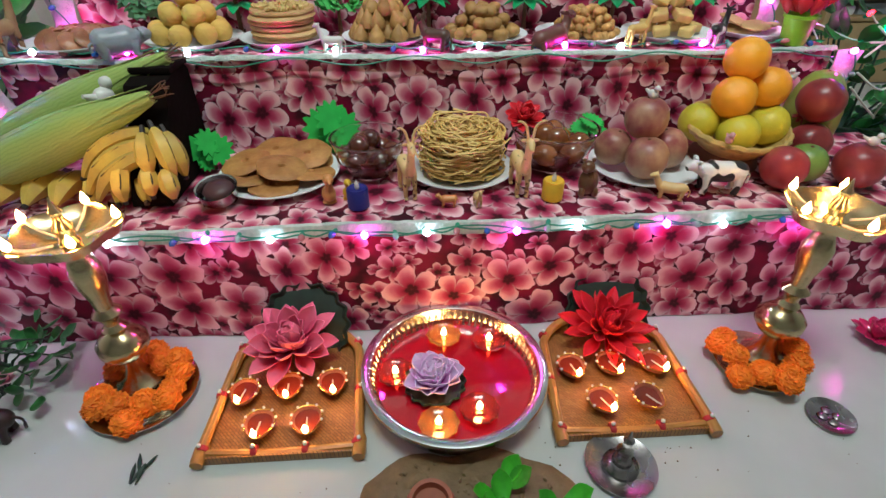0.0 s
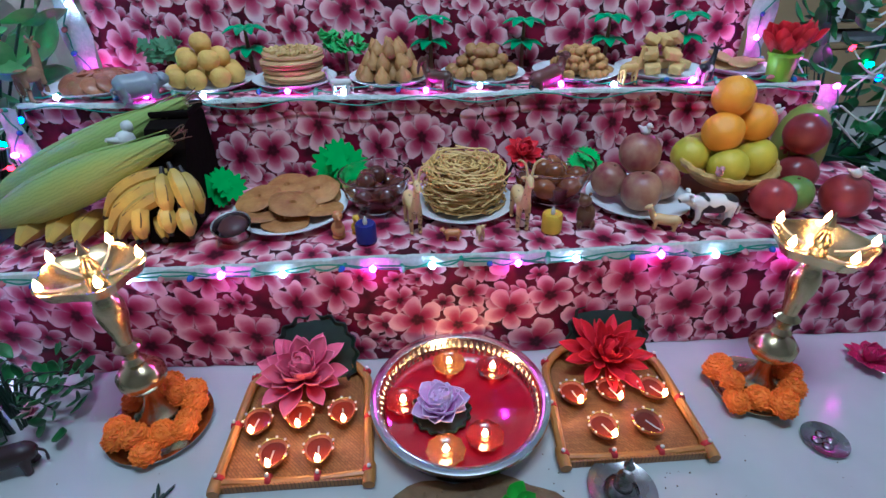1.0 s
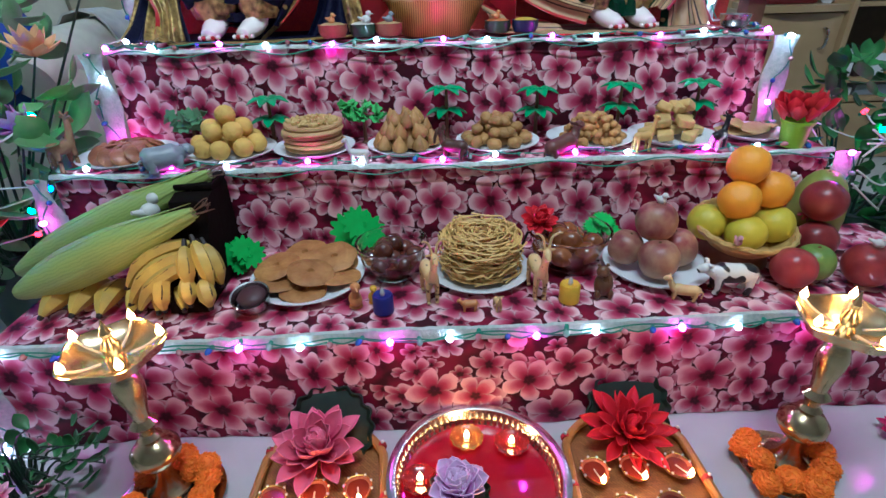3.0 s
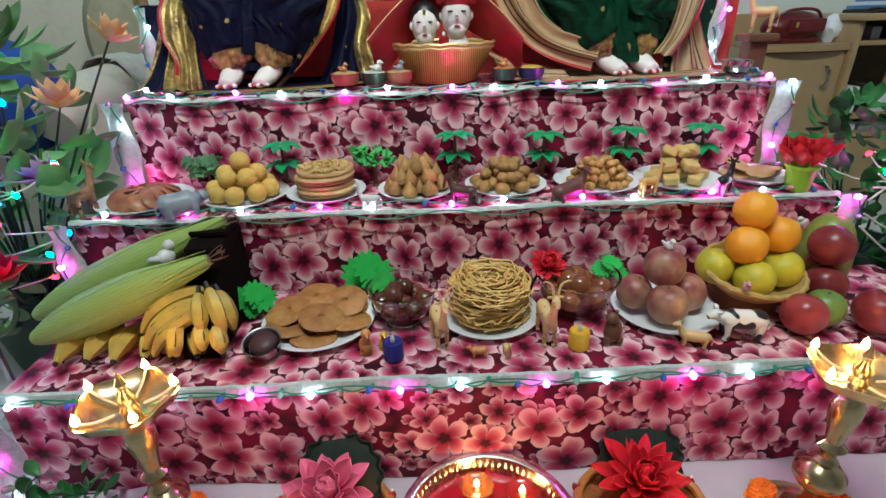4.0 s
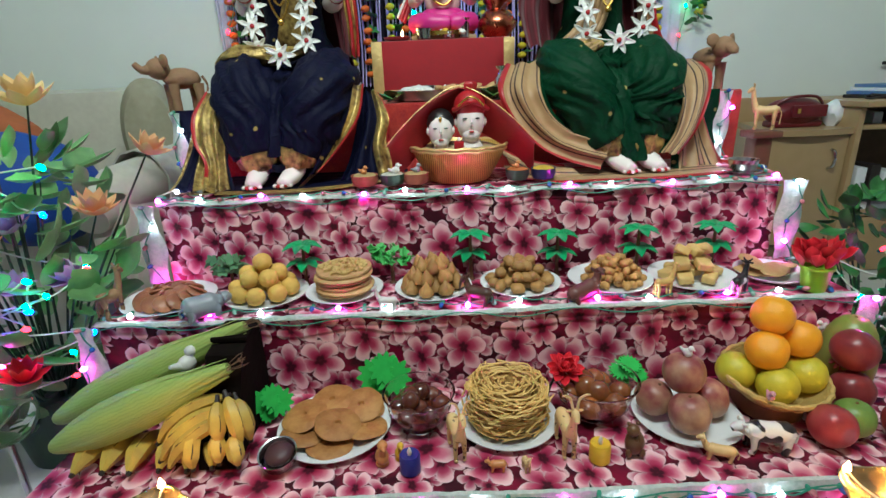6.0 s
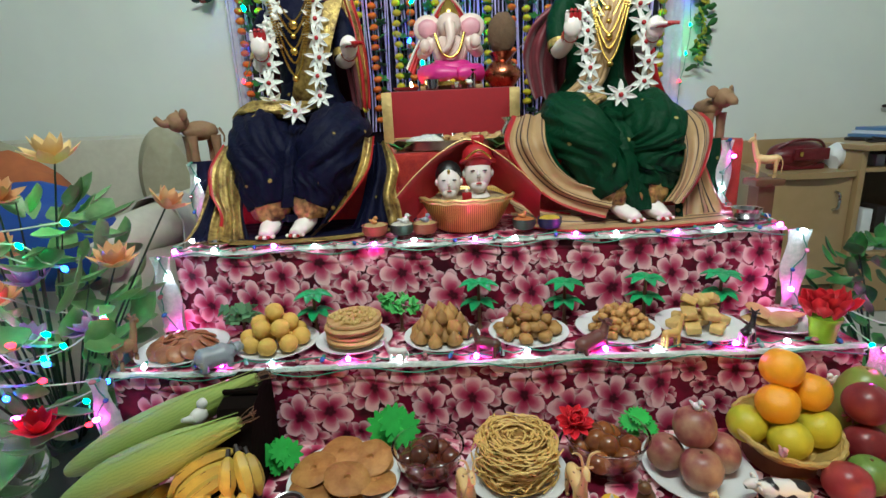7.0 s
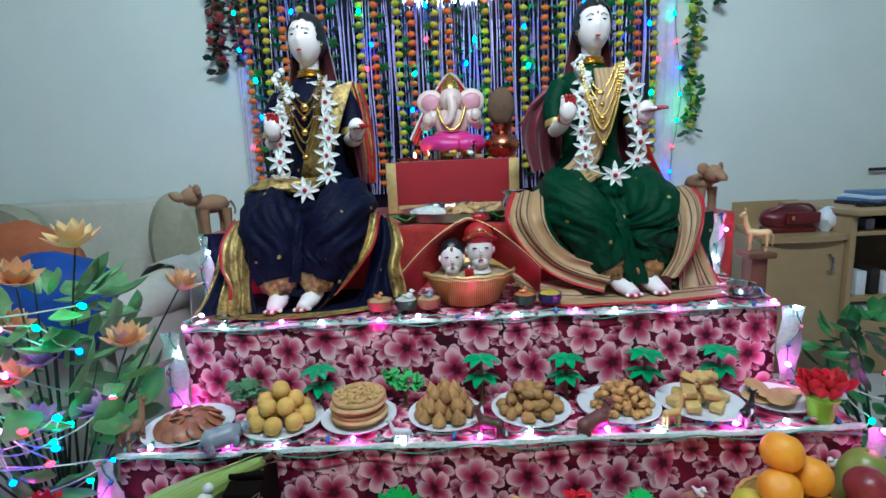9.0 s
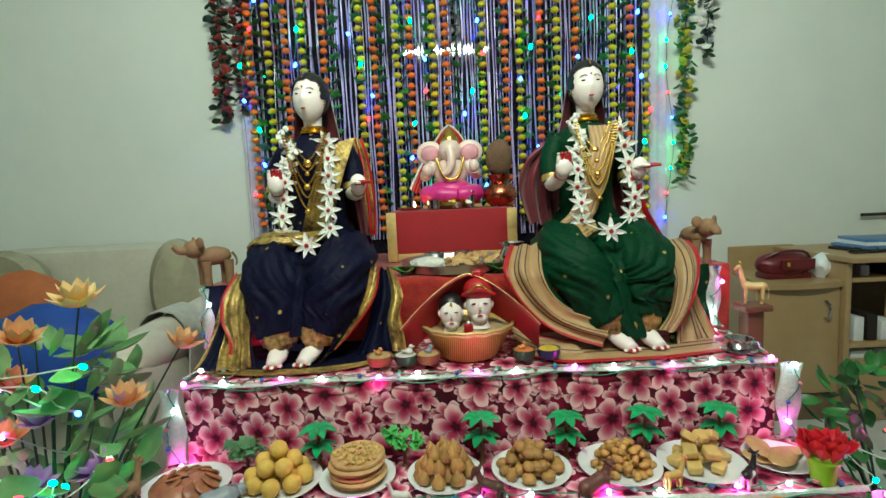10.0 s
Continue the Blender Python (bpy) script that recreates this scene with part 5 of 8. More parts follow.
heap("fried_nugget", "tiny golden fried nugget in a heap", "nugget", 0.372, 1.128, lambda k: ball(0.0115, 0.009, 0.008, 2, 0.25, 2.0, k * 3.0), mat("golden_nugget", (0.60, 0.33, 0.11), 0.55, c2=(0.46, 0.22, 0.06), scale=80, bump=0.4, vary=0.25), pile(4, 0.066, 0.019, 0.0135, 0.014, 60), "nuggets")
heap("gram_block", "thick square pale gram-flour cake in a heap", "gram cake", 0.552, 1.124, lambda k: moved(box(0.040 - 0.006 * k, 0.032, 0.018, 0.004), pose(0, 0, -0.009, 3 * k, 4 - 3 * k, 0)), BLOCK,
     [(0.052 * math.cos(a), 0.046 * math.sin(a), 0.020, 6, 57 * a + 20) for a in (0.1, 1.1, 2.2, 3.2, 4.1, 5.2)] + [(0.0, 0.0, 0.022, 3, 30)] + [(0.033 * math.cos(a), 0.030 * math.sin(a), 0.047, 12, 70 * a) for a in (0.5, 2.0, 3.6, 5.1)] + [(0.004, 0.004, 0.072, 14, 25), (-0.02, 0.012, 0.070, 24, 70), (0.024, 0.006, 0.073, 30, 130)], "gram cakes")
for i, (dx, dy, dz, a) in enumerate(((-0.03, 0.0, 0.014, 8), (0.02, 0.01, 0.018, -10), (-0.005, -0.02, 0.024, 6), (-0.035, 0.02, 0.030, 14))):
    o = part("folded_bread", moved(ball(0.050, 0.028, 0.007, 3, 0.12, 2, i * 2.0), Matrix()), BREAD)
    o.matrix_basis = pose(0.742 + dx, 1.128 + dy, Z2 + dz, a, 0, 30 * i - 20)
    tagged(o, "folded oval flat bread on a plate", "flat bread", "folded breads")


def toy_palm(x, y, h, turn, label):
    t = thing("toy_palm", label, "toy palm", (x, y, Z2), turn, "toy palms")
    part("trunk", lathe([(0.010, 0), (0.006, 0.006), (0.004, h * 0.3), (0.005, h * 0.32), (0.0035, h * 0.6), (0.0045, h * 0.62), (0.003, h)], 9), TRUNK, t)
    first = None
    for row, (z, n, r, drop) in enumerate(((h, 7, 0.042, -0.4), (h * 0.60, 6, 0.040, -0.2))):
        for i in range(n):
            m = pose(0, 0, z, 0, 0, 360 * i / n + 31 * row + random.uniform(-8, 8)) @ pose(0.002, 0, 0, 0, math.degrees(drop) * 0.4, 0)
            if first is None:
                first = part("frond", petal(r * 1.12, 0.023, -0.30, 0.0016, 0.5, 5, 0.4), PALM, t)
                first.matrix_basis = m
            else:
                again(first, m, t)
    return t


for i, (x, h) in enumerate(((-0.362, 0.105), (0.042, 0.116), (0.252, 0.108), (0.448, 0.112), (0.632, 0.114))):
    toy_palm(x, 1.185, h, 37 * i, "small green plastic toy palm behind serving plates")


def bush(x, y, r, label, m, h=0.055, seed=0):
    rnd = random.Random(seed)
    t = thing("toy_bush", label, "toy bush", (x, y, Z2), 0, "toy trees")
    part("stalk", lathe([(0.010, 0), (0.005, 0.004), (0.003, h)], 8), TRUNK, t)
    bm = [lathe([(0.001, 0), (r * 0.24, 0.0), (r * 0.26, 0.002), (0.001, 0.003)], 20, wave=0.22, lobes=5)]
    o = part("leaf", bm[0], m, t)
    for i in range(34):
        a, u = rnd.uniform(0, 6.28), rnd.random()
        mm = pose(r * math.cos(a) * math.sqrt(rnd.random()), 0.45 * r * math.sin(a), h + 0.75 * r * (u - 0.3), rnd.uniform(10, 80), rnd.uniform(-30, 30), rnd.uniform(0, 360))
        if i == 0:
            o.matrix_basis = mm
        else:
            again(o, mm, t)


bush(-0.150, 1.185, 0.048, "frilly pale green foam toy bush behind plates", FOAM_LIGHT, 0.062, 2)
bush(-0.545, 1.190, 0.050, "frilly grey-green toy bush behind plates", mat("grey_green_foam", (0.12, 0.30, 0.14), 0.7, scale=60), 0.055, 3)
quad("toy_hippo", "stout grey toy hippo standing by the edge", (-0.545, 1.026, Z2), 38, 0.085, 0.044, GREY_PL, 0.18, 0.3, thick=1.15)
quad("toy_deer", "slender white toy deer at the cloth's edge", (-0.148, 1.022, Z2), 170, 0.048, 0.052, WHITE_PL, 0.12, 0.9)
quad("toy_elephant", "dark grey-brown toy elephant with raised head", (0.050, 1.036, Z2), 150, 0.062, 0.058, BROWN_PL, 0.16, 0.8, trunk=True)
quad("toy_rhino", "reddish-brown toy rhino standing by the edge", (0.280, 1.036, Z2), 25, 0.085, 0.052, mat("red_brown_plastic", (0.17, 0.06, 0.05), 0.4), 0.15, 0.9, tilt=-12)
quad("toy_giraffe", "pale yellow toy giraffe calf standing by plates", (0.450, 1.036, Z2), 15, 0.048, 0.074, mat("pale_yellow_plastic", (0.78, 0.50, 0.16), 0.4), 0.13, 0.98)
quad("toy_calf", "black and white toy calf with a black head", (0.614, 1.036, Z2), 40, 0.056, 0.066, COWHIDE, 0.14, 0.98, 0.008)
pot_ = thing("flower_pot", "lime green pot of red artificial flowers", "flower pot", (0.780, 1.040, Z2))
part("pot", lathe([(0.022, 0), (0.023, 0.002), (0.030, 0.050), (0.033, 0.051), (0.033, 0.057), (0.029, 0.057), (0.026, 0.046), (0.001, 0.045)], 28), mat("lime_plastic", (0.30, 0.62, 0.03), 0.4), pot_)
first = None
for i in range(34):
    a, u = i * 2.4, random.random()
    mm = pose(0.042 * math.sqrt(u) * math.cos(a), 0.036 * math.sqrt(u) * math.sin(a), 0.056 + 0.036 * (1 - u * 0.5) * random.random(), random.uniform(-40, 40), random.uniform(-70, -20), math.degrees(a))
    if first is None:
        first = part("petal", petal(0.042, 0.026, 0.4, 0.001, 0.5, 5, 0.6), RED, pot_)
        first.matrix_basis = mm
    else:
        again(first, mm, pot_)

for ob in list(scene.objects):
    if ob not in before_step_2 and ob.parent is None:
        ob.matrix_basis = Matrix.Translation((0, -0.016, 0)) @ ob.matrix_basis

# ---- the upper steps: idols, baskets and offerings ----
Z3, Z4 = S3[1] + 0.003, S4[1] + 0.003
SEQUIN = mat("red_sequinned_cloth", (0.56, 0.035, 0.014), 0.34, 0.35, c2=(0.36, 0.008, 0.010), scale=170, bump=1.0, bscale=420, sheen=0.2)
RED_CLOTH = mat("red_felt", (0.34, 0.008, 0.014), 0.85, c2=(0.28, 0.006, 0.012), scale=60, sheen=0.3)
PORCELAIN = mat("painted_plaster_face", (0.82, 0.75, 0.71), 0.22, c2=(0.80, 0.71, 0.67), scale=10)
HAIR = mat("black_painted_hair", (0.010, 0.009, 0.010), 0.4)
NAVY = spotted("navy_silk", (0.004, 0.005, 0.024), (0.34, 0.24, 0.07), 17, 0.075, 0.62)
EMERALD = spotted("emerald_silk", (0.001, 0.040, 0.015), (0.34, 0.28, 0.10), 17, 0.075, 0.58)
MAROON = mat("maroon_silk", (0.15, 0.008, 0.018), 0.45, c2=(0.10, 0.005, 0.012), scale=40, sheen=0.3)
BROCADE = mat("gold_zari_brocade", (0.62, 0.44, 0.13), 0.34, 0.5, c2=(0.08, 0.035, 0.018), scale=75, bump=0.6, bscale=160)
SILK_GOLD = mat("beige_gold_silk", (0.44, 0.27, 0.125), 0.5, 0.0, c2=(0.34, 0.20, 0.085), scale=28, bump=0.2, bscale=300, sheen=0.2)
STRIPE = mat("dark_woven_stripe", (0.055, 0.022, 0.018), 0.6)
STAR = mat("white_crepe_petal", (0.80, 0.80, 0.76), 0.7, c2=(0.72, 0.72, 0.68), scale=60)
CRIMSON = mat("crimson_paint", (0.45, 0.012, 0.018), 0.4)

step(-0.80, 0.88, S4[0], 2.32, 0.55, S4[1], 4.0, SEQUIN, label="rear platform draped in red sequinned cloth")


def drape(name, label, rows, m, parent=None, thick=0.002):
    """A length of cloth over rows of points."""
    o = part(name, sheet(rows, thick), m, parent, angle=75)
    return o if parent else tagged(o, label, "saree cloth")


def band_cloth(name, label, a, b, bands, n=36, k=7, ripple=0.004, bulge=0.0, waves=3.0, seed=0.0):
    """Cloth between two lines, woven in bands: (where a band ends across the cloth, its material)."""
    A, B = spline(a, k), spline(b, k)
    bm = bmesh.new()
    rows = []
    for i, (p, q) in enumerate(zip(A, B)):
        u = i / (len(A) - 1)
        row = []
        for j in range(n + 1):
            w = j / n
            v = p.lerp(q, w)
            v.y -= bulge * math.sin(math.pi * w) + ripple * math.sin(6.28 * waves * w + 2.2 * u + seed) + 0.5 * ripple * noise.noise(Vector((7 * w, 5 * u, seed)))
            v.z += 0.5 * ripple * math.cos(6.28 * waves * w + 1.5 * u + seed)
            row.append(bm.verts.new(v))
        rows.append(row)
    mats = []
    for _, m in bands:
        if m not in mats:
            mats.append(m)
    for r0, r1 in zip(rows, rows[1:]):
        for j in range(n):
            f = bm.faces.new((r0[j], r0[j + 1], r1[j + 1], r1[j]))
            f.material_index = mats.index(next(m for end, m in bands if (j + 0.5) / n <= end))
    bmesh.ops.recalc_face_normals(bm, faces=bm.faces[:])
    bmesh.ops.solidify(bm, geom=bm.faces[:], thickness=0.0022)
    return tagged(part(name, bm, mats, angle=75), label, "saree cloth")


def idol(x, silk, legs, label, palms_at):
    """A seated, dressed idol moulded and clothed as one figure."""
    P = []

    def add(bm, i):
        P.append(slot(bm, i))
    # 0 face, 1 hair, 2 silk, 3 border, 4 maroon, 5 crimson
    add(loft([(0, 1.68, Z4 - 0.002, 0.17, 0.12), (0, 1.68, 0.90, 0.160, 0.125), (0, 1.67, 0.96, 0.128, 0.105), (0, 1.665, 1.03, 0.090, 0.080), (0, 1.66, 1.10, 0.084, 0.076), (0, 1.655, 1.18, 0.094, 0.082), (0, 1.655, 1.235, 0.104, 0.074), (0, 1.66, 1.272, 0.094, 0.058), (0, 1.66, 1.296, 0.056, 0.046), (0, 1.66, 1.308, 0.036, 0.036)], 32), 2)
    add(moved(lathe([(0.042, 1.285), (0.033, 1.300), (0.029, 1.330), (0.031, 1.365)], 20), pose(0, 1.650, 0)), 0)
    # head: an egg that narrows to the chin
    head = ball(0.050, 0.056, 0.074, 4)
    for v in head.verts:
        low = max(0.0, -v.co.z / 0.074)
        v.co.x *= 1 - 0.22 * low ** 1.8
        v.co.y = v.co.y * (1 - 0.16 * low) - 0.006 * low
        if v.co.y < -0.02:
            v.co.y += 0.0035 * math.exp(-(((abs(v.co.x) - 0.020) / 0.012) ** 2 + ((v.co.z - 0.012) / 0.010) ** 2))
            v.co.y -= 0.0085 * math.exp(-((v.co.x / 0.0065) ** 2 + ((v.co.z + 0.008) / 0.016) ** 2))
            v.co.y -= 0.0030 * math.exp(-((v.co.x / 0.012) ** 2 + ((v.co.z + 0.036) / 0.007) ** 2))
    face = pose(0, 1.630, 1.412, 0, 0, -7 if x < 0 else -3) @ Matrix.Diagonal((1.02, 1.06, 1.03, 1))
    add(moved(head, face), 0)
    add(moved(ball(0.0085, 0.0030, 0.0030, 2, at=(0, -0.0555, -0.0345)), face), 5)
    add(moved(ball(0.0030, 0.0020, 0.0030, 1, at=(0, -0.0545, 0.030)), face), 5)
    for sx in (-1, 1):
        add(moved(ball(0.0085, 0.0032, 0.0026, 2, at=(sx * 0.0195, -0.0470, 0.0115)), face), 1)
        add(moved(tube([(sx * 0.009, -0.0530, 0.024), (sx * 0.020, -0.0500, 0.0275), (sx * 0.031, -0.0425, 0.022)], 0.0010, 5, 3), face), 1)
        add(moved(ball(0.005, 0.009, 0.013, 1, at=(sx * 0.049, 0.004, 0.000)), face), 0)
        add(moved(ball(0.005, 0.005, 0.007, 1, at=(sx * 0.050, -0.004, -0.016)), face), 3)
    cap = ball(0.0590, 0.063, 0.073, 4, at=(0, 0.012, 0.013))
    bmesh.ops.delete(cap, geom=[v for v in cap.verts if v.co.y < 0.0 and v.co.z < -0.012], context="VERTS")
    bmesh.ops.delete(cap, geom=[v for v in cap.verts if v.co.y < -0.018 and v.co.z < 0.050 - 0.22 * abs(v.co.x) and abs(v.co.x) < 0.044], context="VERTS")
    add(moved(cap, face), 1)
    add(moved(tube([(0, -0.050, 0.058), (0, -0.030, 0.076), (0, 0.0, 0.084)], 0.0022, 6, 3), face), 3)
    add(ball(0.040, 0.045, 0.06, 2, at=(0, 1.695, 1.36)), 1)
    # veil from the crown to the shoulders and down behind
    veil = []
    for j in range(12):
        u = j / 11
        wid = 0.056 + 0.105 * u ** 1.1
        z = 1.482 - 0.56 * u
        veil.append([(wid * math.sin(q) * (1 + 0.05 * math.sin(6 * q + 5 * u)), 1.668 + 0.040 * math.cos(q) + 0.03 * u, z - 0.035 * abs(q) * (1 - u)) for q in (-1.5, -1.3, -1.0, -0.5, 0, 0.5, 1.0, 1.3, 1.5)])
    add(sheet(veil, 0.002), 4)
    # arms
    for sx, (hx, hy, hz) in zip((-1, 1), palms_at):
        sh = (sx * 0.094, 1.655, 1.250)
        el = (sx * 0.124 + 0.05 * (hx - sx * 0.12), 1.605, 1.112)
        add(tube([sh, ((sh[0] + el[0]) / 2 + sx * 0.012, 1.634, 1.185), el], [0.034, 0.037, 0.030], 14), 2)
        add(tube([(el[0], el[1] + 0.008, el[2] + 0.022), (el[0], el[1], el[2] + 0.002)], 0.0335, 14, 1), 3)
        add(tube([el, ((el[0] + hx) / 2, (el[1] + hy) / 2, (el[2] + hz) / 2 - 0.008), (hx, hy, hz)], [0.027, 0.023, 0.017], 12), 0)
        for q in range(3):
            f = 0.80 + 0.06 * q
            add(moved(lathe([(0.020, -0.002), (0.0225, 0), (0.020, 0.002)], 14, caps=False), pose(el[0] + (hx - el[0]) * f, el[1] + (hy - el[1]) * f, el[2] + (hz - el[2]) * f, 80, 0, 0)), 3 if q % 2 else 5)
        add(ball(0.025, 0.016, 0.030, 3, at=(hx, hy - 0.010, hz + 0.016)), 0)
        for f in range(4):
            fx = hx + (f - 1.5) * 0.0110
            add(tube([(fx, hy - 0.014, hz + 0.030), (fx, hy - 0.016, hz + 0.050), (fx, hy - 0.014, hz + 0.062 - 0.004 * abs(f - 1.5))] if sx < 0 else [(fx, hy - 0.020, hz + 0.016), (fx + 0.014, hy - 0.040, hz + 0.020), (fx + 0.030, hy - 0.052, hz + 0.018)], [0.0066, 0.0060, 0.004], 8, 3), 5 if f else 0)
    # legs under the silk, knees apart; gathered cuffs and bare feet
    for kx, kz, ax, ay, toe in legs:
        add(tube([(kx * 0.75, 1.67, 0.905), (kx * 0.95, 1.56, 0.905), (kx, 1.462, 0.886), (kx + 0.30 * (ax - kx), 1.408, 0.845), (kx + 0.70 * (ax - kx), ay + 0.026, 0.765), (ax, ay + 0.012, 0.715)], [0.080, 0.086, 0.086, 0.084, 0.080, 0.066], 64, fold=0.062, folds=6), 2)
        add(loft([(ax, ay + 0.014, 0.775, 0.060, 0.050), (ax, ay + 0.010, 0.735, 0.064, 0.056), (ax, ay + 0.006, 0.708, 0.060, 0.054), (ax, ay + 0.002, 0.684, 0.048, 0.044)], 40, 0.10, 9), 3)
        add(tube([(ax, ay, 0.706), (ax + 0.2 * toe, ay - 0.006, 0.682), (ax + 0.6 * toe, ay - 0.040, 0.664), (ax + toe, ay - 0.078, 0.653)], [0.027, 0.028, 0.027, 0.016], 14, flat=0.8), 0)
        add(moved(lathe([(0.030, -0.003), (0.033, 0), (0.030, 0.003)], 18, caps=False), pose(ax + 0.1 * toe, ay - 0.002, 0.690, -18, 0, 0)), 5)
        for f in range(5):
            add(ball(0.0060, 0.011, 0.006, 1, at=(ax + toe + (f - 2) * 0.0098, ay - 0.084 + 0.006 * abs(f - 1.5), 0.648)), 5 if f % 2 else 0)
    # silk hung between the legs
    mid = sum(q[2] for q in legs) / 2
    add(tube([(0.0, 1.52, 0.885), (0.35 * mid, 1.425, 0.845), (0.8 * mid, 1.395, 0.755), (mid, 1.388, 0.665)], [0.055, 0.060, 0.058, 0.062], 48, fold=0.11, folds=6), 2)
    # brocade end across the chest, and a gathered fold on the lap
    if x < 0:
        add(sheet([[(0.098 - 0.10 * u + w * 0.8, 1.582 - 0.030 * math.sin(math.pi * u) + 0.15 * w * w, 1.268 - 0.30 * u + w * 0.2) for w in (-0.06, -0.03, 0, 0.03, 0.06)] for u in (0, 0.15, 0.3, 0.45, 0.6, 0.75, 0.9, 1.0)], 0.004), 3)
        add(tube([(-0.185, 1.500, 0.955), (-0.11, 1.480, 0.975), (-0.02, 1.490, 0.970), (0.05, 1.54, 0.985)], [0.010, 0.036, 0.034, 0.014], 32, flat=0.7, fold=0.12, folds=6), 3)
    else:
        for q in range(5):
            add(tube([(0.055 - 0.014 * q, 1.590, 1.282), (0.050 - 0.013 * q, 1.556, 1.21), (0.020 - 0.013 * q, 1.545, 1.12), (-0.010 - 0.014 * q, 1.550, 1.02), (-0.06 - 0.016 * q, 1.530, 0.972)], [0.010, 0.013, 0.014, 0.014, 0.012], 10, flat=0.8), 6)
        for q in range(6):
            add(tube([(-0.020, 1.515 - 0.006 * q, 0.985 - 0.004 * q), (-0.10, 1.495 - 0.006 * q, 0.970 - 0.010 * q), (-0.185 + 0.006 * q, 1.475, 0.930 - 0.012 * q)], [0.012, 0.012, 0.006], 8, flat=0.7), 6 if q % 2 == 0 else 3)
    whole = merged(*P)
    whole.normal_update()
    for v in whole.verts:
        if v.link_faces and v.link_faces[0].material_index == 2 and v.co.z < 1.02:
            v.co += v.normal * (0.006 * noise.noise(Vector((v.co.x * 14, v.co.y * 9, v.co.z * 20))) + 0.003 * noise.noise(v.co * 40))
    o = part("seated_idol", whole, [PORCELAIN, HAIR, silk, BROCADE, MAROON, CRIMSON, SILK_GOLD], angle=75)
    o.matrix_basis = pose(x, 0, 0)
    return tagged(o, label, "idol", "pair of seated idols")


idol(-0.440, NAVY, ((-0.100, 0.88, -0.060, 1.365, -0.006), (0.112, 0.89, 0.040, 1.375, -0.030)), "seated plaster idol in navy silk saree, garlanded", ((-0.085, 1.505, 1.128), (0.160, 1.515, 1.118)))
idol(0.452, EMERALD, ((-0.120, 0.88, -0.020, 1.375, 0.038), (0.100, 0.89, 0.070, 1.385, 0.028)), "seated plaster idol in emerald silk saree, garlanded", ((-0.112, 1.505, 1.140), (0.118, 1.510, 1.130)))
# navy saree: brocade ends with a red edge, folded beside the legs
ZF = Z3 + 0.006
band_cloth("saree_cloth", "gold brocade end of a navy saree with a red edge", [(-0.655, 1.47, 0.885), (-0.672, 1.40, 0.825), (-0.668, 1.37, 0.76), (-0.640, 1.35, 0.700), (-0.655, 1.33, ZF)], [(-0.590, 1.45, 0.880), (-0.572, 1.38, 0.82), (-0.570, 1.36, 0.76), (-0.575, 1.345, 0.705), (-0.560, 1.32, ZF)], ((0.12, CRIMSON), (0.86, BROCADE), (1.0, NAVY)), ripple=0.006, bulge=0.014)
band_cloth("saree_cloth", "gold brocade corner of a navy saree on the step", [(-0.720, 1.50, 0.80), (-0.715, 1.42, 0.73), (-0.722, 1.36, 0.675), (-0.735, 1.31, ZF + 0.004)], [(-0.655, 1.45, 0.80), (-0.640, 1.39, 0.72), (-0.630, 1.34, 0.670), (-0.600, 1.29, ZF + 0.004)], ((0.16, BROCADE), (0.55, NAVY), (1.0, BROCADE)), ripple=0.007, seed=2.0)
band_cloth("saree_cloth", "navy saree pleat edged in gold brocade, falling from the knee", [(-0.300, 1.46, 0.905), (-0.335, 1.40, 0.80), (-0.375, 1.37, 0.70), (-0.40, 1.36, ZF)], [(-0.222, 1.45, 0.885), (-0.236, 1.40, 0.80), (-0.300, 1.365, 0.715), (-0.345, 1.35, 0.672)], ((0.66, NAVY), (0.94, BROCADE), (1.0, CRIMSON)), ripple=0.008, waves=2.0)
band_cloth("saree_cloth", "navy saree fold edged in gold brocade, spread over the platform's edge", [(-0.245, 1.55, 0.865), (-0.250, 1.48, 0.79), (-0.270, 1.42, 0.70), (-0.300, 1.38, ZF)], [(-0.195, 1.54, 0.868), (-0.158, 1.46, 0.80), (-0.165, 1.44, 0.73), (-0.120, 1.42, ZF)], ((0.62, NAVY), (0.96, BROCADE), (1.0, CRIMSON)), ripple=0.012, waves=2.5, seed=1.0)
band_cloth("spread_saree", "navy saree spread flat on the step with a gold border", [(-0.700, 1.30, ZF), (-0.56, 1.262, ZF), (-0.40, 1.258, ZF), (-0.27, 1.300, ZF), (-0.13, 1.400, ZF)], [(-0.690, 1.52, ZF), (-0.54, 1.54, ZF), (-0.38, 1.54, ZF), (-0.24, 1.54, ZF), (-0.12, 1.54, ZF)], ((0.14, BROCADE), (1.0, NAVY)), ripple=0.002, waves=5)
# emerald saree: tan ends with dark stripes and a red edge
TAN = ((0.10, CRIMSON), (0.26, SILK_GOLD), (0.29, STRIPE), (0.34, SILK_GOLD), (0.37, STRIPE), (0.46, SILK_GOLD), (0.49, STRIPE), (0.80, SILK_GOLD), (0.83, STRIPE), (0.90, SILK_GOLD), (1.0, EMERALD))
band_cloth("saree_cloth", "tan striped silk end with a red edge, swept across", [(0.175, 1.52, 0.925), (0.140, 1.43, 0.862), (0.168, 1.40, 0.790), (0.235, 1.375, 0.715), (0.310, 1.350, 0.676), (0.395, 1.330, 0.652)], [(0.275, 1.50, 0.930), (0.262, 1.40, 0.860), (0.285, 1.385, 0.800), (0.325, 1.375, 0.765), (0.372, 1.365, 0.748), (0.430, 1.350, 0.735)], TAN, ripple=0.007, bulge=0.016, waves=2.5)
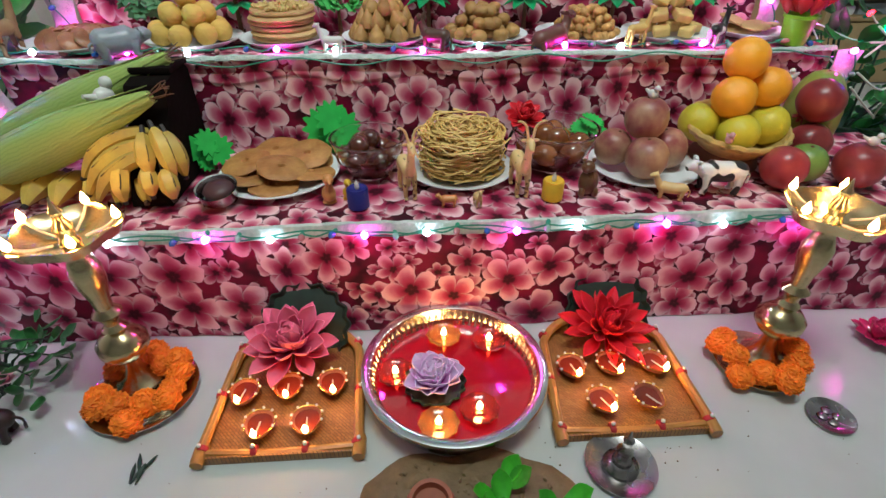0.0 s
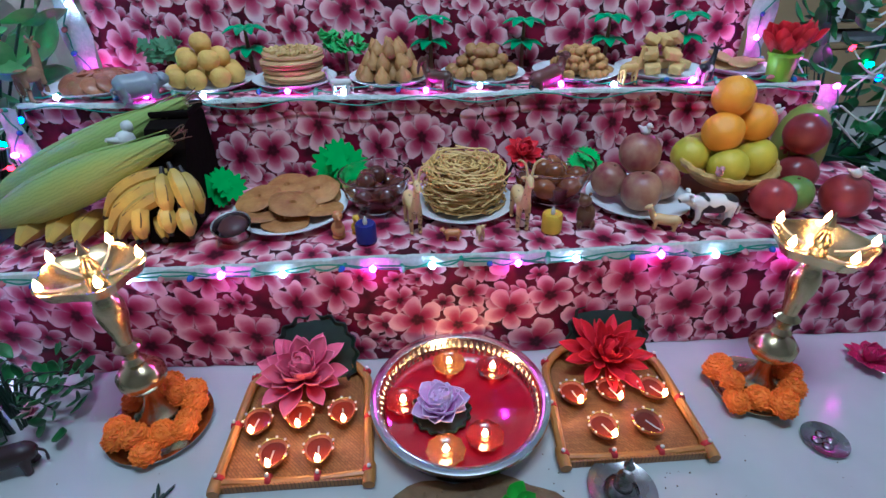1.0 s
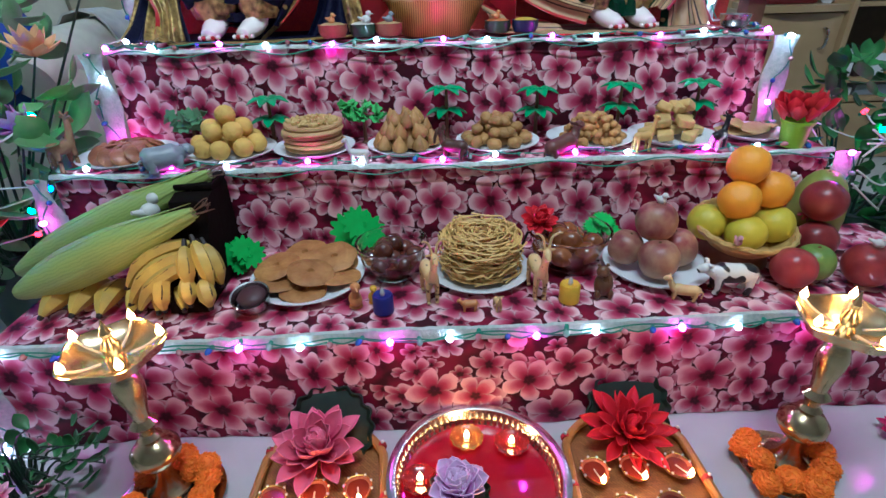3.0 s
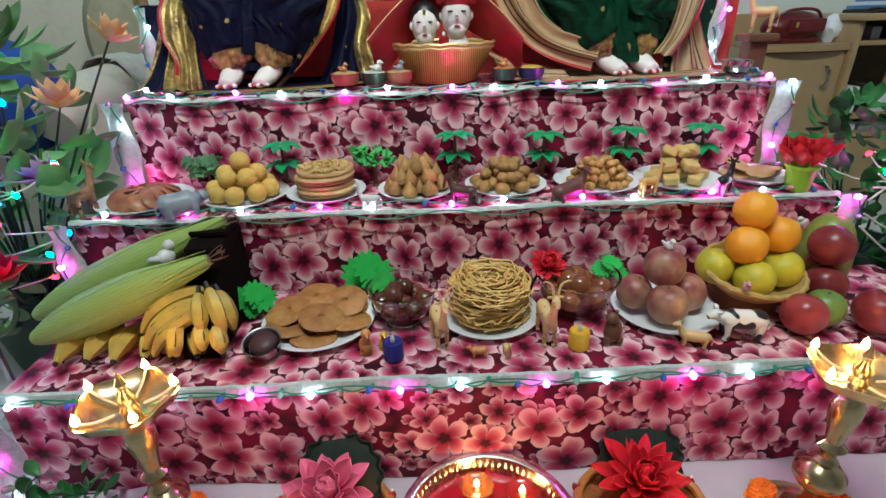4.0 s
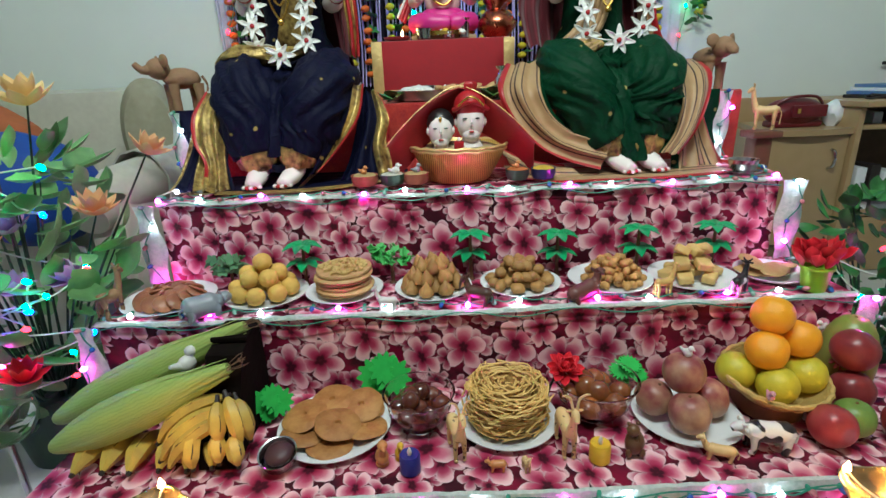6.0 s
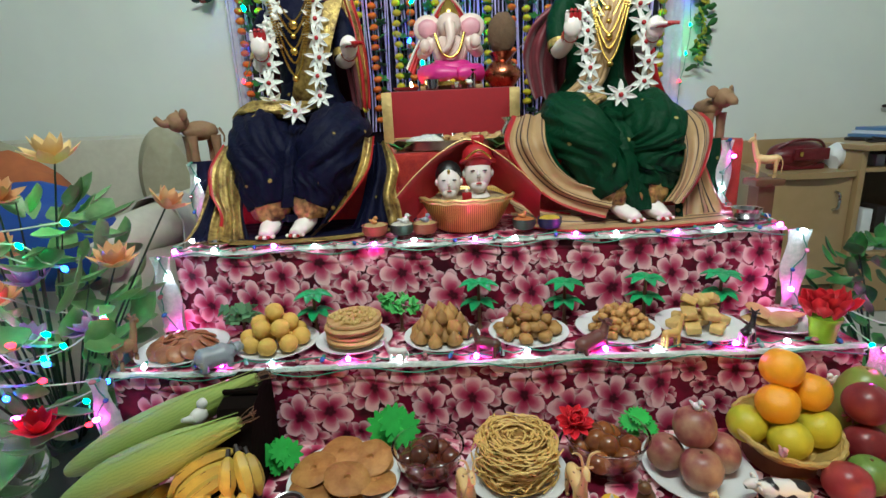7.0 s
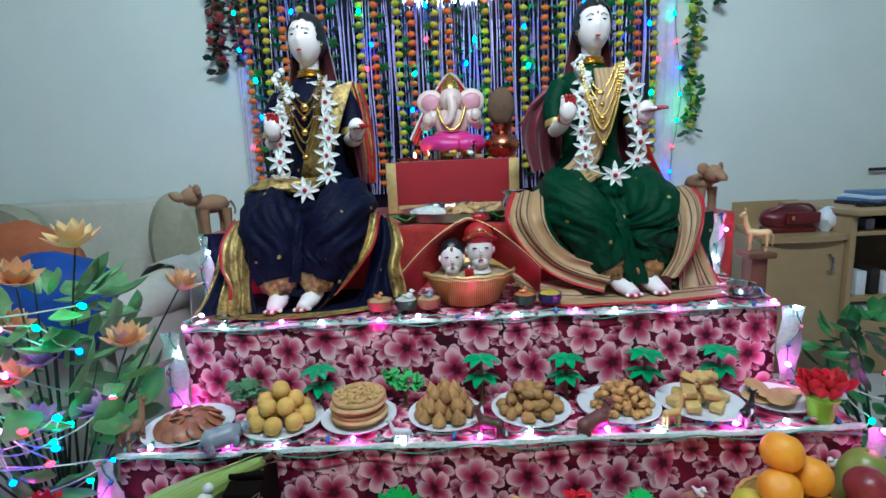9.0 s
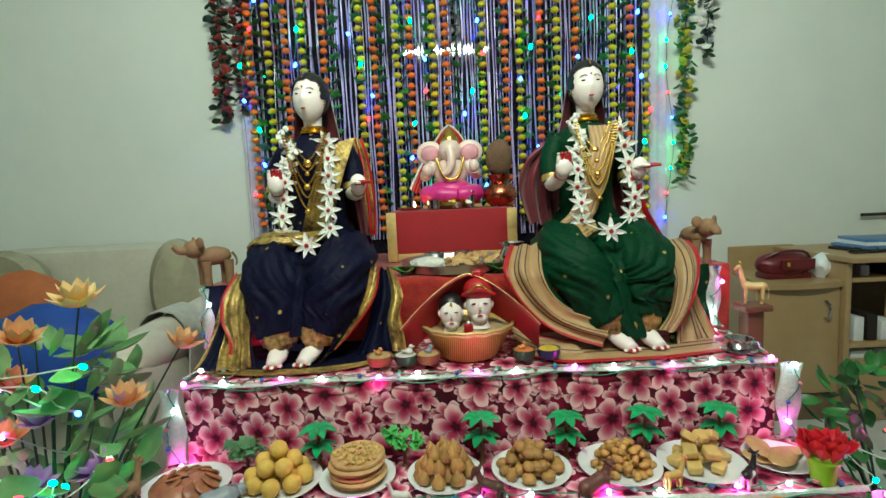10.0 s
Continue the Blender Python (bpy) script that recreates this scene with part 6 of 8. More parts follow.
band_cloth("saree_cloth", "tan striped silk end with a red edge, beside the knee", [(0.745, 1.56, 0.915), (0.728, 1.46, 0.885), (0.702, 1.40, 0.830), (0.662, 1.365, 0.745), (0.610, 1.345, 0.680)], [(0.618, 1.54, 0.930), (0.612, 1.44, 0.880), (0.612, 1.395, 0.810), (0.590, 1.370, 0.735), (0.555, 1.350, 0.690)], TAN, ripple=0.006, bulge=0.012, waves=2.0, seed=2.5)
band_cloth("saree_cloth", "tan silk fold edged in red on the step's end", [(0.775, 1.42, ZF), (0.745, 1.44, 0.70), (0.715, 1.46, 0.775)], [(0.60, 1.36, ZF), (0.62, 1.40, 0.70), (0.650, 1.44, 0.770)], TAN, ripple=0.008, waves=3.0, seed=4.0)
band_cloth("spread_saree", "tan silk saree spread flat on the step in stiff folds", [(0.165, 1.350, ZF), (0.27, 1.262, ZF), (0.40, 1.256, ZF), (0.56, 1.258, ZF), (0.74, 1.30, ZF)], [(0.170, 1.53, ZF), (0.28, 1.54, ZF), (0.42, 1.54, ZF), (0.58, 1.54, ZF), (0.72, 1.54, ZF)], ((0.06, CRIMSON), (0.24, SILK_GOLD), (0.27, STRIPE), (0.32, SILK_GOLD), (0.35, STRIPE), (0.60, SILK_GOLD), (0.66, CRIMSON), (1.0, SILK_GOLD)), ripple=0.003, waves=4, seed=1.5)
band_cloth("saree_cloth", "tan folded silk strip lying on the step", [(0.150, 1.47, 0.700), (0.22, 1.42, 0.672), (0.31, 1.37, 0.662)], [(0.165, 1.38, 0.672), (0.235, 1.325, ZF + 0.006), (0.345, 1.300, ZF + 0.004)], ((0.12, CRIMSON), (0.30, SILK_GOLD), (0.36, STRIPE), (0.70, SILK_GOLD), (0.76, STRIPE), (1.0, SILK_GOLD)), ripple=0.006, waves=1.5)
# shoulder cloths behind the arms
band_cloth("shoulder_cloth", "maroon saree end with a gold band, falling from the shoulder", [(-0.355, 1.66, 1.285), (-0.335, 1.64, 1.20), (-0.315, 1.63, 1.08), (-0.300, 1.62, 0.975)], [(-0.285, 1.67, 1.290), (-0.262, 1.66, 1.20), (-0.248, 1.65, 1.08), (-0.252, 1.64, 0.965)], ((0.45, MAROON), (0.60, BROCADE), (0.72, CRIMSON), (0.86, BROCADE), (1.0, CRIMSON)), ripple=0.008)
band_cloth("shoulder_cloth", "maroon veil spread behind the arm", [(0.345, 1.69, 1.26), (0.262, 1.69, 1.19), (0.232, 1.69, 1.10), (0.262, 1.68, 0.98)], [(0.385, 1.70, 1.26), (0.375, 1.70, 1.18), (0.370, 1.70, 1.08), (0.372, 1.69, 0.97)], ((1.0, MAROON),), ripple=0.012)
band_cloth("shoulder_cloth", "maroon and tan saree end falling behind the shoulder", [(0.600, 1.69, 1.270), (0.635, 1.69, 1.16), (0.660, 1.68, 1.02), (0.722, 1.67, 0.905)], [(0.520, 1.69, 1.285), (0.535, 1.69, 1.16), (0.545, 1.68, 1.02), (0.560, 1.66, 0.930)], ((0.10, CRIMSON), (0.30, SILK_GOLD), (0.36, MAROON), (0.46, SILK_GOLD), (1.0, MAROON)), ripple=0.010)
for x0, x1, mm, lab in ((-0.79, -0.70, NAVY, "navy silk hanging over the platform's corner"), (0.715, 0.805, EMERALD, "dark green silk hanging over the platform's corner")):
    drape("hanging_silk", lab, [[(x0 + (x1 - x0) * i / 8, 1.545 - 0.004 * math.sin(i * 1.3) - 0.012 * u, S4[1] + 0.006 - 0.19 * u) for i in range(9)] for u in (0, 0.25, 0.5, 0.75, 1.0)], mm)


def star_garland(pts, label, r=0.038):
    """A garland of white eight-pointed crepe flowers with red hearts."""
    t = thing("flower_garland", label, "garland", (0, 0, 0), 0, "white star garlands")
    part("thread", tube(pts, 0.0022, 5, 3), STAR, t)
    base = heart = None
    for k, p in enumerate(pts):
        m = pose(p[0], p[1] - 0.008, p[2], 90 + random.uniform(-18, 18), random.uniform(-15, 15), random.uniform(-20, 20))
        if base is None:
            bs = [lathe([(0.001, -0.004), (r * 0.36, -0.004), (r * 0.45, 0), (r * 0.36, 0.004), (0.001, 0.005)], 14)]
            for i in range(7):
                bs.append(moved(petal(r * random.uniform(0.85, 1.2), r * 0.30, 0.25 * (1 if i % 2 else -0.4), 0.0015, 0.2, 5, 0.5), pose(0, 0, 0, 0, 0, 360 * i / 7)))
            base = part("star_flower", merged(*bs), STAR, t)
            base.matrix_basis = m
            heart = part("red_heart", ball(0.0065, 0.0065, 0.004, 2, at=(0, 0, 0.006)), CRIMSON, t, "red centre of a white flower")
            heart.matrix_basis = m
        else:
            again(base, m, t)
            again(heart, m, t)


def garland_line(x, dxl, dxr, bottom, y0=1.575):
    left = [(x + dxl * (0.75 + 0.25 * math.sin(u * 2.4)), y0 - 0.05 * math.sin(u * 2.2) - (0.03 if u > 0.75 else 0), 1.250 - 0.255 * u) for u in (0, 0.2, 0.4, 0.6, 0.8, 1.0)]
    right = [(x + dxr * (0.82 + 0.18 * math.sin(u * 2.4)), y0 - 0.05 * math.sin(u * 2.2) - (0.03 if u > 0.75 else 0), 1.270 - 0.265 * u) for u in (1.0, 0.8, 0.6, 0.4, 0.2, 0)]
    return left + [bottom] + right


star_garland(garland_line(-0.440, -0.070, 0.072, (-0.412, 1.385, 0.965)), "white star-flower garland with red centres on an idol")
star_garland(garland_line(0.452, -0.066, 0.098, (0.440, 1.385, 0.968)), "white star-flower garland with red centres on an idol")


def bead_chain(x, spread, low, y, n, r, label, pendant=0.0):
    t = thing("gold_necklace", label, "necklace", (0, 0, 0), 0, "gold necklaces")
    first = None
    for i in range(n):
        u = -1 + 2 * i / (n - 1)
        p = (x + spread * u, y - 0.012 * (1 - u * u), 1.290 - low * (1 - abs(u) ** 1.7))
        if first is None:
            first = part("gold_bead", ball(r, r, r * 0.8, 1), GOLD, t)
            first.matrix_basis = pose(*p)
        else:
            again(first, pose(*p), t)
    if pendant:
        part("pendant", moved(lathe([(0.001, -0.004), (pendant, -0.003), (pendant * 1.05, 0), (pendant * 0.7, 0.004), (0.001, 0.006)], 18, wave=0.1, lobes=9), pose(x, y - 0.018, 1.288 - low - pendant * 0.7, 90, 0, 0)), GOLD, t)


for x in (-0.440, 0.452):
    for k in range(3):
        t = thing("gold_collar", "tight gold collar round an idol's neck", "necklace", (x, 1.655, 1.306 + 0.009 * k), 0, "gold necklaces")
        part("band", lathe([(0.040 - 0.002 * k, -0.005), (0.046 - 0.003 * k, 0), (0.040 - 0.002 * k, 0.005)], 28, wave=0.03, lobes=14), GOLD, t)
    bead_chain(x, 0.048, 0.075, 1.565, 34, 0.0040, "gold bead necklace with a round pendant", 0.012)
    bead_chain(x, 0.060, 0.150, 1.545, 56, 0.0040, "long gold bead necklace with a pendant", 0.010)
    bead_chain(x, 0.056, 0.110, 1.555, 44, 0.0046, "gold bead necklace with small discs", 0.008)
    bead_chain(x, 0.062, 0.190, 1.538, 70, 0.0044, "long gold bead necklace over silk", 0.0)
    bead_chain(x, 0.066, 0.225, 1.532, 80, 0.0040, "long gold bead necklace over silk", 0.009)
    t = thing("jasmine_string", "short string of tiny white jasmine buds", "garland", (0, 0, 0), 0, "jasmine strings")
    first = None
    for i in range(46):
        u = i / 45
        p = pose(x - 0.055 - 0.03 * math.sin(u * 9) * 0.6 + random.uniform(-0.012, 0.012), 1.548 - 0.02 * u + random.uniform(-0.006, 0.006), 1.315 - 0.14 * u, random.uniform(0, 360), random.uniform(0, 360), 0)
        if first is None:
            first = part("bud", merged(ball(0.009, 0.006, 0.006, 1), ball(0.006, 0.009, 0.004, 1)), STAR, t)
            first.matrix_basis = p
        else:
            again(first, p, t)

# the red chest between the idols
chest = thing("draped_chest", "low chest draped in red felt with a gold border", "chest", (0.005, 0, Z4))
part("red_cover", box(0.50, 0.33, 0.200, 0.010, at=(0, 2.115, 0)), RED_CLOTH, chest)
GOLD_FOIL = mat("gold_foil_ribbon", (0.74, 0.54, 0.22), 0.38, 0.35, c2=(0.58, 0.40, 0.15), scale=60, bump=0.5)
for sx in (-1, 1):
    part("gold_border", box(0.038, 0.004, 0.195, 0.001, at=(sx * 0.238, 1.945, 0.002)), GOLD_FOIL, chest, "shining gold ribbon border")
part("gold_border", box(0.434, 0.004, 0.030, 0.001, at=(0, 1.945, 0.002)), GOLD_FOIL, chest, "shining gold ribbon border")
ZC = Z4 + 0.203
IVORY = mat("ivory_paint", (0.78, 0.62, 0.56), 0.35, c2=(0.72, 0.52, 0.46), scale=30)
MAGENTA = mat("magenta_paint", (0.70, 0.03, 0.26), 0.4)
E_ = []
for bm, i in ((loft([(0, 0, 0, 0.085, 0.06), (0, 0, 0.03, 0.10, 0.07), (0, 0, 0.06, 0.085, 0.065), (0, 0, 0.075, 0.06, 0.05)], 28), 1), (ball(0.062, 0.052, 0.062, 3, at=(0, -0.005, 0.105)), 0), (ball(0.042, 0.040, 0.046, 3, at=(0, -0.015, 0.190)), 0), (tube([(0, -0.050, 0.190), (0.004, -0.066, 0.150), (-0.006, -0.070, 0.115), (-0.026, -0.066, 0.100)], [0.020, 0.016, 0.012, 0.009], 12), 0),
              (lathe([(0.034, 0.215), (0.038, 0.225), (0.028, 0.245), (0.018, 0.262), (0.008, 0.275), (0.001, 0.285)], 20), 2), (ball(0.05, 0.012, 0.045, 3, at=(-0.075, 0.0, 0.185)), 0), (ball(0.05, 0.012, 0.045, 3, at=(0.075, 0.0, 0.185)), 0), (ball(0.036, 0.008, 0.032, 2, at=(-0.075, -0.010, 0.183)), 3), (ball(0.036, 0.008, 0.032, 2, at=(0.075, -0.010, 0.183)), 3),
              (tube([(-0.06, -0.01, 0.14), (-0.095, -0.03, 0.10), (-0.085, -0.07, 0.105)], [0.024, 0.021, 0.017], 10), 0), (tube([(0.06, -0.01, 0.14), (0.095, -0.03, 0.10), (0.085, -0.07, 0.115)], [0.024, 0.021, 0.017], 10), 0), (ball(0.020, 0.016, 0.024, 2, at=(-0.085, -0.075, 0.118)), 0), (ball(0.020, 0.016, 0.024, 2, at=(0.085, -0.075, 0.128)), 0),
              (tube([(-0.09, -0.02, 0.03), (-0.05, -0.075, 0.028), (0.02, -0.085, 0.026)], [0.034, 0.030, 0.02], 12), 1), (tube([(0.09, -0.02, 0.03), (0.06, -0.070, 0.028), (0.02, -0.08, 0.026)], [0.034, 0.030, 0.02], 12), 1), (tube([(-0.05, -0.05, 0.16), (-0.03, -0.062, 0.10), (0.0, -0.066, 0.08), (0.03, -0.062, 0.10), (0.05, -0.05, 0.16)], 0.005, 6), 2), (lathe([(0.11, -0.012), (0.11, 0.0), (0.09, 0.004)], 28), 2)):
    E_.append(slot(bm, i))
o = part("elephant_headed_idol", merged(*E_), [IVORY, MAGENTA, GOLD, mat("rose_paint", (0.75, 0.34, 0.40), 0.4)], angle=75)
o.matrix_basis = pose(0.012, 2.085, ZC + 0.026) @ Matrix.Scale(1.10, 4)
tagged(o, "seated elephant-headed plaster idol in magenta and gold", "idol")
shelf = tagged(part("low_stool", box(0.24, 0.16, 0.014, 0.003, at=(0.012, 2.085, ZC)), WOOD), "small flat wooden stool under the idol", "stool")
band_cloth("red_scarf", "red scarf with a pale hem draped over the idol", [(-0.160, 2.065, ZC + 0.085), (-0.120, 2.085, ZC + 0.165), (-0.062, 2.095, ZC + 0.262), (0.014, 2.105, ZC + 0.345), (0.085, 2.095, ZC + 0.262), (0.118, 2.085, ZC + 0.160)], [(-0.130, 2.075, ZC + 0.060), (-0.092, 2.095, ZC + 0.150), (-0.046, 2.105, ZC + 0.232), (0.014, 2.115, ZC + 0.305), (0.066, 2.105, ZC + 0.232), (0.096, 2.095, ZC + 0.140)], ((0.12, STAR), (1.0, CRIMSON)), n=16, ripple=0.003)
COPPER = mat("copper", (0.50, 0.16, 0.08), 0.28, 1.0, c2=(0.38, 0.11, 0.06), scale=40)
pot3 = thing("copper_pot", "round copper water pot topped with a coconut", "copper pot", (0.212, 2.06, ZC))
part("pot_body", lathe([(0.035, 0), (0.045, 0.004), (0.070, 0.035), (0.072, 0.055), (0.055, 0.082), (0.036, 0.098), (0.040, 0.112), (0.052, 0.128), (0.046, 0.128), (0.030, 0.112), (0.028, 0.1), (0.001, 0.1)], 32), COPPER, pot3)
part("coconut", ball(0.055, 0.052, 0.078, 3, 0.08, 3, 1, at=(0, 0, 0.195)), mat("coconut_fibre", (0.16, 0.09, 0.05), 0.9, scale=80, bump=1.0, bscale=120), pot3, "fibrous brown coconut")
for x, y, r, h, lab in ((-0.16, 2.0, 0.050, 0.010, "flat steel saucer with a burning lamp"), (-0.06, 1.995, 0.032, 0.035, "small round steel bowl"), (0.085, 2.0, 0.022, 0.066, "tall narrow steel tumbler"), (0.03, 1.99, 0.026, 0.022, "small steel bowl of rice")):
    t = thing("steel_vessel", lab + " on the chest", "steel bowl", (x, y, ZC), 0, "steel vessels")
    part("wall", lathe([(r * 0.7, 0), (r * 0.85, 0.002), (r, h), (r * 1.04, h + 0.001), (r * 0.94, h), (r * 0.8, 0.004), (0.001, 0.004)], 26), STEEL, t)
    if h < 0.012:
        part("flame", moved(flame_shape(0.022, 0.005), pose(0.02, 0, 0.012)), FLAME, t)
t = thing("marigold_bunch", "few white and yellow flowers before the idol", "flowers", (0.03, 1.985, ZC + 0.02))
for i in range(7):
    part("flower", moved(ball(0.012, 0.012, 0.009, 2, 0.3, 6, i), pose(0.05 * math.sin(i * 2.0), 0.01 * math.cos(i), 0.006 * (i % 2))), STAR if i % 3 else mat("yellow_petal", (0.75, 0.5, 0.03), 0.6), t)

# steel tray of food, water pot
tray = thing("steel_tray", "large round steel tray of cooked offerings", "tray", (0.006, 1.735, Z4))
tray.matrix_basis = pose(0.006, 1.735, Z4) @ Matrix.Scale(1.2, 4)
part("tray_dish", lathe([(0.140, 0), (0.150, 0.002), (0.158, 0.024), (0.162, 0.026), (0.156, 0.025), (0.145, 0.005), (0.001, 0.004)], 48), mat("brushed_steel", (0.68, 0.68, 0.68), 0.38, 1.0, c2=(0.55, 0.55, 0.55), scale=40), tray)
part("rice_mound", moved(ball(0.052, 0.040, 0.020, 3, 0.25, 6, 2), pose(-0.075, -0.02, 0.018)), mat("boiled_rice", (0.78, 0.76, 0.70), 0.6, scale=120, bump=1.0, bscale=300), tray, "mound of white rice")
first = None
for i in range(26):
    m = pose(0.045 + 0.085 * math.sqrt(random.random()) * math.cos(i * 2.4), 0.07 * math.sqrt(random.random()) * math.sin(i * 2.4) - 0.01, 0.016 + 0.014 * random.random(), random.uniform(-30, 30), random.uniform(-30, 30), 50 * i)
    if first is None:
        first = part("fried_piece", ball(0.022, 0.012, 0.008, 2, 0.3, 3, 1), BREAD, tray)
        first.matrix_basis = m
    else:
        again(first, m, tray)
for dx in (-0.06, 0.03):
    part("small_cup", moved(lathe([(0.020, 0), (0.028, 0.004), (0.032, 0.030), (0.033, 0.031), (0.029, 0.030), (0.024, 0.006), (0.001, 0.005)], 24), pose(dx, 0.085, 0.006)), STEEL, tray, "small steel cup")
lota = thing("steel_water_pot", "round-bellied polished steel water pot with a flared rim", "water pot", (0.196, 1.626, Z4))
part("pot_wall", lathe([(0.028, 0), (0.034, 0.003), (0.043, 0.030), (0.042, 0.056), (0.032, 0.074), (0.030, 0.080), (0.039, 0.090), (0.040, 0.092), (0.034, 0.091), (0.026, 0.080), (0.001, 0.06)], 32), STEEL, lota)
for x, y, z in ((-0.155, 1.60, Z4), (0.150, 1.585, Z4)):
    t = thing("betel_leaves", "folded green betel leaves with a yellow flower", "leaves", (x, y, z))
    for i in range(4):
        lf = part("leaf", petal(0.055, 0.040, 0.3, 0.001, 0.2, 6, 0.4), mat("betel_leaf", (0.16, 0.22, 0.05), 0.4, scale=50) if i == 0 else LEAF, t)
        lf.matrix_basis = pose(0.006 * i - 0.02, 0.004 * i - 0.005, 0.004 * i, 0, -8, 80 * i + 20)

# basket with two small heads
bk = thing("cane_basket", "round golden cane basket heaped with grain", "basket", (0.028, 1.378, Z3))
CANE = striped("woven_cane", (0.66, 0.42, 0.10), (0.34, 0.17, 0.04), 60, "X", 0.36, 0.3, 1)
part("basket_wall", lathe([(0.075, 0), (0.082, 0.004), (0.105, 0.045), (0.128, 0.092), (0.124, 0.094), (0.100, 0.048), (0.075, 0.010), (0.001, 0.008)], 56, wave=0.012, lobes=28), CANE, bk)
for z, r in ((0.086, 0.127), (0.094, 0.129)):
    part("rim", tube([(r * math.cos(a) + 0.001 * math.sin(14 * a), r * math.sin(a), z + 0.0015 * math.sin(16 * a)) for a in (2 * math.pi * i / 64 for i in range(65))], 0.0045, 6, 1), GOLD_FOIL, bk)
part("grain", lathe([(0.118, 0.082), (0.08, 0.095), (0.001, 0.100)], 40), mat("grain_heap", (0.50, 0.36, 0.20), 0.8, scale=200, bump=1.0, bscale=400), bk)


def small_head(x, y, z, s, turban, label):
    P = [slot(ball(0.034 * s, 0.036 * s, 0.048 * s, 3), 0), slot(ball(0.022 * s, 0.022 * s, 0.022 * s, 2, at=(0, -0.014 * s, -0.030 * s)), 0), slot(lathe([(0.03 * s, -0.06 * s), (0.022 * s, -0.045 * s), (0.02 * s, -0.03 * s)], 14), 0), slot(tube([(0, -0.034 * s, 0.008 * s), (0, -0.037 * s, -0.006 * s), (0, -0.034 * s, -0.010 * s)], [0.003 * s, 0.0045 * s, 0.003 * s], 7, 3), 0), slot(ball(0.007 * s, 0.004 * s, 0.0024 * s, 2, at=(0, -0.0355 * s, -0.023 * s)), 2)]
    for sx in (-1, 1):
        P.append(slot(ball(0.0065 * s, 0.003 * s, 0.0020 * s, 2, at=(sx * 0.0145 * s, -0.0325 * s, 0.007 * s)), 1))
        P.append(slot(ball(0.006 * s, 0.008 * s, 0.012 * s, 1, at=(sx * 0.034 * s, 0, -0.002 * s)), 0))
    if turban:
        P += [slot(ball(0.039 * s, 0.041 * s, 0.036 * s, 3, at=(0, 0.004 * s, 0.036 * s)), 2), slot(tube([(-0.04 * s, -0.01 * s, 0.026 * s), (0, -0.040 * s, 0.046 * s), (0.04 * s, -0.01 * s, 0.026 * s)], 0.006 * s, 9), 2), slot(lathe([(0.010 * s, 0.06 * s), (0.016 * s, 0.082 * s), (0.012 * s, 0.09 * s)], 10, wave=0.15, lobes=5), 2), slot(tube([(-0.03 * s, -0.028 * s, 0.036 * s), (0, -0.043 * s, 0.056 * s), (0.03 * s, -0.028 * s, 0.036 * s)], 0.003 * s, 6), 3)]
    else:
        P += [slot(ball(0.038 * s, 0.040 * s, 0.040 * s, 3, at=(0, 0.012 * s, 0.018 * s)), 1), slot(ball(0.005 * s, 0.004 * s, 0.008 * s, 1, at=(0, -0.032 * s, 0.030 * s)), 3)]
    o = part("small_idol_head", merged(*P), [PORCELAIN, HAIR, CRIMSON, GOLD], angle=75)
    o.matrix_basis = pose(x, y, z)
    return tagged(o, label, "idol head", "two small heads")


small_head(-0.018, 1.315, 0.770, 0.92, False, "small white painted idol head with black hair")
small_head(0.058, 1.320, 0.790, 1.05, True, "small white painted idol head wearing a red turban")
t = thing("red_box", "tiny red box standing in grain", "box", (0.026, 1.276, Z3 + 0.092))
part("case", box(0.024, 0.016, 0.020, 0.002), CRIMSON, t)
part("tip", moved(ball(0.005, 0.005, 0.007, 1), pose(0, 0, 0.024)), PORCELAIN, t)
VEIL_RED = mat("bright_red_veil", (0.55, 0.014, 0.022), 0.55, c2=(0.42, 0.008, 0.014), scale=50, sheen=0.3)
veil = thing("red_veil", "bright red veil with a gold hem draped behind small heads", "veil", (0, 0, 0))
veil_rows, hem = [], []
for j in range(15):
    u = j / 14
    side = abs(2 * u - 1)
    top = 0.874 - 0.135 * side ** 1.5
    x_ = -0.155 + 0.37 * u
    front = 1.315 - 0.045 * side
    veil_rows.append([(x_ + 0.01 * s_, front + 0.075 * s_ ** 0.7, top - 0.095 * s_ ** 2 + 0.004 * math.sin(11 * u + 4 * s_)) for s_ in (0, 0.2, 0.4, 0.7, 1.0)])
    hem.append((x_, front - 0.001, top + 0.001))
part("cloth", sheet(veil_rows, 0.002), VEIL_RED, veil, angle=75)
part("gold_hem", tube(hem, 0.0014, 6, 3), GOLD_FOIL, veil, "thin gold hem")
GRAINS = [mat("lentil_grain", (0.55, 0.38, 0.16), 0.8, scale=200, bump=1.0), mat("white_grain", (0.72, 0.68, 0.58), 0.8, scale=200, bump=1.0), mat("yellow_grain", (0.72, 0.48, 0.05), 0.8, scale=200, bump=1.0), mat("orange_grain", (0.66, 0.2, 0.05), 0.8, scale=200, bump=1.0)]
GREEN_CLAY, BLUE_CLAY = mat("dark_green_glaze", (0.02, 0.06, 0.03), 0.4), mat("dark_blue_glaze", (0.012, 0.02, 0.10), 0.4)
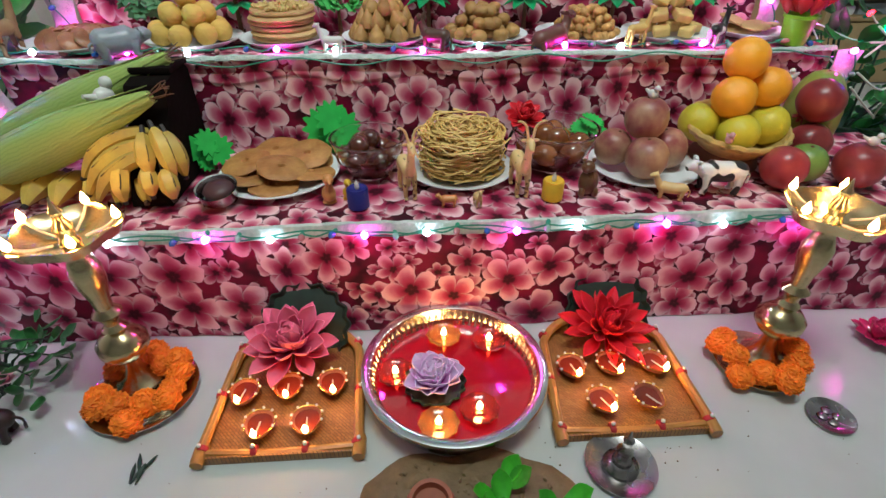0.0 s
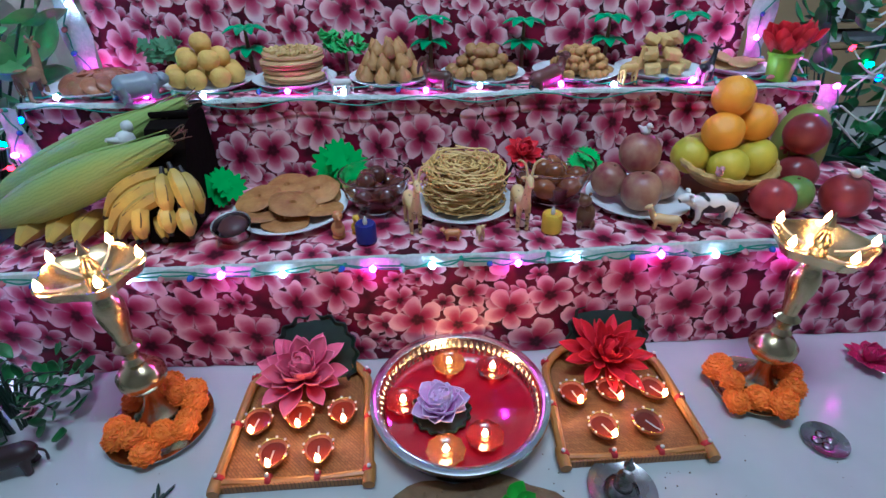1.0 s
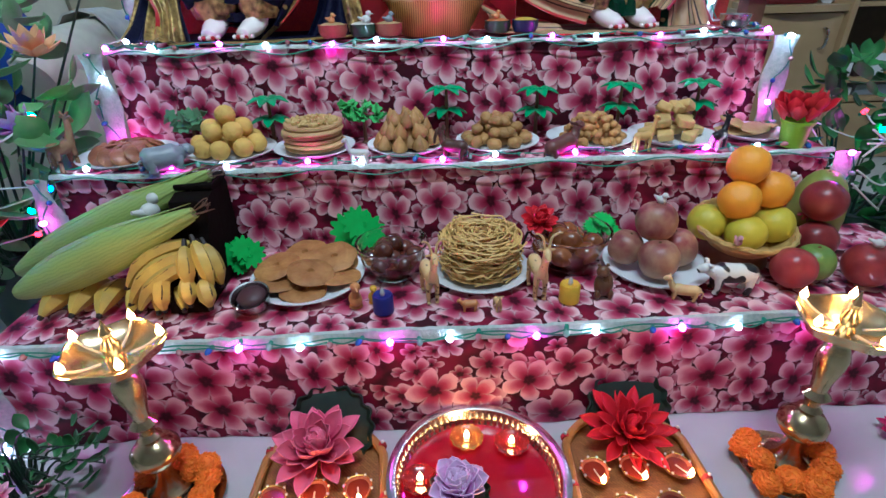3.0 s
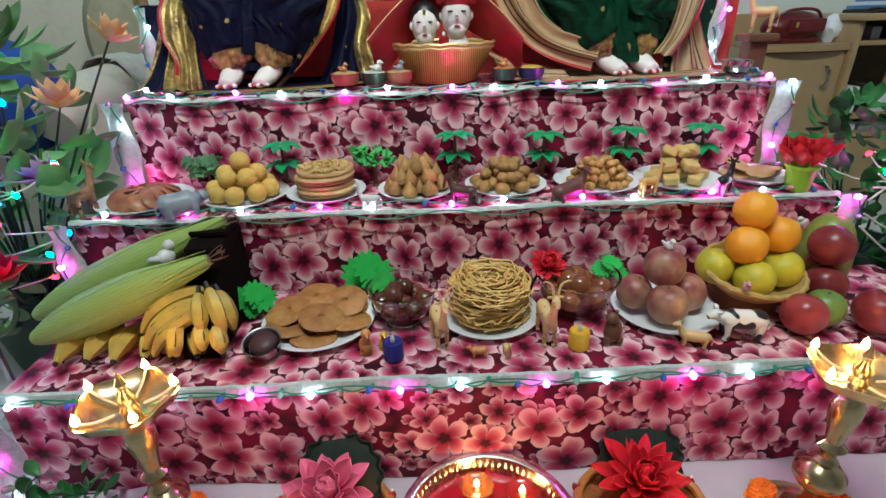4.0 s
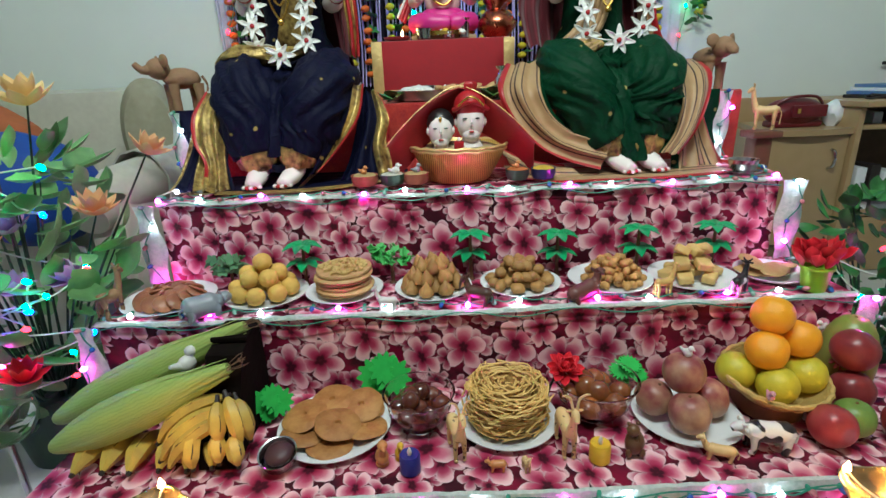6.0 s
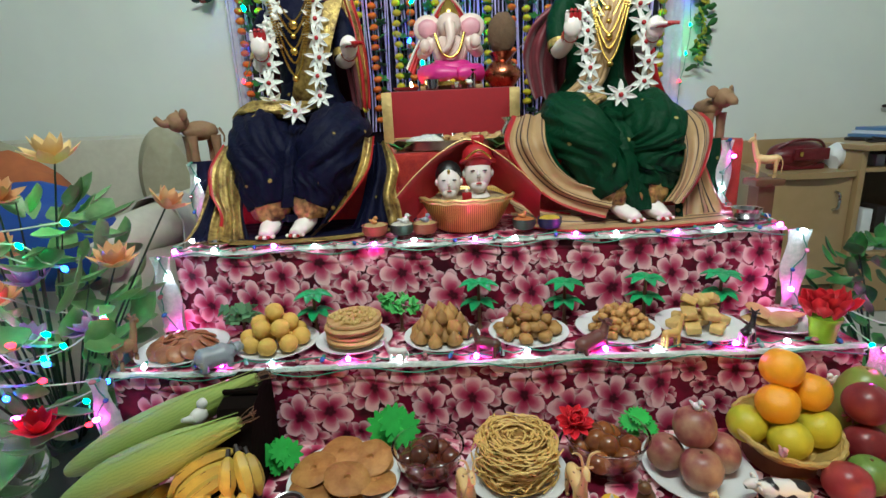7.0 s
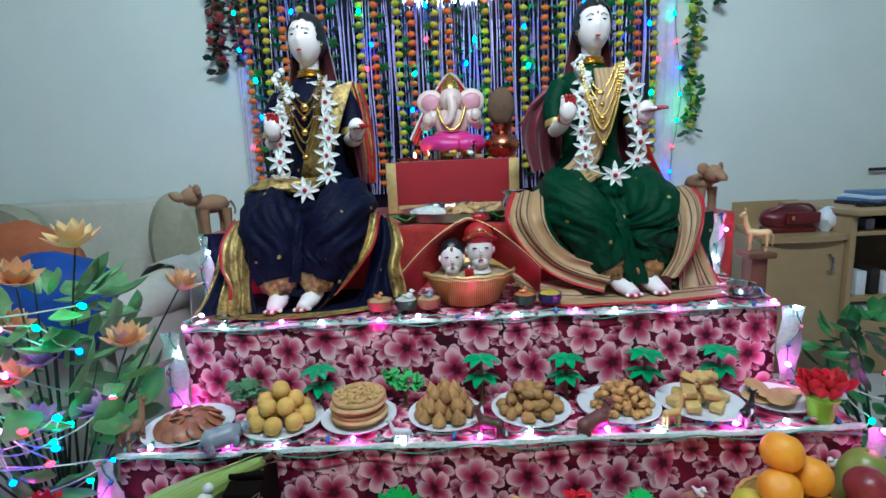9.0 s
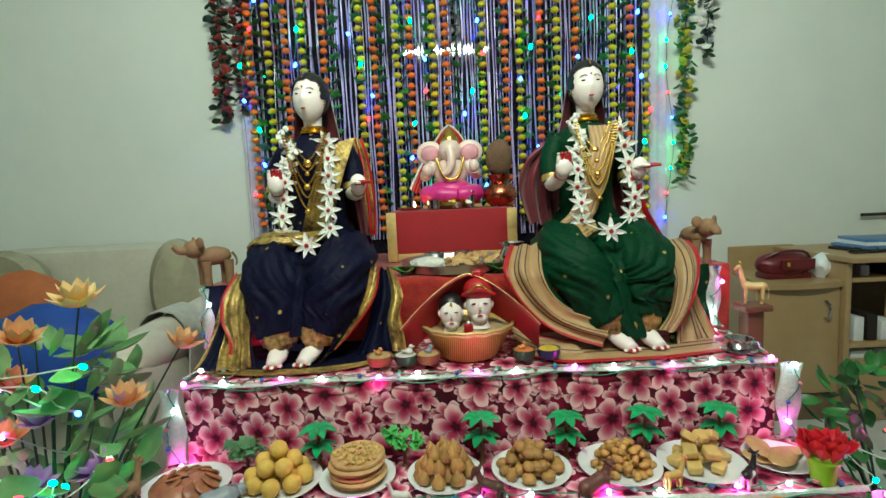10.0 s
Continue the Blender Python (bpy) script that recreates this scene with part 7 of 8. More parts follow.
for x, r, cm, gm in ((-0.215, 0.034, CLAY, 0), (-0.145, 0.031, GREEN_CLAY, 1), (-0.085, 0.032, CLAY, 0), (0.172, 0.030, GREEN_CLAY, 3), (0.238, 0.031, BLUE_CLAY, 2)):
    t = thing("grain_cup", "small glazed clay cup filled with grain", "clay cup", (x, 1.285, Z3 + 0.010), 0, "cups of grain")
    t.matrix_basis = pose(x, 1.285, Z3 + 0.010) @ Matrix.Diagonal((1, 1, 0.75, 1))
    part("cup", lathe([(r * 0.7, 0), (r * 0.82, 0.002), (r, 0.018), (r * 0.98, 0.032), (r * 1.02, 0.036), (r * 0.92, 0.035), (r * 0.88, 0.02), (0.001, 0.018)], 26), cm, t)
    part("grain", moved(ball(r * 0.9, r * 0.9, 0.012, 3, 0.12, 5, x * 10), pose(0, 0, 0.031)), GRAINS[gm], t)
bird(-0.135, 1.275, Z3 + 0.038, WHITE_PL, 1.1, 20, "small white toy bird perched on a grain cup")
bird(-0.215, 1.275, Z3 + 0.040, ORANGE_PL, 0.9, -30, "small orange toy bird perched on a grain cup")
bird(-0.082, 1.275, Z3 + 0.038, GREY_PL, 1.0, 40, "small grey toy bird perched on a grain cup")
bird(0.168, 1.275, Z3 + 0.040, ORANGE_PL, 0.8, 20, "small orange toy bird perched on a grain cup")
plate("silver_saucer", -0.625, 1.275, 0.036, STEEL, "small shallow silver saucer on floral cloth", "saucer", Z3, 0.010)
t = thing("steel_bowl", "small steel bowl on a saucer by the corner", "steel bowl", (0.755, 1.300, Z3))
part("saucer", lathe([(0.030, 0), (0.046, 0.006), (0.044, 0.007), (0.001, 0.003)], 28), STEEL, t)
part("bowl", moved(lathe([(0.018, 0), (0.030, 0.008), (0.036, 0.030), (0.037, 0.032), (0.033, 0.031), (0.026, 0.010), (0.001, 0.006)], 28), pose(0, 0, 0.004)), STEEL, t)
TERRA = mat("unglazed_terracotta", (0.30, 0.17, 0.09), 0.75, c2=(0.22, 0.12, 0.06), scale=50, bump=0.4)


def clay_elephant(x, y, turn, h, trunk_up):
    """A hand-modelled elephant, one lump of clay."""
    B = [ball(0.36 * h, 0.21 * h, 0.20 * h, 3, 0.08, 2, x, at=(0, 0, 0.62 * h)), ball(0.21 * h, 0.19 * h, 0.20 * h, 3, 0.06, 2, y, at=(0.40 * h, 0, 0.80 * h))]
    for sx in (-0.24, 0.22):
        for sy in (-1, 1):
            B.append(tube([(sx * h, sy * 0.14 * h, 0.52 * h), (sx * h, sy * 0.15 * h, 0.25 * h), (sx * h, sy * 0.15 * h, 0)], [0.11 * h, 0.085 * h, 0.09 * h], 12))
    for sy in (-1, 1):
        B.append(moved(ball(0.035 * h, 0.12 * h, 0.13 * h, 2), pose(0.34 * h, sy * 0.22 * h, 0.93 * h, sy * -20, 0, sy * 25)))
    if trunk_up:
        B.append(tube([(0.52 * h, 0, 0.80 * h), (0.68 * h, 0, 0.78 * h), (0.80 * h, 0, 0.90 * h)], [0.11 * h, 0.075 * h, 0.05 * h], 10))
    else:
        B.append(tube([(0.50 * h, 0, 0.80 * h), (0.64 * h, 0, 0.74 * h), (0.66 * h, 0, 0.66 * h)], [0.13 * h, 0.10 * h, 0.085 * h], 10))
    B.append(tube([(-0.38 * h, 0, 0.66 * h), (-0.46 * h, 0, 0.5 * h), (-0.44 * h, 0, 0.36 * h)], [0.03 * h, 0.022 * h, 0.02 * h], 7))
    o = part("clay_elephant", merged(*B), TERRA, angle=75)
    o.matrix_basis = pose(x, y, Z4, 0, 0, turn)
    return tagged(o, "brown unglazed clay elephant standing on the platform", "clay elephant", "pair of clay elephants")


clay_elephant(-0.780, 1.605, 222, 0.150, True)
clay_elephant(0.790, 1.610, -76, 0.146, False)
quad("toy_goat", "brown toy goat standing beside the display", (0.895, 1.46, 0.722), 150, 0.070, 0.115, CREAM, 0.13, 0.9, 0.012)
tagged(part("toy_stand", merged(box(0.05, 0.05, 0.70, 0.006, at=(0.895, 1.47, 0.0)), box(0.085, 0.07, 0.02, 0.006, at=(0.895, 1.465, 0.7005))), TRUNK), "slim brown wooden stand beside the steps", "stand")

quad("clay_deer", "reddish-brown clay deer standing at the step's end", (-0.752, 1.030, S2[1] + 0.003), 70, 0.060, 0.105, TERRA, 0.16, 0.95, 0.010, category="clay deer")

# ---- behind the idols: glossy dark backing, tinsel and flower strings ----
PANEL, pn, pl, pb = material("dark_glossy_sheet")
pb.inputs["Base Color"].default_value = (0.012, 0.010, 0.018, 1)
pb.inputs["Roughness"].default_value = 0.07
setting("backdrop", box(1.98, 0.02, 1.75, 0.003, at=(0.035, 2.585, 0.80)), PANEL, "dark glossy sheet hung behind the flower strings", "backdrop sheet")
TINSEL = mat("violet_tinsel", (0.50, 0.44, 0.76), 0.4, 0.1, c2=(0.36, 0.30, 0.62), scale=40, vary=0.3)
PALE_TINSEL = mat("pale_tinsel", (0.62, 0.62, 0.72), 0.35, 0.2, vary=0.2)
curtain = thing("tinsel_curtain", "curtain of thin violet and silver tinsel strands", "tinsel curtain", (0.035, 2.535, 2.50))
kinds = []
for k in range(4):
    kinds.append(part("strand", tube([(0.006 * math.sin(q * 1.3 + k * 2), 0.004 * math.cos(q * 1.7 + k), -1.62 * q / 10) for q in range(11)], 0.0042 - 0.0006 * k, 4, 2), TINSEL if k < 3 else PALE_TINSEL, curtain))
n_s = 128
for i in range(n_s):
    m = pose(-0.97 + 1.94 * i / (n_s - 1) + random.uniform(-0.008, 0.008), random.uniform(-0.012, 0.012), 0, 0, 0, random.uniform(0, 360))
    if i < 4:
        kinds[i].matrix_basis = m
    else:
        again(kinds[0 if i % 3 else (i * 7 + i // 5) % 4], m, curtain)
part("rod", moved(lathe([(0.008, -0.99), (0.008, 0.99)], 10), pose(0, 0, 0, 0, 90, 0)), STEEL, curtain)

POM_ORANGE = mat("orange_paper_flower", (0.78, 0.17, 0.02), 0.75, c2=(0.6, 0.10, 0.01), scale=150, bump=1.0, bscale=200, vary=0.12)
POM_YELLOW = mat("yellow_paper_flower", (0.62, 0.50, 0.02), 0.75, c2=(0.44, 0.36, 0.01), scale=150, bump=1.0, bscale=200, vary=0.12)


def pom(seed):
    b = ball(0.0215, 0.0200, 0.0150, 2, 0.20, 6.0, seed)
    return b


POMS = {}
for word, m in (("orange", POM_ORANGE), ("yellow", POM_YELLOW)):
    POMS[word] = [pom(s) for s in (1.0, 4.0)]


def string_thing(x, y, word, ztop, zbot, seed):
    t = thing("flower_string", f"hanging string of {word} paper marigolds", "flower string", (x, y, ztop), 0, "hanging flower strings")
    part("thread", tube([(0, 0, 0), (0.004 * math.sin(seed), 0, (zbot - ztop) / 2), (0, 0, zbot - ztop)], 0.0015, 4, 3), LEAF_DARK, t)
    n = int((ztop - zbot) / 0.046)
    rnd = random.Random(seed)
    for i in range(n):
        me = POM_MESH[word][i % 2]
        o = new("paper_marigold", me)
        o.parent = t
        o.matrix_basis = pose(rnd.uniform(-0.004, 0.004), rnd.uniform(-0.004, 0.004), -0.02 - i * 0.046 + rnd.uniform(-0.006, 0.006), rnd.uniform(-12, 12), rnd.uniform(-12, 12), rnd.uniform(0, 360))


POM_MESH = {}
for word, m in (("orange", POM_ORANGE), ("yellow", POM_YELLOW)):
    POM_MESH[word] = []
    for b in POMS[word]:
        me = bpy.data.meshes.new("paper_marigold")
        b.to_mesh(me)
        b.free()
        me.materials.append(m)
        me.shade_smooth()
        POM_MESH[word].append(me)
leaf_me = bpy.data.meshes.new("leaf_tuft")
lb = merged(*[moved(petal(0.034, 0.022, 0.5, 0.001, 0.3, 4, 0.3), pose(0, 0, 0, 0, 25, 72 * i)) for i in range(5)])
lb.to_mesh(leaf_me)
lb.free()
leaf_me.materials.append(LEAF)
words = "oyoyogyoyoyogyoyoyogyoy"
for i, w in enumerate(words):
    x = -0.935 + 1.94 * i / (len(words) - 1) + 0.012 * math.sin(i * 3.3)
    if w != "g":
        string_thing(x, 2.492 + 0.014 * math.sin(i * 2.1), "orange" if w == "o" else "yellow", 2.48, 0.92 - 0.03 * (i % 3), i)
for i in range(16):
    x = -0.90 + 0.120 * i + 0.015 * math.sin(i * 5.0)
    t = thing("leaf_string", "hanging string of green fabric leaf tufts", "leaf string", (x, 2.510, 2.48), 0, "hanging leaf strings")
    part("thread", tube([(0, 0, 0), (0.004, 0, -0.8), (0, 0, -1.56)], 0.0015, 4, 3), LEAF_DARK, t)
    for k in range(26):
        o = new("leaf_tuft", leaf_me)
        o.parent = t
        o.matrix_basis = pose(random.uniform(-0.006, 0.006), random.uniform(-0.01, 0.004), -0.03 - 0.060 * k, random.uniform(-40, 40), random.uniform(-40, 40), random.uniform(0, 360))
# pale sheer side strips
SHEER = mat("pale_lilac_sheer", (0.62, 0.60, 0.74), 0.7, scale=30)
for x0, x1 in ((-1.02, -0.965), (1.035, 1.125)):
    drape("sheer_strip", "pale lilac sheer cloth hanging at the curtain's edge", [[(x0 + (x1 - x0) * i / 6, 2.555 + 0.008 * math.sin(i * 2.0), 2.5 - 1.7 * v) for i in range(7)] for v in (0, 0.33, 0.66, 1)], SHEER)["category"] = "cloth strip"


def vine(x, y, zt, zb, spread, flower_m, label, seed, n, leaf_m=LEAF):
    rnd = random.Random(seed)
    t = thing("hanging_vine", label, "artificial vine", (x, y, zt), 0, "hanging vines")
    part("stem", tube([(0, 0, 0), (0.01, 0, (zb - zt) * 0.5), (0, 0, zb - zt)], 0.003, 5, 4), LEAF_DARK, t)
    kinds_ = [part("leaf", petal(0.050, 0.036, 0.5, 0.001, 0.4, 5, 0.4), leaf_m, t), part("blossom", merged(*[moved(petal(0.026, 0.020, 0.6, 0.001, 0.4, 3, 0.5), pose(0, 0, 0, 0, 10, 72 * q)) for q in range(5)]), flower_m, t)]
    for i in range(n):
        u = i / n
        m = pose(rnd.uniform(-spread, spread) * (1 - 0.5 * u), rnd.uniform(-0.5, 0.1) * spread, (zb - zt) * u + rnd.uniform(-0.02, 0.02), rnd.uniform(-60, 60), rnd.uniform(-20, 80), rnd.uniform(0, 360))
        k = 1 if i % 3 == 1 else 0
        if i < 2:
            kinds_[k].matrix_basis = m
        else:
            again(kinds_[k], m, t)


RED_FAB = mat("dull_red_fabric", (0.32, 0.03, 0.03), 0.7)
vine(-1.105, 2.56, 2.45, 1.50, 0.055, RED_FAB, "hanging artificial vine of dark leaves and red blossoms", 1, 170, LEAF_DARK)
vine(-0.985, 2.54, 2.45, 1.56, 0.055, RED_FAB, "hanging artificial vine of dark leaves and red blossoms", 2, 150, LEAF_DARK)
vine(1.215, 2.56, 2.45, 1.12, 0.045, mat("yellow_fabric", (0.55, 0.5, 0.05), 0.7), "hanging artificial vine of green leaves and yellow blossoms", 3, 190)
vine(1.335, 2.57, 2.45, 1.72, 0.055, STAR, "hanging artificial vine of dark leaves and white blossoms", 4, 70, LEAF_DARK)

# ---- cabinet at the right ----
# darkened copy of the veneer: shade of the recessed back and base put into colour
WOOD_SHADED = mat("cabinet_inside", (0.17, 0.11, 0.06), 0.6)
cab = thing("wooden_cabinet", "low wooden corner cabinet with a door and open shelves", "cabinet", (0, 0, 0))
part("side_panel", moved(box(0.022, 0.46, 0.615, 0.003), pose(1.408, 2.36, 0.0, 0, 0, -16)), WOOD, cab)
part("upright_panel", moved(box(0.34, 0.020, 0.755, 0.008), pose(1.635, 2.580, 0.0)), WOOD, cab, "upright back panel with a rounded corner")
part("side_panel", box(0.024, 0.46, 0.722, 0.002, at=(1.720, 2.34, 0)), WOOD, cab)
part("side_panel", box(0.024, 0.46, 0.722, 0.002, at=(2.66, 2.34, 0)), WOOD, cab)
part("back_panel", box(0.86, 0.016, 0.72, 0.002, at=(2.21, 2.583, 0.002)), WOOD_SHADED, cab)
counter = rings([[(1.332, 2.120, z_), (1.42, 2.098, z_), (1.53, 2.092, z_), (1.63, 2.100, z_), (1.706, 2.120, z_), (1.706, 2.566, z_), (1.480, 2.566, z_)] for z_ in (0.616, 0.620, 0.636, 0.640)])
part("counter", counter, WOOD, cab, "lower shelf top with a bowed front edge")
part("top_board", box(0.985, 0.52, 0.024, 0.005, at=(2.188, 2.325, 0.7235)), WOOD, cab)
part("base_board", box(0.33, 0.40, 0.125, 0.002, at=(1.535, 2.35, 0)), WOOD_SHADED, cab)
for z in (0.630, 0.335, 0.255):
    part("shelf", box(0.912, 0.44, 0.018, 0.002, at=(2.190, 2.345, z)), WOOD, cab)
door = part("door", box(0.355, 0.020, 0.475, 0.005, at=(1.522, 2.138, 0.135)), WOOD, cab)
part("handle", tube([(1.630, 2.126, 0.475), (1.635, 2.104, 0.490), (1.635, 2.104, 0.540), (1.630, 2.126, 0.555)], 0.006, 8), STEEL, door, "curved steel handle")
dr = part("drawer_front", box(0.90, 0.020, 0.245, 0.004, at=(2.186, 2.118, 0.005)), WOOD, cab)
part("handle", tube([(1.93, 2.106, 0.20), (1.935, 2.086, 0.195), (1.975, 2.086, 0.185), (1.985, 2.106, 0.182)], 0.006, 8), STEEL, dr, "curved steel handle")
MAROON_LEATHER = mat("maroon_leather", (0.15, 0.010, 0.016), 0.35, c2=(0.10, 0.006, 0.01), scale=60, bump=0.4)
bag = thing("leather_bag", "maroon leather handbag lying on a cabinet", "handbag", (1.535, 2.26, 0.640))
part("body", moved(ball(0.128, 0.066, 0.064, 4, 0.06, 2.0, 3), pose(0, 0, 0.062)), MAROON_LEATHER, bag, angle=80)
part("base", box(0.21, 0.09, 0.03, 0.012), MAROON_LEATHER, bag)
part("flap", moved(box(0.15, 0.012, 0.050, 0.005), pose(0.02, -0.068, 0.045)), MAROON_LEATHER, bag)
part("strap", tube([(-0.10, -0.03, 0.10), (-0.05, -0.05, 0.128), (0.05, -0.05, 0.128), (0.10, -0.03, 0.095)], 0.006, 7), MAROON_LEATHER, bag)
part("buckle", moved(box(0.014, 0.004, 0.020, 0.001), pose(-0.03, -0.078, 0.062)), GOLD, bag)
tis = thing("tissue_pack", "crumpled white paper packet on a cabinet", "packet", (1.700, 2.235, 0.640))
part("packet", moved(ball(0.045, 0.04, 0.058, 2, 0.35, 2.2, 8), pose(0, 0, 0.054)), PAPER, tis)
BLUE_BOOK = mat("blue_cover", (0.10, 0.22, 0.42), 0.4)
for i, (m, s) in enumerate(((BLACK, 0.30), (BLUE_BOOK, 0.29), (PAPER, 0.28), (BLUE_BOOK, 0.27))):
    o = part("magazine", box(s, 0.21, 0.014, 0.002), m)
    o.matrix_basis = pose(2.00 + 0.01 * i, 2.30, 0.748 + 0.0145 * i, 0, 0, 6 - 5 * i)
    tagged(o, "flat magazine in a small stack on a cabinet", "magazine", "magazine stack")
cable = part("coiled_cable", merged(*[tube([(1.84 + 0.05 * math.cos(a + k) + 0.01 * k, 2.20 + 0.03 * math.sin(a + k), 0.755 + 0.006 * math.sin(3 * a + k) + 0.004 * k) for a in (0.8 * q for q in range(9))], 0.004, 5, 3) for k in range(3)]), BLACK)
tagged(cable, "coiled black cable lying on a cabinet", "cable")
t = thing("wall_shelf_bracket", "thin dark metal bracket on the wall", "bracket", (2.23, 2.57, 0.892))
part("arm", tube([(-0.08, 0, 0), (0.3, 0, 0.0)], 0.008, 8, 2), BLACK, t)
for i, (x, w, h, m, z) in enumerate(((1.815, 0.045, 0.11, PAPER, 0.3535), (1.875, 0.045, 0.12, BLACK, 0.3535), (1.950, 0.07, 0.09, PAPER, 0.3535), (2.13, 0.20, 0.20, BREAD, 0.3535), (1.825, 0.09, 0.035, PAPER, 0.2735), (1.975, 0.18, 0.045, GREY_PL, 0.2735), (1.83, 0.04, 0.05, GREY_PL, 0.6485), (2.02, 0.18, 0.05, BLACK, 0.6485))):
    o = tagged(part("shelf_box", box(w, 0.12, h, 0.006, at=(x, 2.22, z)), m), "small box or jar stored on an open shelf", "box", "things on the shelves")

# ---- sofa at the left ----
BEIGE = mat("beige_upholstery", (0.58, 0.56, 0.46), 0.85, c2=(0.51, 0.49, 0.40), scale=40, bump=0.5, bscale=400)
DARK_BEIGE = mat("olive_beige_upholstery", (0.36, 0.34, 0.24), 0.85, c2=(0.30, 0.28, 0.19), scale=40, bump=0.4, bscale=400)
sofa = thing("beige_sofa", "beige upholstered sofa with rounded back and arms", "sofa", (-1.62, 2.20, 0))


def cushion(sx, sy, sz, at, r=0.05):
    b = box(sx, sy, sz, r, at)
    return b


part("backrest", cushion(0.98, 0.24, 0.92, (-0.10, 0.22, 0.0), 0.07), BEIGE, sofa)
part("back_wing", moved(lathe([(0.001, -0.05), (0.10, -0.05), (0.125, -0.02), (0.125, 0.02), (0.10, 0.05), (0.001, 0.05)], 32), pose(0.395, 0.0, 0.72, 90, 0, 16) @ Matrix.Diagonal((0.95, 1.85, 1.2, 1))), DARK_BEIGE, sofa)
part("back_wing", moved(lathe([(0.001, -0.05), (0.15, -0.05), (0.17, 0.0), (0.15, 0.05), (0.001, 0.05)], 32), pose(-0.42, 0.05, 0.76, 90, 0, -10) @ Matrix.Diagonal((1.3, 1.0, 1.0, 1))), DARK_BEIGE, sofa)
part("seat", cushion(0.98, 0.72, 0.42, (-0.10, -0.20, 0.0), 0.05), BEIGE, sofa)
part("arm", moved(tube([(0.50, 0.25, 0.62), (0.52, -0.1, 0.60), (0.47, -0.50, 0.56), (0.46, -0.62, 0.52)], [0.085, 0.09, 0.09, 0.07], 20), Matrix()), BEIGE, sofa)
part("arm_panel", cushion(0.13, 0.80, 0.56, (0.49, -0.18, 0.0), 0.03), BEIGE, sofa)
tw = drape("folded_towel", "pale folded towel hung over a sofa arm", [[(-1.13 + 0.105 * math.sin(a) + 0.0, 1.86 + 0.16 * v + 0.008 * math.sin(5 * a), 0.595 + 0.105 * math.cos(a) - (0.12 if abs(a) > 1.8 else 0)) for a in (-2.0, -1.57, -1.0, -0.5, 0, 0.5, 1.0, 1.57, 2.0)] for v in (0, 0.25, 0.5, 0.75, 1)], mat("pale_towel", (0.55, 0.54, 0.48), 0.95, bump=0.6, bscale=500), thick=0.006)
tw["category"] = "towel"
ORANGE_CUSH = mat("rust_orange_cushion", (0.42, 0.12, 0.04), 0.85, bump=0.4)
BLUE_CLOTH = mat("royal_blue_cloth", (0.008, 0.07, 0.34), 0.7, c2=(0.005, 0.04, 0.22), scale=14, bump=0.4)
for nm, m, at, s, lab in (("cushion", ORANGE_CUSH, (-1.55, 1.78, 0.645), (0.20, 0.12, 0.225), "rust-orange cushion leaning on a sofa"), ("blue_cloth", BLUE_CLOTH, (-1.345, 1.62, 0.60), (0.21, 0.15, 0.18), "bundled royal blue cloth lying on a sofa")):
    o = part(nm, ball(s[0], s[1], s[2], 3, 0.18, 2.2, at[0]), m)
    o.matrix_basis = pose(*at, 12, 0, 14)
    tagged(o, lab, "cushion" if nm == "cushion" else "cloth")

# ---- artificial plants at both sides ----
PEACH = two_tone("peach_petal", (0.66, 0.22, 0.06), (0.74, 0.44, 0.22))
YELLOW_PEACH = two_tone("yellow_peach_petal", (0.70, 0.42, 0.10), (0.80, 0.58, 0.26))
LILAC = two_tone("lilac_petal", (0.36, 0.06, 0.42), (0.55, 0.30, 0.60))
POT_GREEN = mat("dark_green_plastic", (0.015, 0.05, 0.03), 0.4)
BROAD = mat("broad_green_leaf", (0.20, 0.38, 0.15), 0.4, c2=(0.10, 0.26, 0.09), scale=40, vary=0.35)


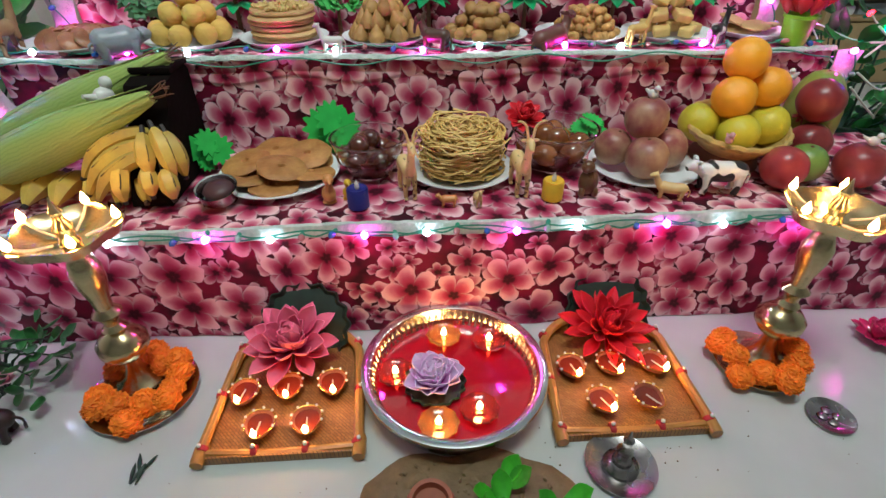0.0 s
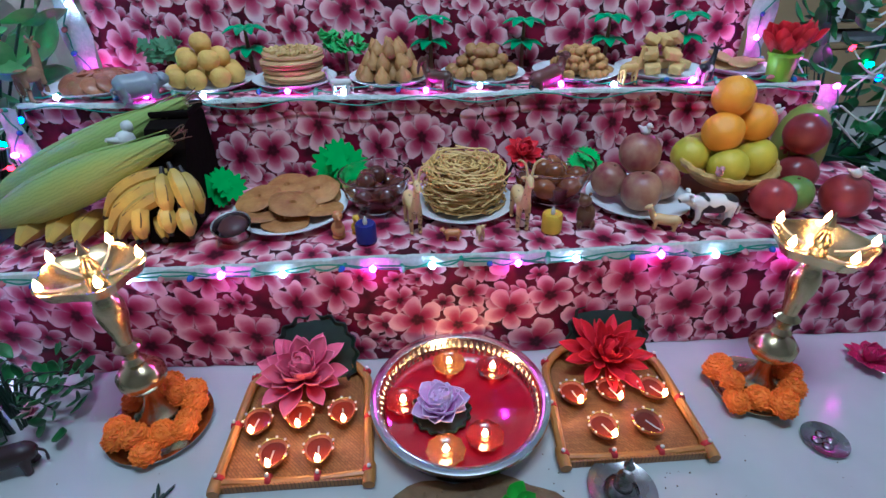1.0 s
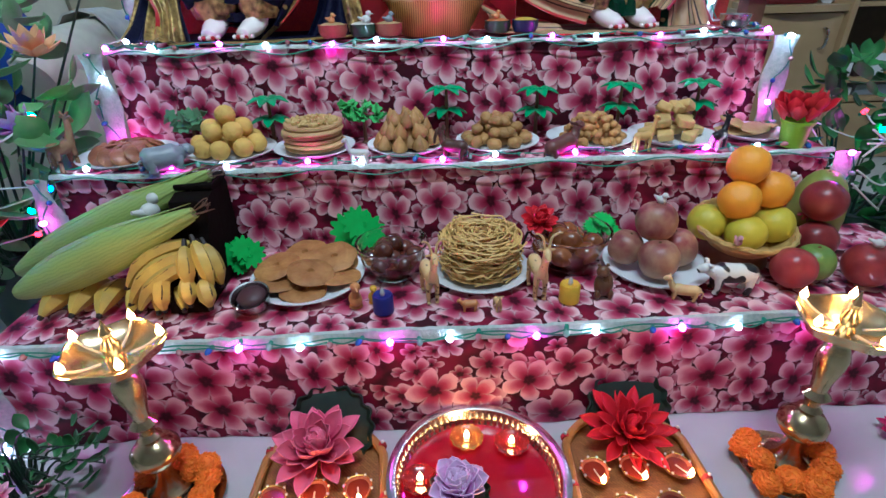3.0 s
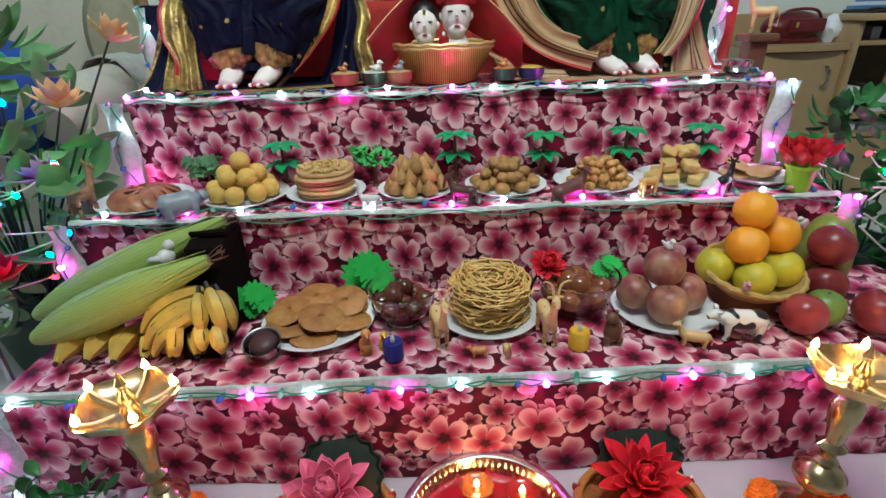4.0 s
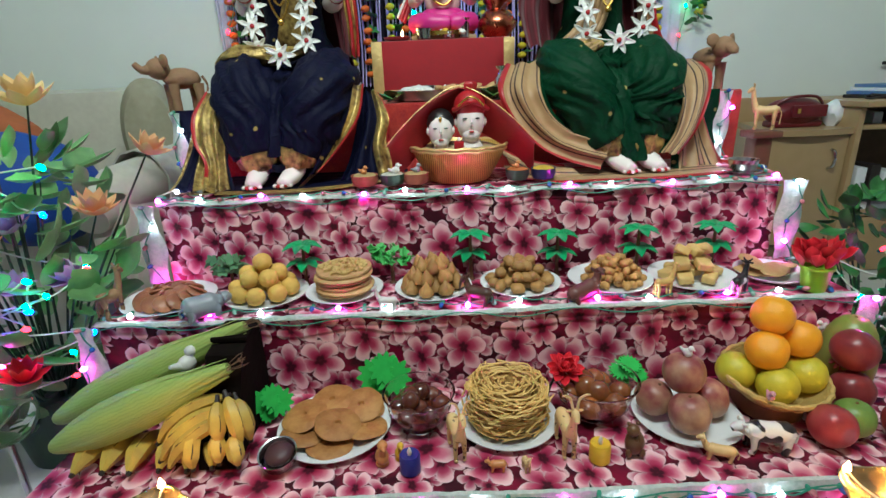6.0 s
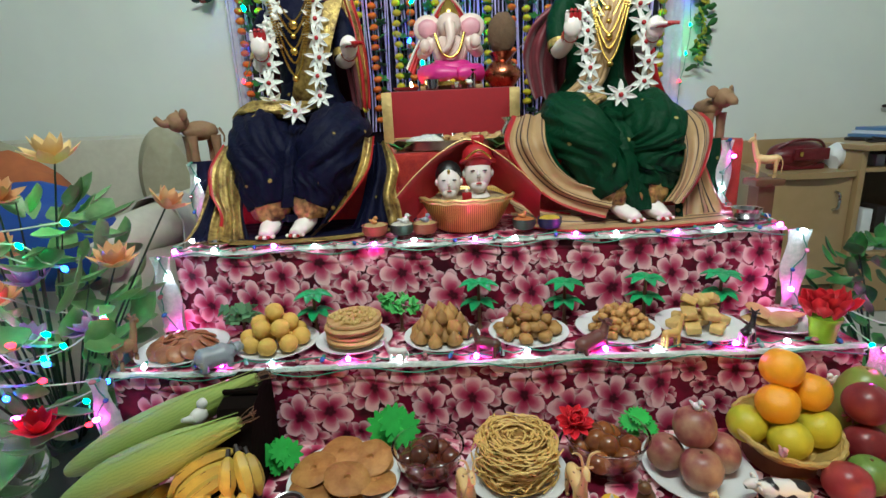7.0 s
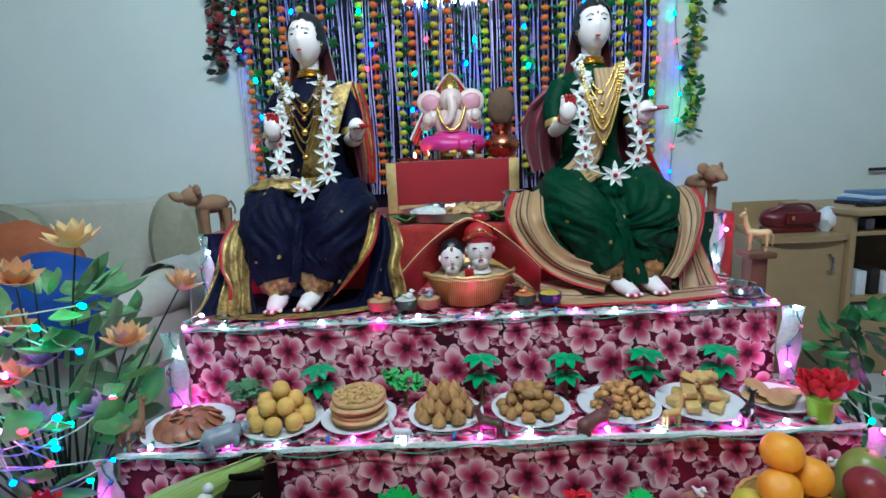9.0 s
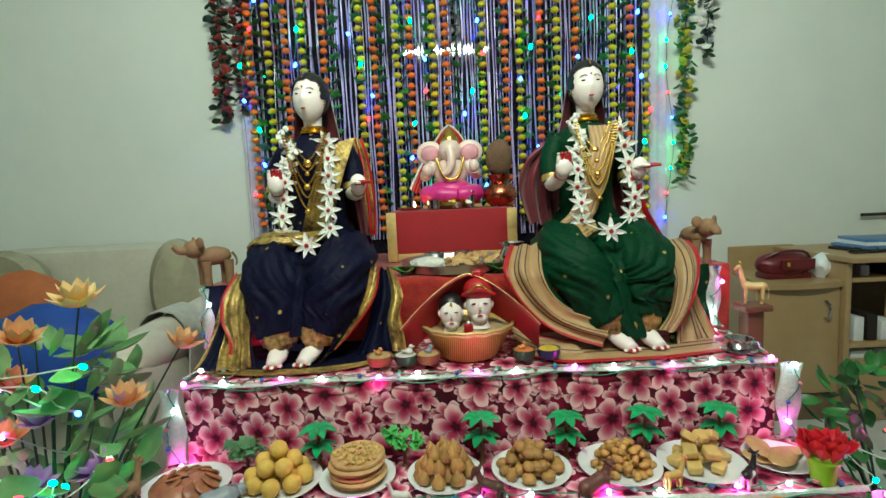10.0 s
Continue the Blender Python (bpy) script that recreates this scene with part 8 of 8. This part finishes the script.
def flowering_plant(name, label, at, zlow, zhigh, spread, n, size, flowers, seed, green):
    rnd = random.Random(seed)
    t = thing(name, label, "artificial plant", at)
    part("pot", lathe([(0.085, 0), (0.09, 0.003), (0.115, 0.18), (0.122, 0.182), (0.122, 0.20), (0.108, 0.20), (0.10, 0.17), (0.001, 0.165)], 28), POT_GREEN, t)
    kinds_ = [part("leaf", petal(size * k, size * k * 0.6, 0.5, 0.001, 0.5, 6, 0.35), green, t) for k in (0.75, 1.0, 1.25)]
    for i in range(n):
        a, u = rnd.uniform(0, 6.28), rnd.random()
        rr = spread * (0.25 + 0.75 * math.sqrt(rnd.random())) * (0.6 + 0.4 * math.sin(math.pi * u))
        p = Vector((rr * math.cos(a), rr * math.sin(a), zlow + (zhigh - zlow) * u))
        m = pose(*p, rnd.uniform(-40, 40), rnd.uniform(-45, 50), math.degrees(a) + rnd.uniform(-50, 50))
        if i < 3:
            kinds_[i].matrix_basis = m
        else:
            again(kinds_[i % 3], m, t)
        if i % 9 == 0:
            part("stem", tube([(0.03 * math.cos(a), 0.03 * math.sin(a), 0.16), p * 0.6 + Vector((0, 0, p.z * 0.1)), p], [0.004, 0.003, 0.0015], 5, 4), LEAF_DARK, t)
    for fx, fy, fz, fr, fm in flowers:
        part("stem", tube([(0, 0, 0.17), ((fx - at[0]) * 0.6, (fy - at[1]) * 0.6, fz * 0.7), (fx - at[0], fy - at[1], fz)], [0.004, 0.003, 0.002], 5, 4), LEAF_DARK, t)
        base = None
        turn_ = pose(fx - at[0], fy - at[1], fz, rnd.uniform(5, 45), rnd.uniform(-25, 25), rnd.uniform(0, 90))
        for row in range(2):
            for i in range(7):
                mm = turn_ @ pose(0, 0, 0, 0, 0, 360 * i / 7 + 25 * row) @ pose(0.004, 0, 0, 0, -(16 + 30 * row), 0)
                if base is None:
                    base = part("petal", petal(fr, fr * 0.44, 0.35, 0.001, 0.3, 6, 0.4), fm, t)
                    base.matrix_basis = mm
                else:
                    again(base, mm, t)
    return t


flowering_plant("flowering_plant", "tall artificial plant with broad leaves and peach flowers", (-1.03, 1.14, 0), 0.14, 0.78, 0.26, 200, 0.095,
                ((-0.862, 1.10, 0.872, 0.068, YELLOW_PEACH), (-1.012, 1.10, 0.795, 0.062, PEACH), (-0.655, 1.12, 0.762, 0.052, PEACH), (-0.775, 1.09, 0.640, 0.060, PEACH), (-1.055, 1.09, 0.560, 0.060, PEACH), (-0.945, 1.06, 0.615, 0.052, LILAC), (-0.830, 1.05, 0.505, 0.052, LILAC), (-1.14, 1.2, 0.66, 0.055, PEACH), (-1.0, 0.93, 0.44, 0.050, LILAC), (-0.90, 0.93, 0.33, 0.055, RED), (-0.93, 1.00, 0.50, 0.05, LILAC)), 11, BROAD)
flowering_plant("leafy_plant", "bushy artificial plant with small green leaves", (1.13, 1.22, 0), 0.10, 0.58, 0.20, 240, 0.055, (), 12, LEAF)
flowering_plant("leafy_plant", "bushy artificial plant with small green leaves", (1.30, 0.98, 0), 0.10, 0.42, 0.20, 180, 0.05, (), 13, LEAF)

globe = thing("glass_globe", "clear glass globe on a slim metal stem", "globe", (-0.945, 0.90, 0))
part("foot", lathe([(0.050, 0), (0.052, 0.004), (0.020, 0.012), (0.007, 0.022), (0.006, 0.20), (0.018, 0.207), (0.022, 0.212)], 28), STEEL, globe)
g_ = part("bulb", lathe([(0.020, 0.211), (0.045, 0.222), (0.060, 0.245), (0.064, 0.272), (0.058, 0.302), (0.040, 0.326), (0.015, 0.336), (0.001, 0.337)], 40), GLASS, globe, "clear thin glass ball", angle=80)
g_.visible_shadow = False

# ---- strings of little bulbs ----
bulb_me = []
for k, m in enumerate(BULBS + [UNLIT["blue"], UNLIT["red"], UNLIT["green"]]):
    me = bpy.data.meshes.new("bulb")
    b = lathe([(0.0022, -0.005), (0.0046, -0.003), (0.0058, 0.002), (0.0048, 0.007), (0.002, 0.0105), (0.0004, 0.0115)], 8)
    b.to_mesh(me)
    b.free()
    me.materials.append(m)
    me.shade_smooth()
    bulb_me.append(me)
sock_me = bpy.data.meshes.new("socket")
b = lathe([(0.003, -0.014), (0.0042, -0.012), (0.0042, -0.004), (0.003, -0.003)], 8)
b.to_mesh(sock_me)
b.free()
sock_me.materials.append(WIRE_GREEN)


def light_string(label, pts, wire, first=0, droop=0.0, tip=(90, 0), group="strings of lights", r=0.0016, big=1.0, turns=(3, 7, 0, 6, 5)):
    """A wire through the points with a bulb and its socket at each of them; colours go round in turn, pink and white alight."""
    t = thing("string_light", label, "string lights", (0, 0, 0), 0, group)
    line = []
    for i, p in enumerate(pts):
        line.append((p[0], p[1], p[2] + 0.004))
        if i + 1 < len(pts):
            q = pts[i + 1]
            line.append(((p[0] + q[0]) / 2 + random.uniform(-0.004, 0.004), (p[1] + q[1]) / 2 - 0.002, (p[2] + q[2]) / 2 + random.uniform(-0.004, 0.006) - droop))
    part("wire", tube(line, r, 5, 3), wire, t)
    for i, p in enumerate(pts):
        m = pose(p[0], p[1], p[2], tip[0] + random.uniform(-25, 25), random.uniform(-35, 35), tip[1] + random.uniform(-30, 30))
        o = new("bulb", bulb_me[turns[(i + first) % len(turns)]])
        o.parent, o.matrix_basis = t, m @ Matrix.Scale(big, 4)
        s = new("socket", sock_me)
        s.parent, s.matrix_basis = t, m
    return t


def edge(x0, x1, y, z, gap, wob=0.003):
    n = int((x1 - x0) / gap)
    return [(x0 + gap * i, y, z + wob * math.sin(i * 1.7)) for i in range(n + 1)]


light_string("green-wired string of coloured bulbs along a lace edge", edge(-0.735, 1.0, S1[0] - 0.016, S1[1] - 0.008, 0.050), WIRE_GREEN, 2)
light_string("green-wired string of coloured bulbs along a lace edge", edge(-0.76, 0.85, S2[0] + 0.012, S2[1] + 0.010, 0.056), WIRE_GREEN, 1)
light_string("green-wired string of coloured bulbs along a lace edge", edge(-0.71, 0.80, S3[0] - 0.004, S3[1] + 0.008, 0.050), WIRE_GREEN, 0)
# second wire twisted along the lace of the lower steps
for (y, z), x0, x1 in ((S1, -0.75, 1.0), (S2, -0.76, 0.85), (S3, -0.71, 0.80)):
    tagged(part("loose_wire", tube([(x0 + (x1 - x0) * i / 34, y - 0.015, z - 0.006 + 0.008 * math.sin(i * 1.25)) for i in range(35)], 0.0015, 5, 4), WIRE_GREEN), "thin green wire twisted along a lace edge", "wire")


def upright(x, y, z0, z1, m_first, wid=0.05, dy=0.0):
    """Lace hung down a step's end, with bulbs wound along it."""
    drape("lace_fall", "white lace ribbon hanging down a step's corner", [[(x + wid * (s - 0.5) + 0.006 * math.sin(9 * v + 3 * s), y + dy * v - 0.004 + 0.006 * math.sin(5 * s + 4 * v), z1 - (z1 - z0) * v) for s in (0, 0.25, 0.5, 0.75, 1)] for v in (0, 0.15, 0.3, 0.45, 0.6, 0.75, 0.9, 1)], LACE)["category"] = "lace ribbon"
    n = max(3, int((z1 - z0) / 0.042))
    light_string("string of coloured bulbs wound down a corner", [(x + 0.018 * math.sin(i * 1.9), y + dy * i / n - 0.016, z1 - (z1 - z0) * i / n) for i in range(n + 1)], WIRE_GREEN, m_first)


upright(-0.742, S3[0] - 0.012, 0.43, 0.628, 1, 0.055)
upright(0.832, S3[0] - 0.012, 0.43, 0.628, 2, 0.055)
upright(-0.794, S2[0] - 0.01, 0.24, 0.42, 3)
upright(0.878, S2[0] - 0.01, 0.24, 0.42, 0)
upright(-0.785, S4[0] - 0.03, 0.64, 0.83, 1, 0.035)
upright(0.812, S4[0] - 0.03, 0.64, 0.83, 4, 0.035)
upright(-0.790, S1[0] - 0.01, 0.02, 0.23, 2, 0.06)
light_string("white-wired string of bulbs on the platform", [(0.80 + 0.02 * math.sin(i), 1.26 + 0.055 * i, 0.640 + 0.004 * (i % 2)) for i in range(6)], WIRE_WHITE, 3)
light_string("white-wired string of bulbs on the platform", [(-0.72 + 0.02 * math.sin(i), 1.25 + 0.05 * i, 0.640 + 0.004 * (i % 2)) for i in range(6)], WIRE_WHITE, 1)

# bulbs hung through the curtain
rnd = random.Random(21)
for k in range(8):
    x = -0.93 + 0.27 * k
    pts = [(x + 0.05 * math.sin(i * 1.4 + k), 2.455 + rnd.uniform(-0.008, 0.008), 2.20 - 0.15 * i + rnd.uniform(-0.03, 0.03)) for i in range(8)]
    light_string("vertical string of coloured bulbs in a flower curtain", pts, WIRE_GREEN, k, 0, (0, 0), big=1.5, turns=(4, 1, 2, 4, 1))
light_string("vertical string of coloured bulbs beside a curtain", [(1.13 + 0.02 * math.sin(i), 2.53, 2.3 - 0.125 * i) for i in range(12)], WIRE_GREEN, 3, 0, (0, 0), turns=(4, 2, 1, 4))
# tangles round the plants
rnd = random.Random(5)


def tangle(label, c, s, n, first, wire=WIRE_WHITE):
    pts = [(c[0] + s[0] * rnd.uniform(-1, 1), c[1] + s[1] * rnd.uniform(-1, 1), c[2] + s[2] * rnd.uniform(-1, 1)) for _ in range(n)]
    pts.sort(key=lambda p: p[2] + 0.25 * p[0])
    light_string(label, pts, wire, first, 0.01, (40, 0), "strings of lights", 0.0019, 1.05, turns=(4, 3, 1, 4, 2))


tangle("white-wired string of coloured bulbs tangled in a plant", (-0.97, 0.99, 0.60), (0.17, 0.10, 0.18), 20, 1)
tangle("white-wired string of coloured bulbs tangled in a plant", (-0.95, 0.97, 0.42), (0.14, 0.10, 0.15), 13, 2)
tangle("white-wired string of coloured bulbs tangled in a plant", (1.02, 1.10, 0.42), (0.09, 0.09, 0.12), 6, 4)
loops = []
for i in range(9):
    z = 0.34 + 0.03 * i
    loops.append(tube([(0.93, 1.0, z), (0.98 + 0.04 * rnd.random(), 1.0, z + 0.08 * rnd.uniform(-1, 1)), (1.06, 1.02 + 0.05 * rnd.random(), z + 0.10 * rnd.uniform(-1, 1)), (1.10, 1.05, z + 0.05)], 0.0024, 5, 6))
tagged(part("tangled_cable", merged(*loops), WIRE_WHITE), "tangle of thin white cable beside the steps", "cable")
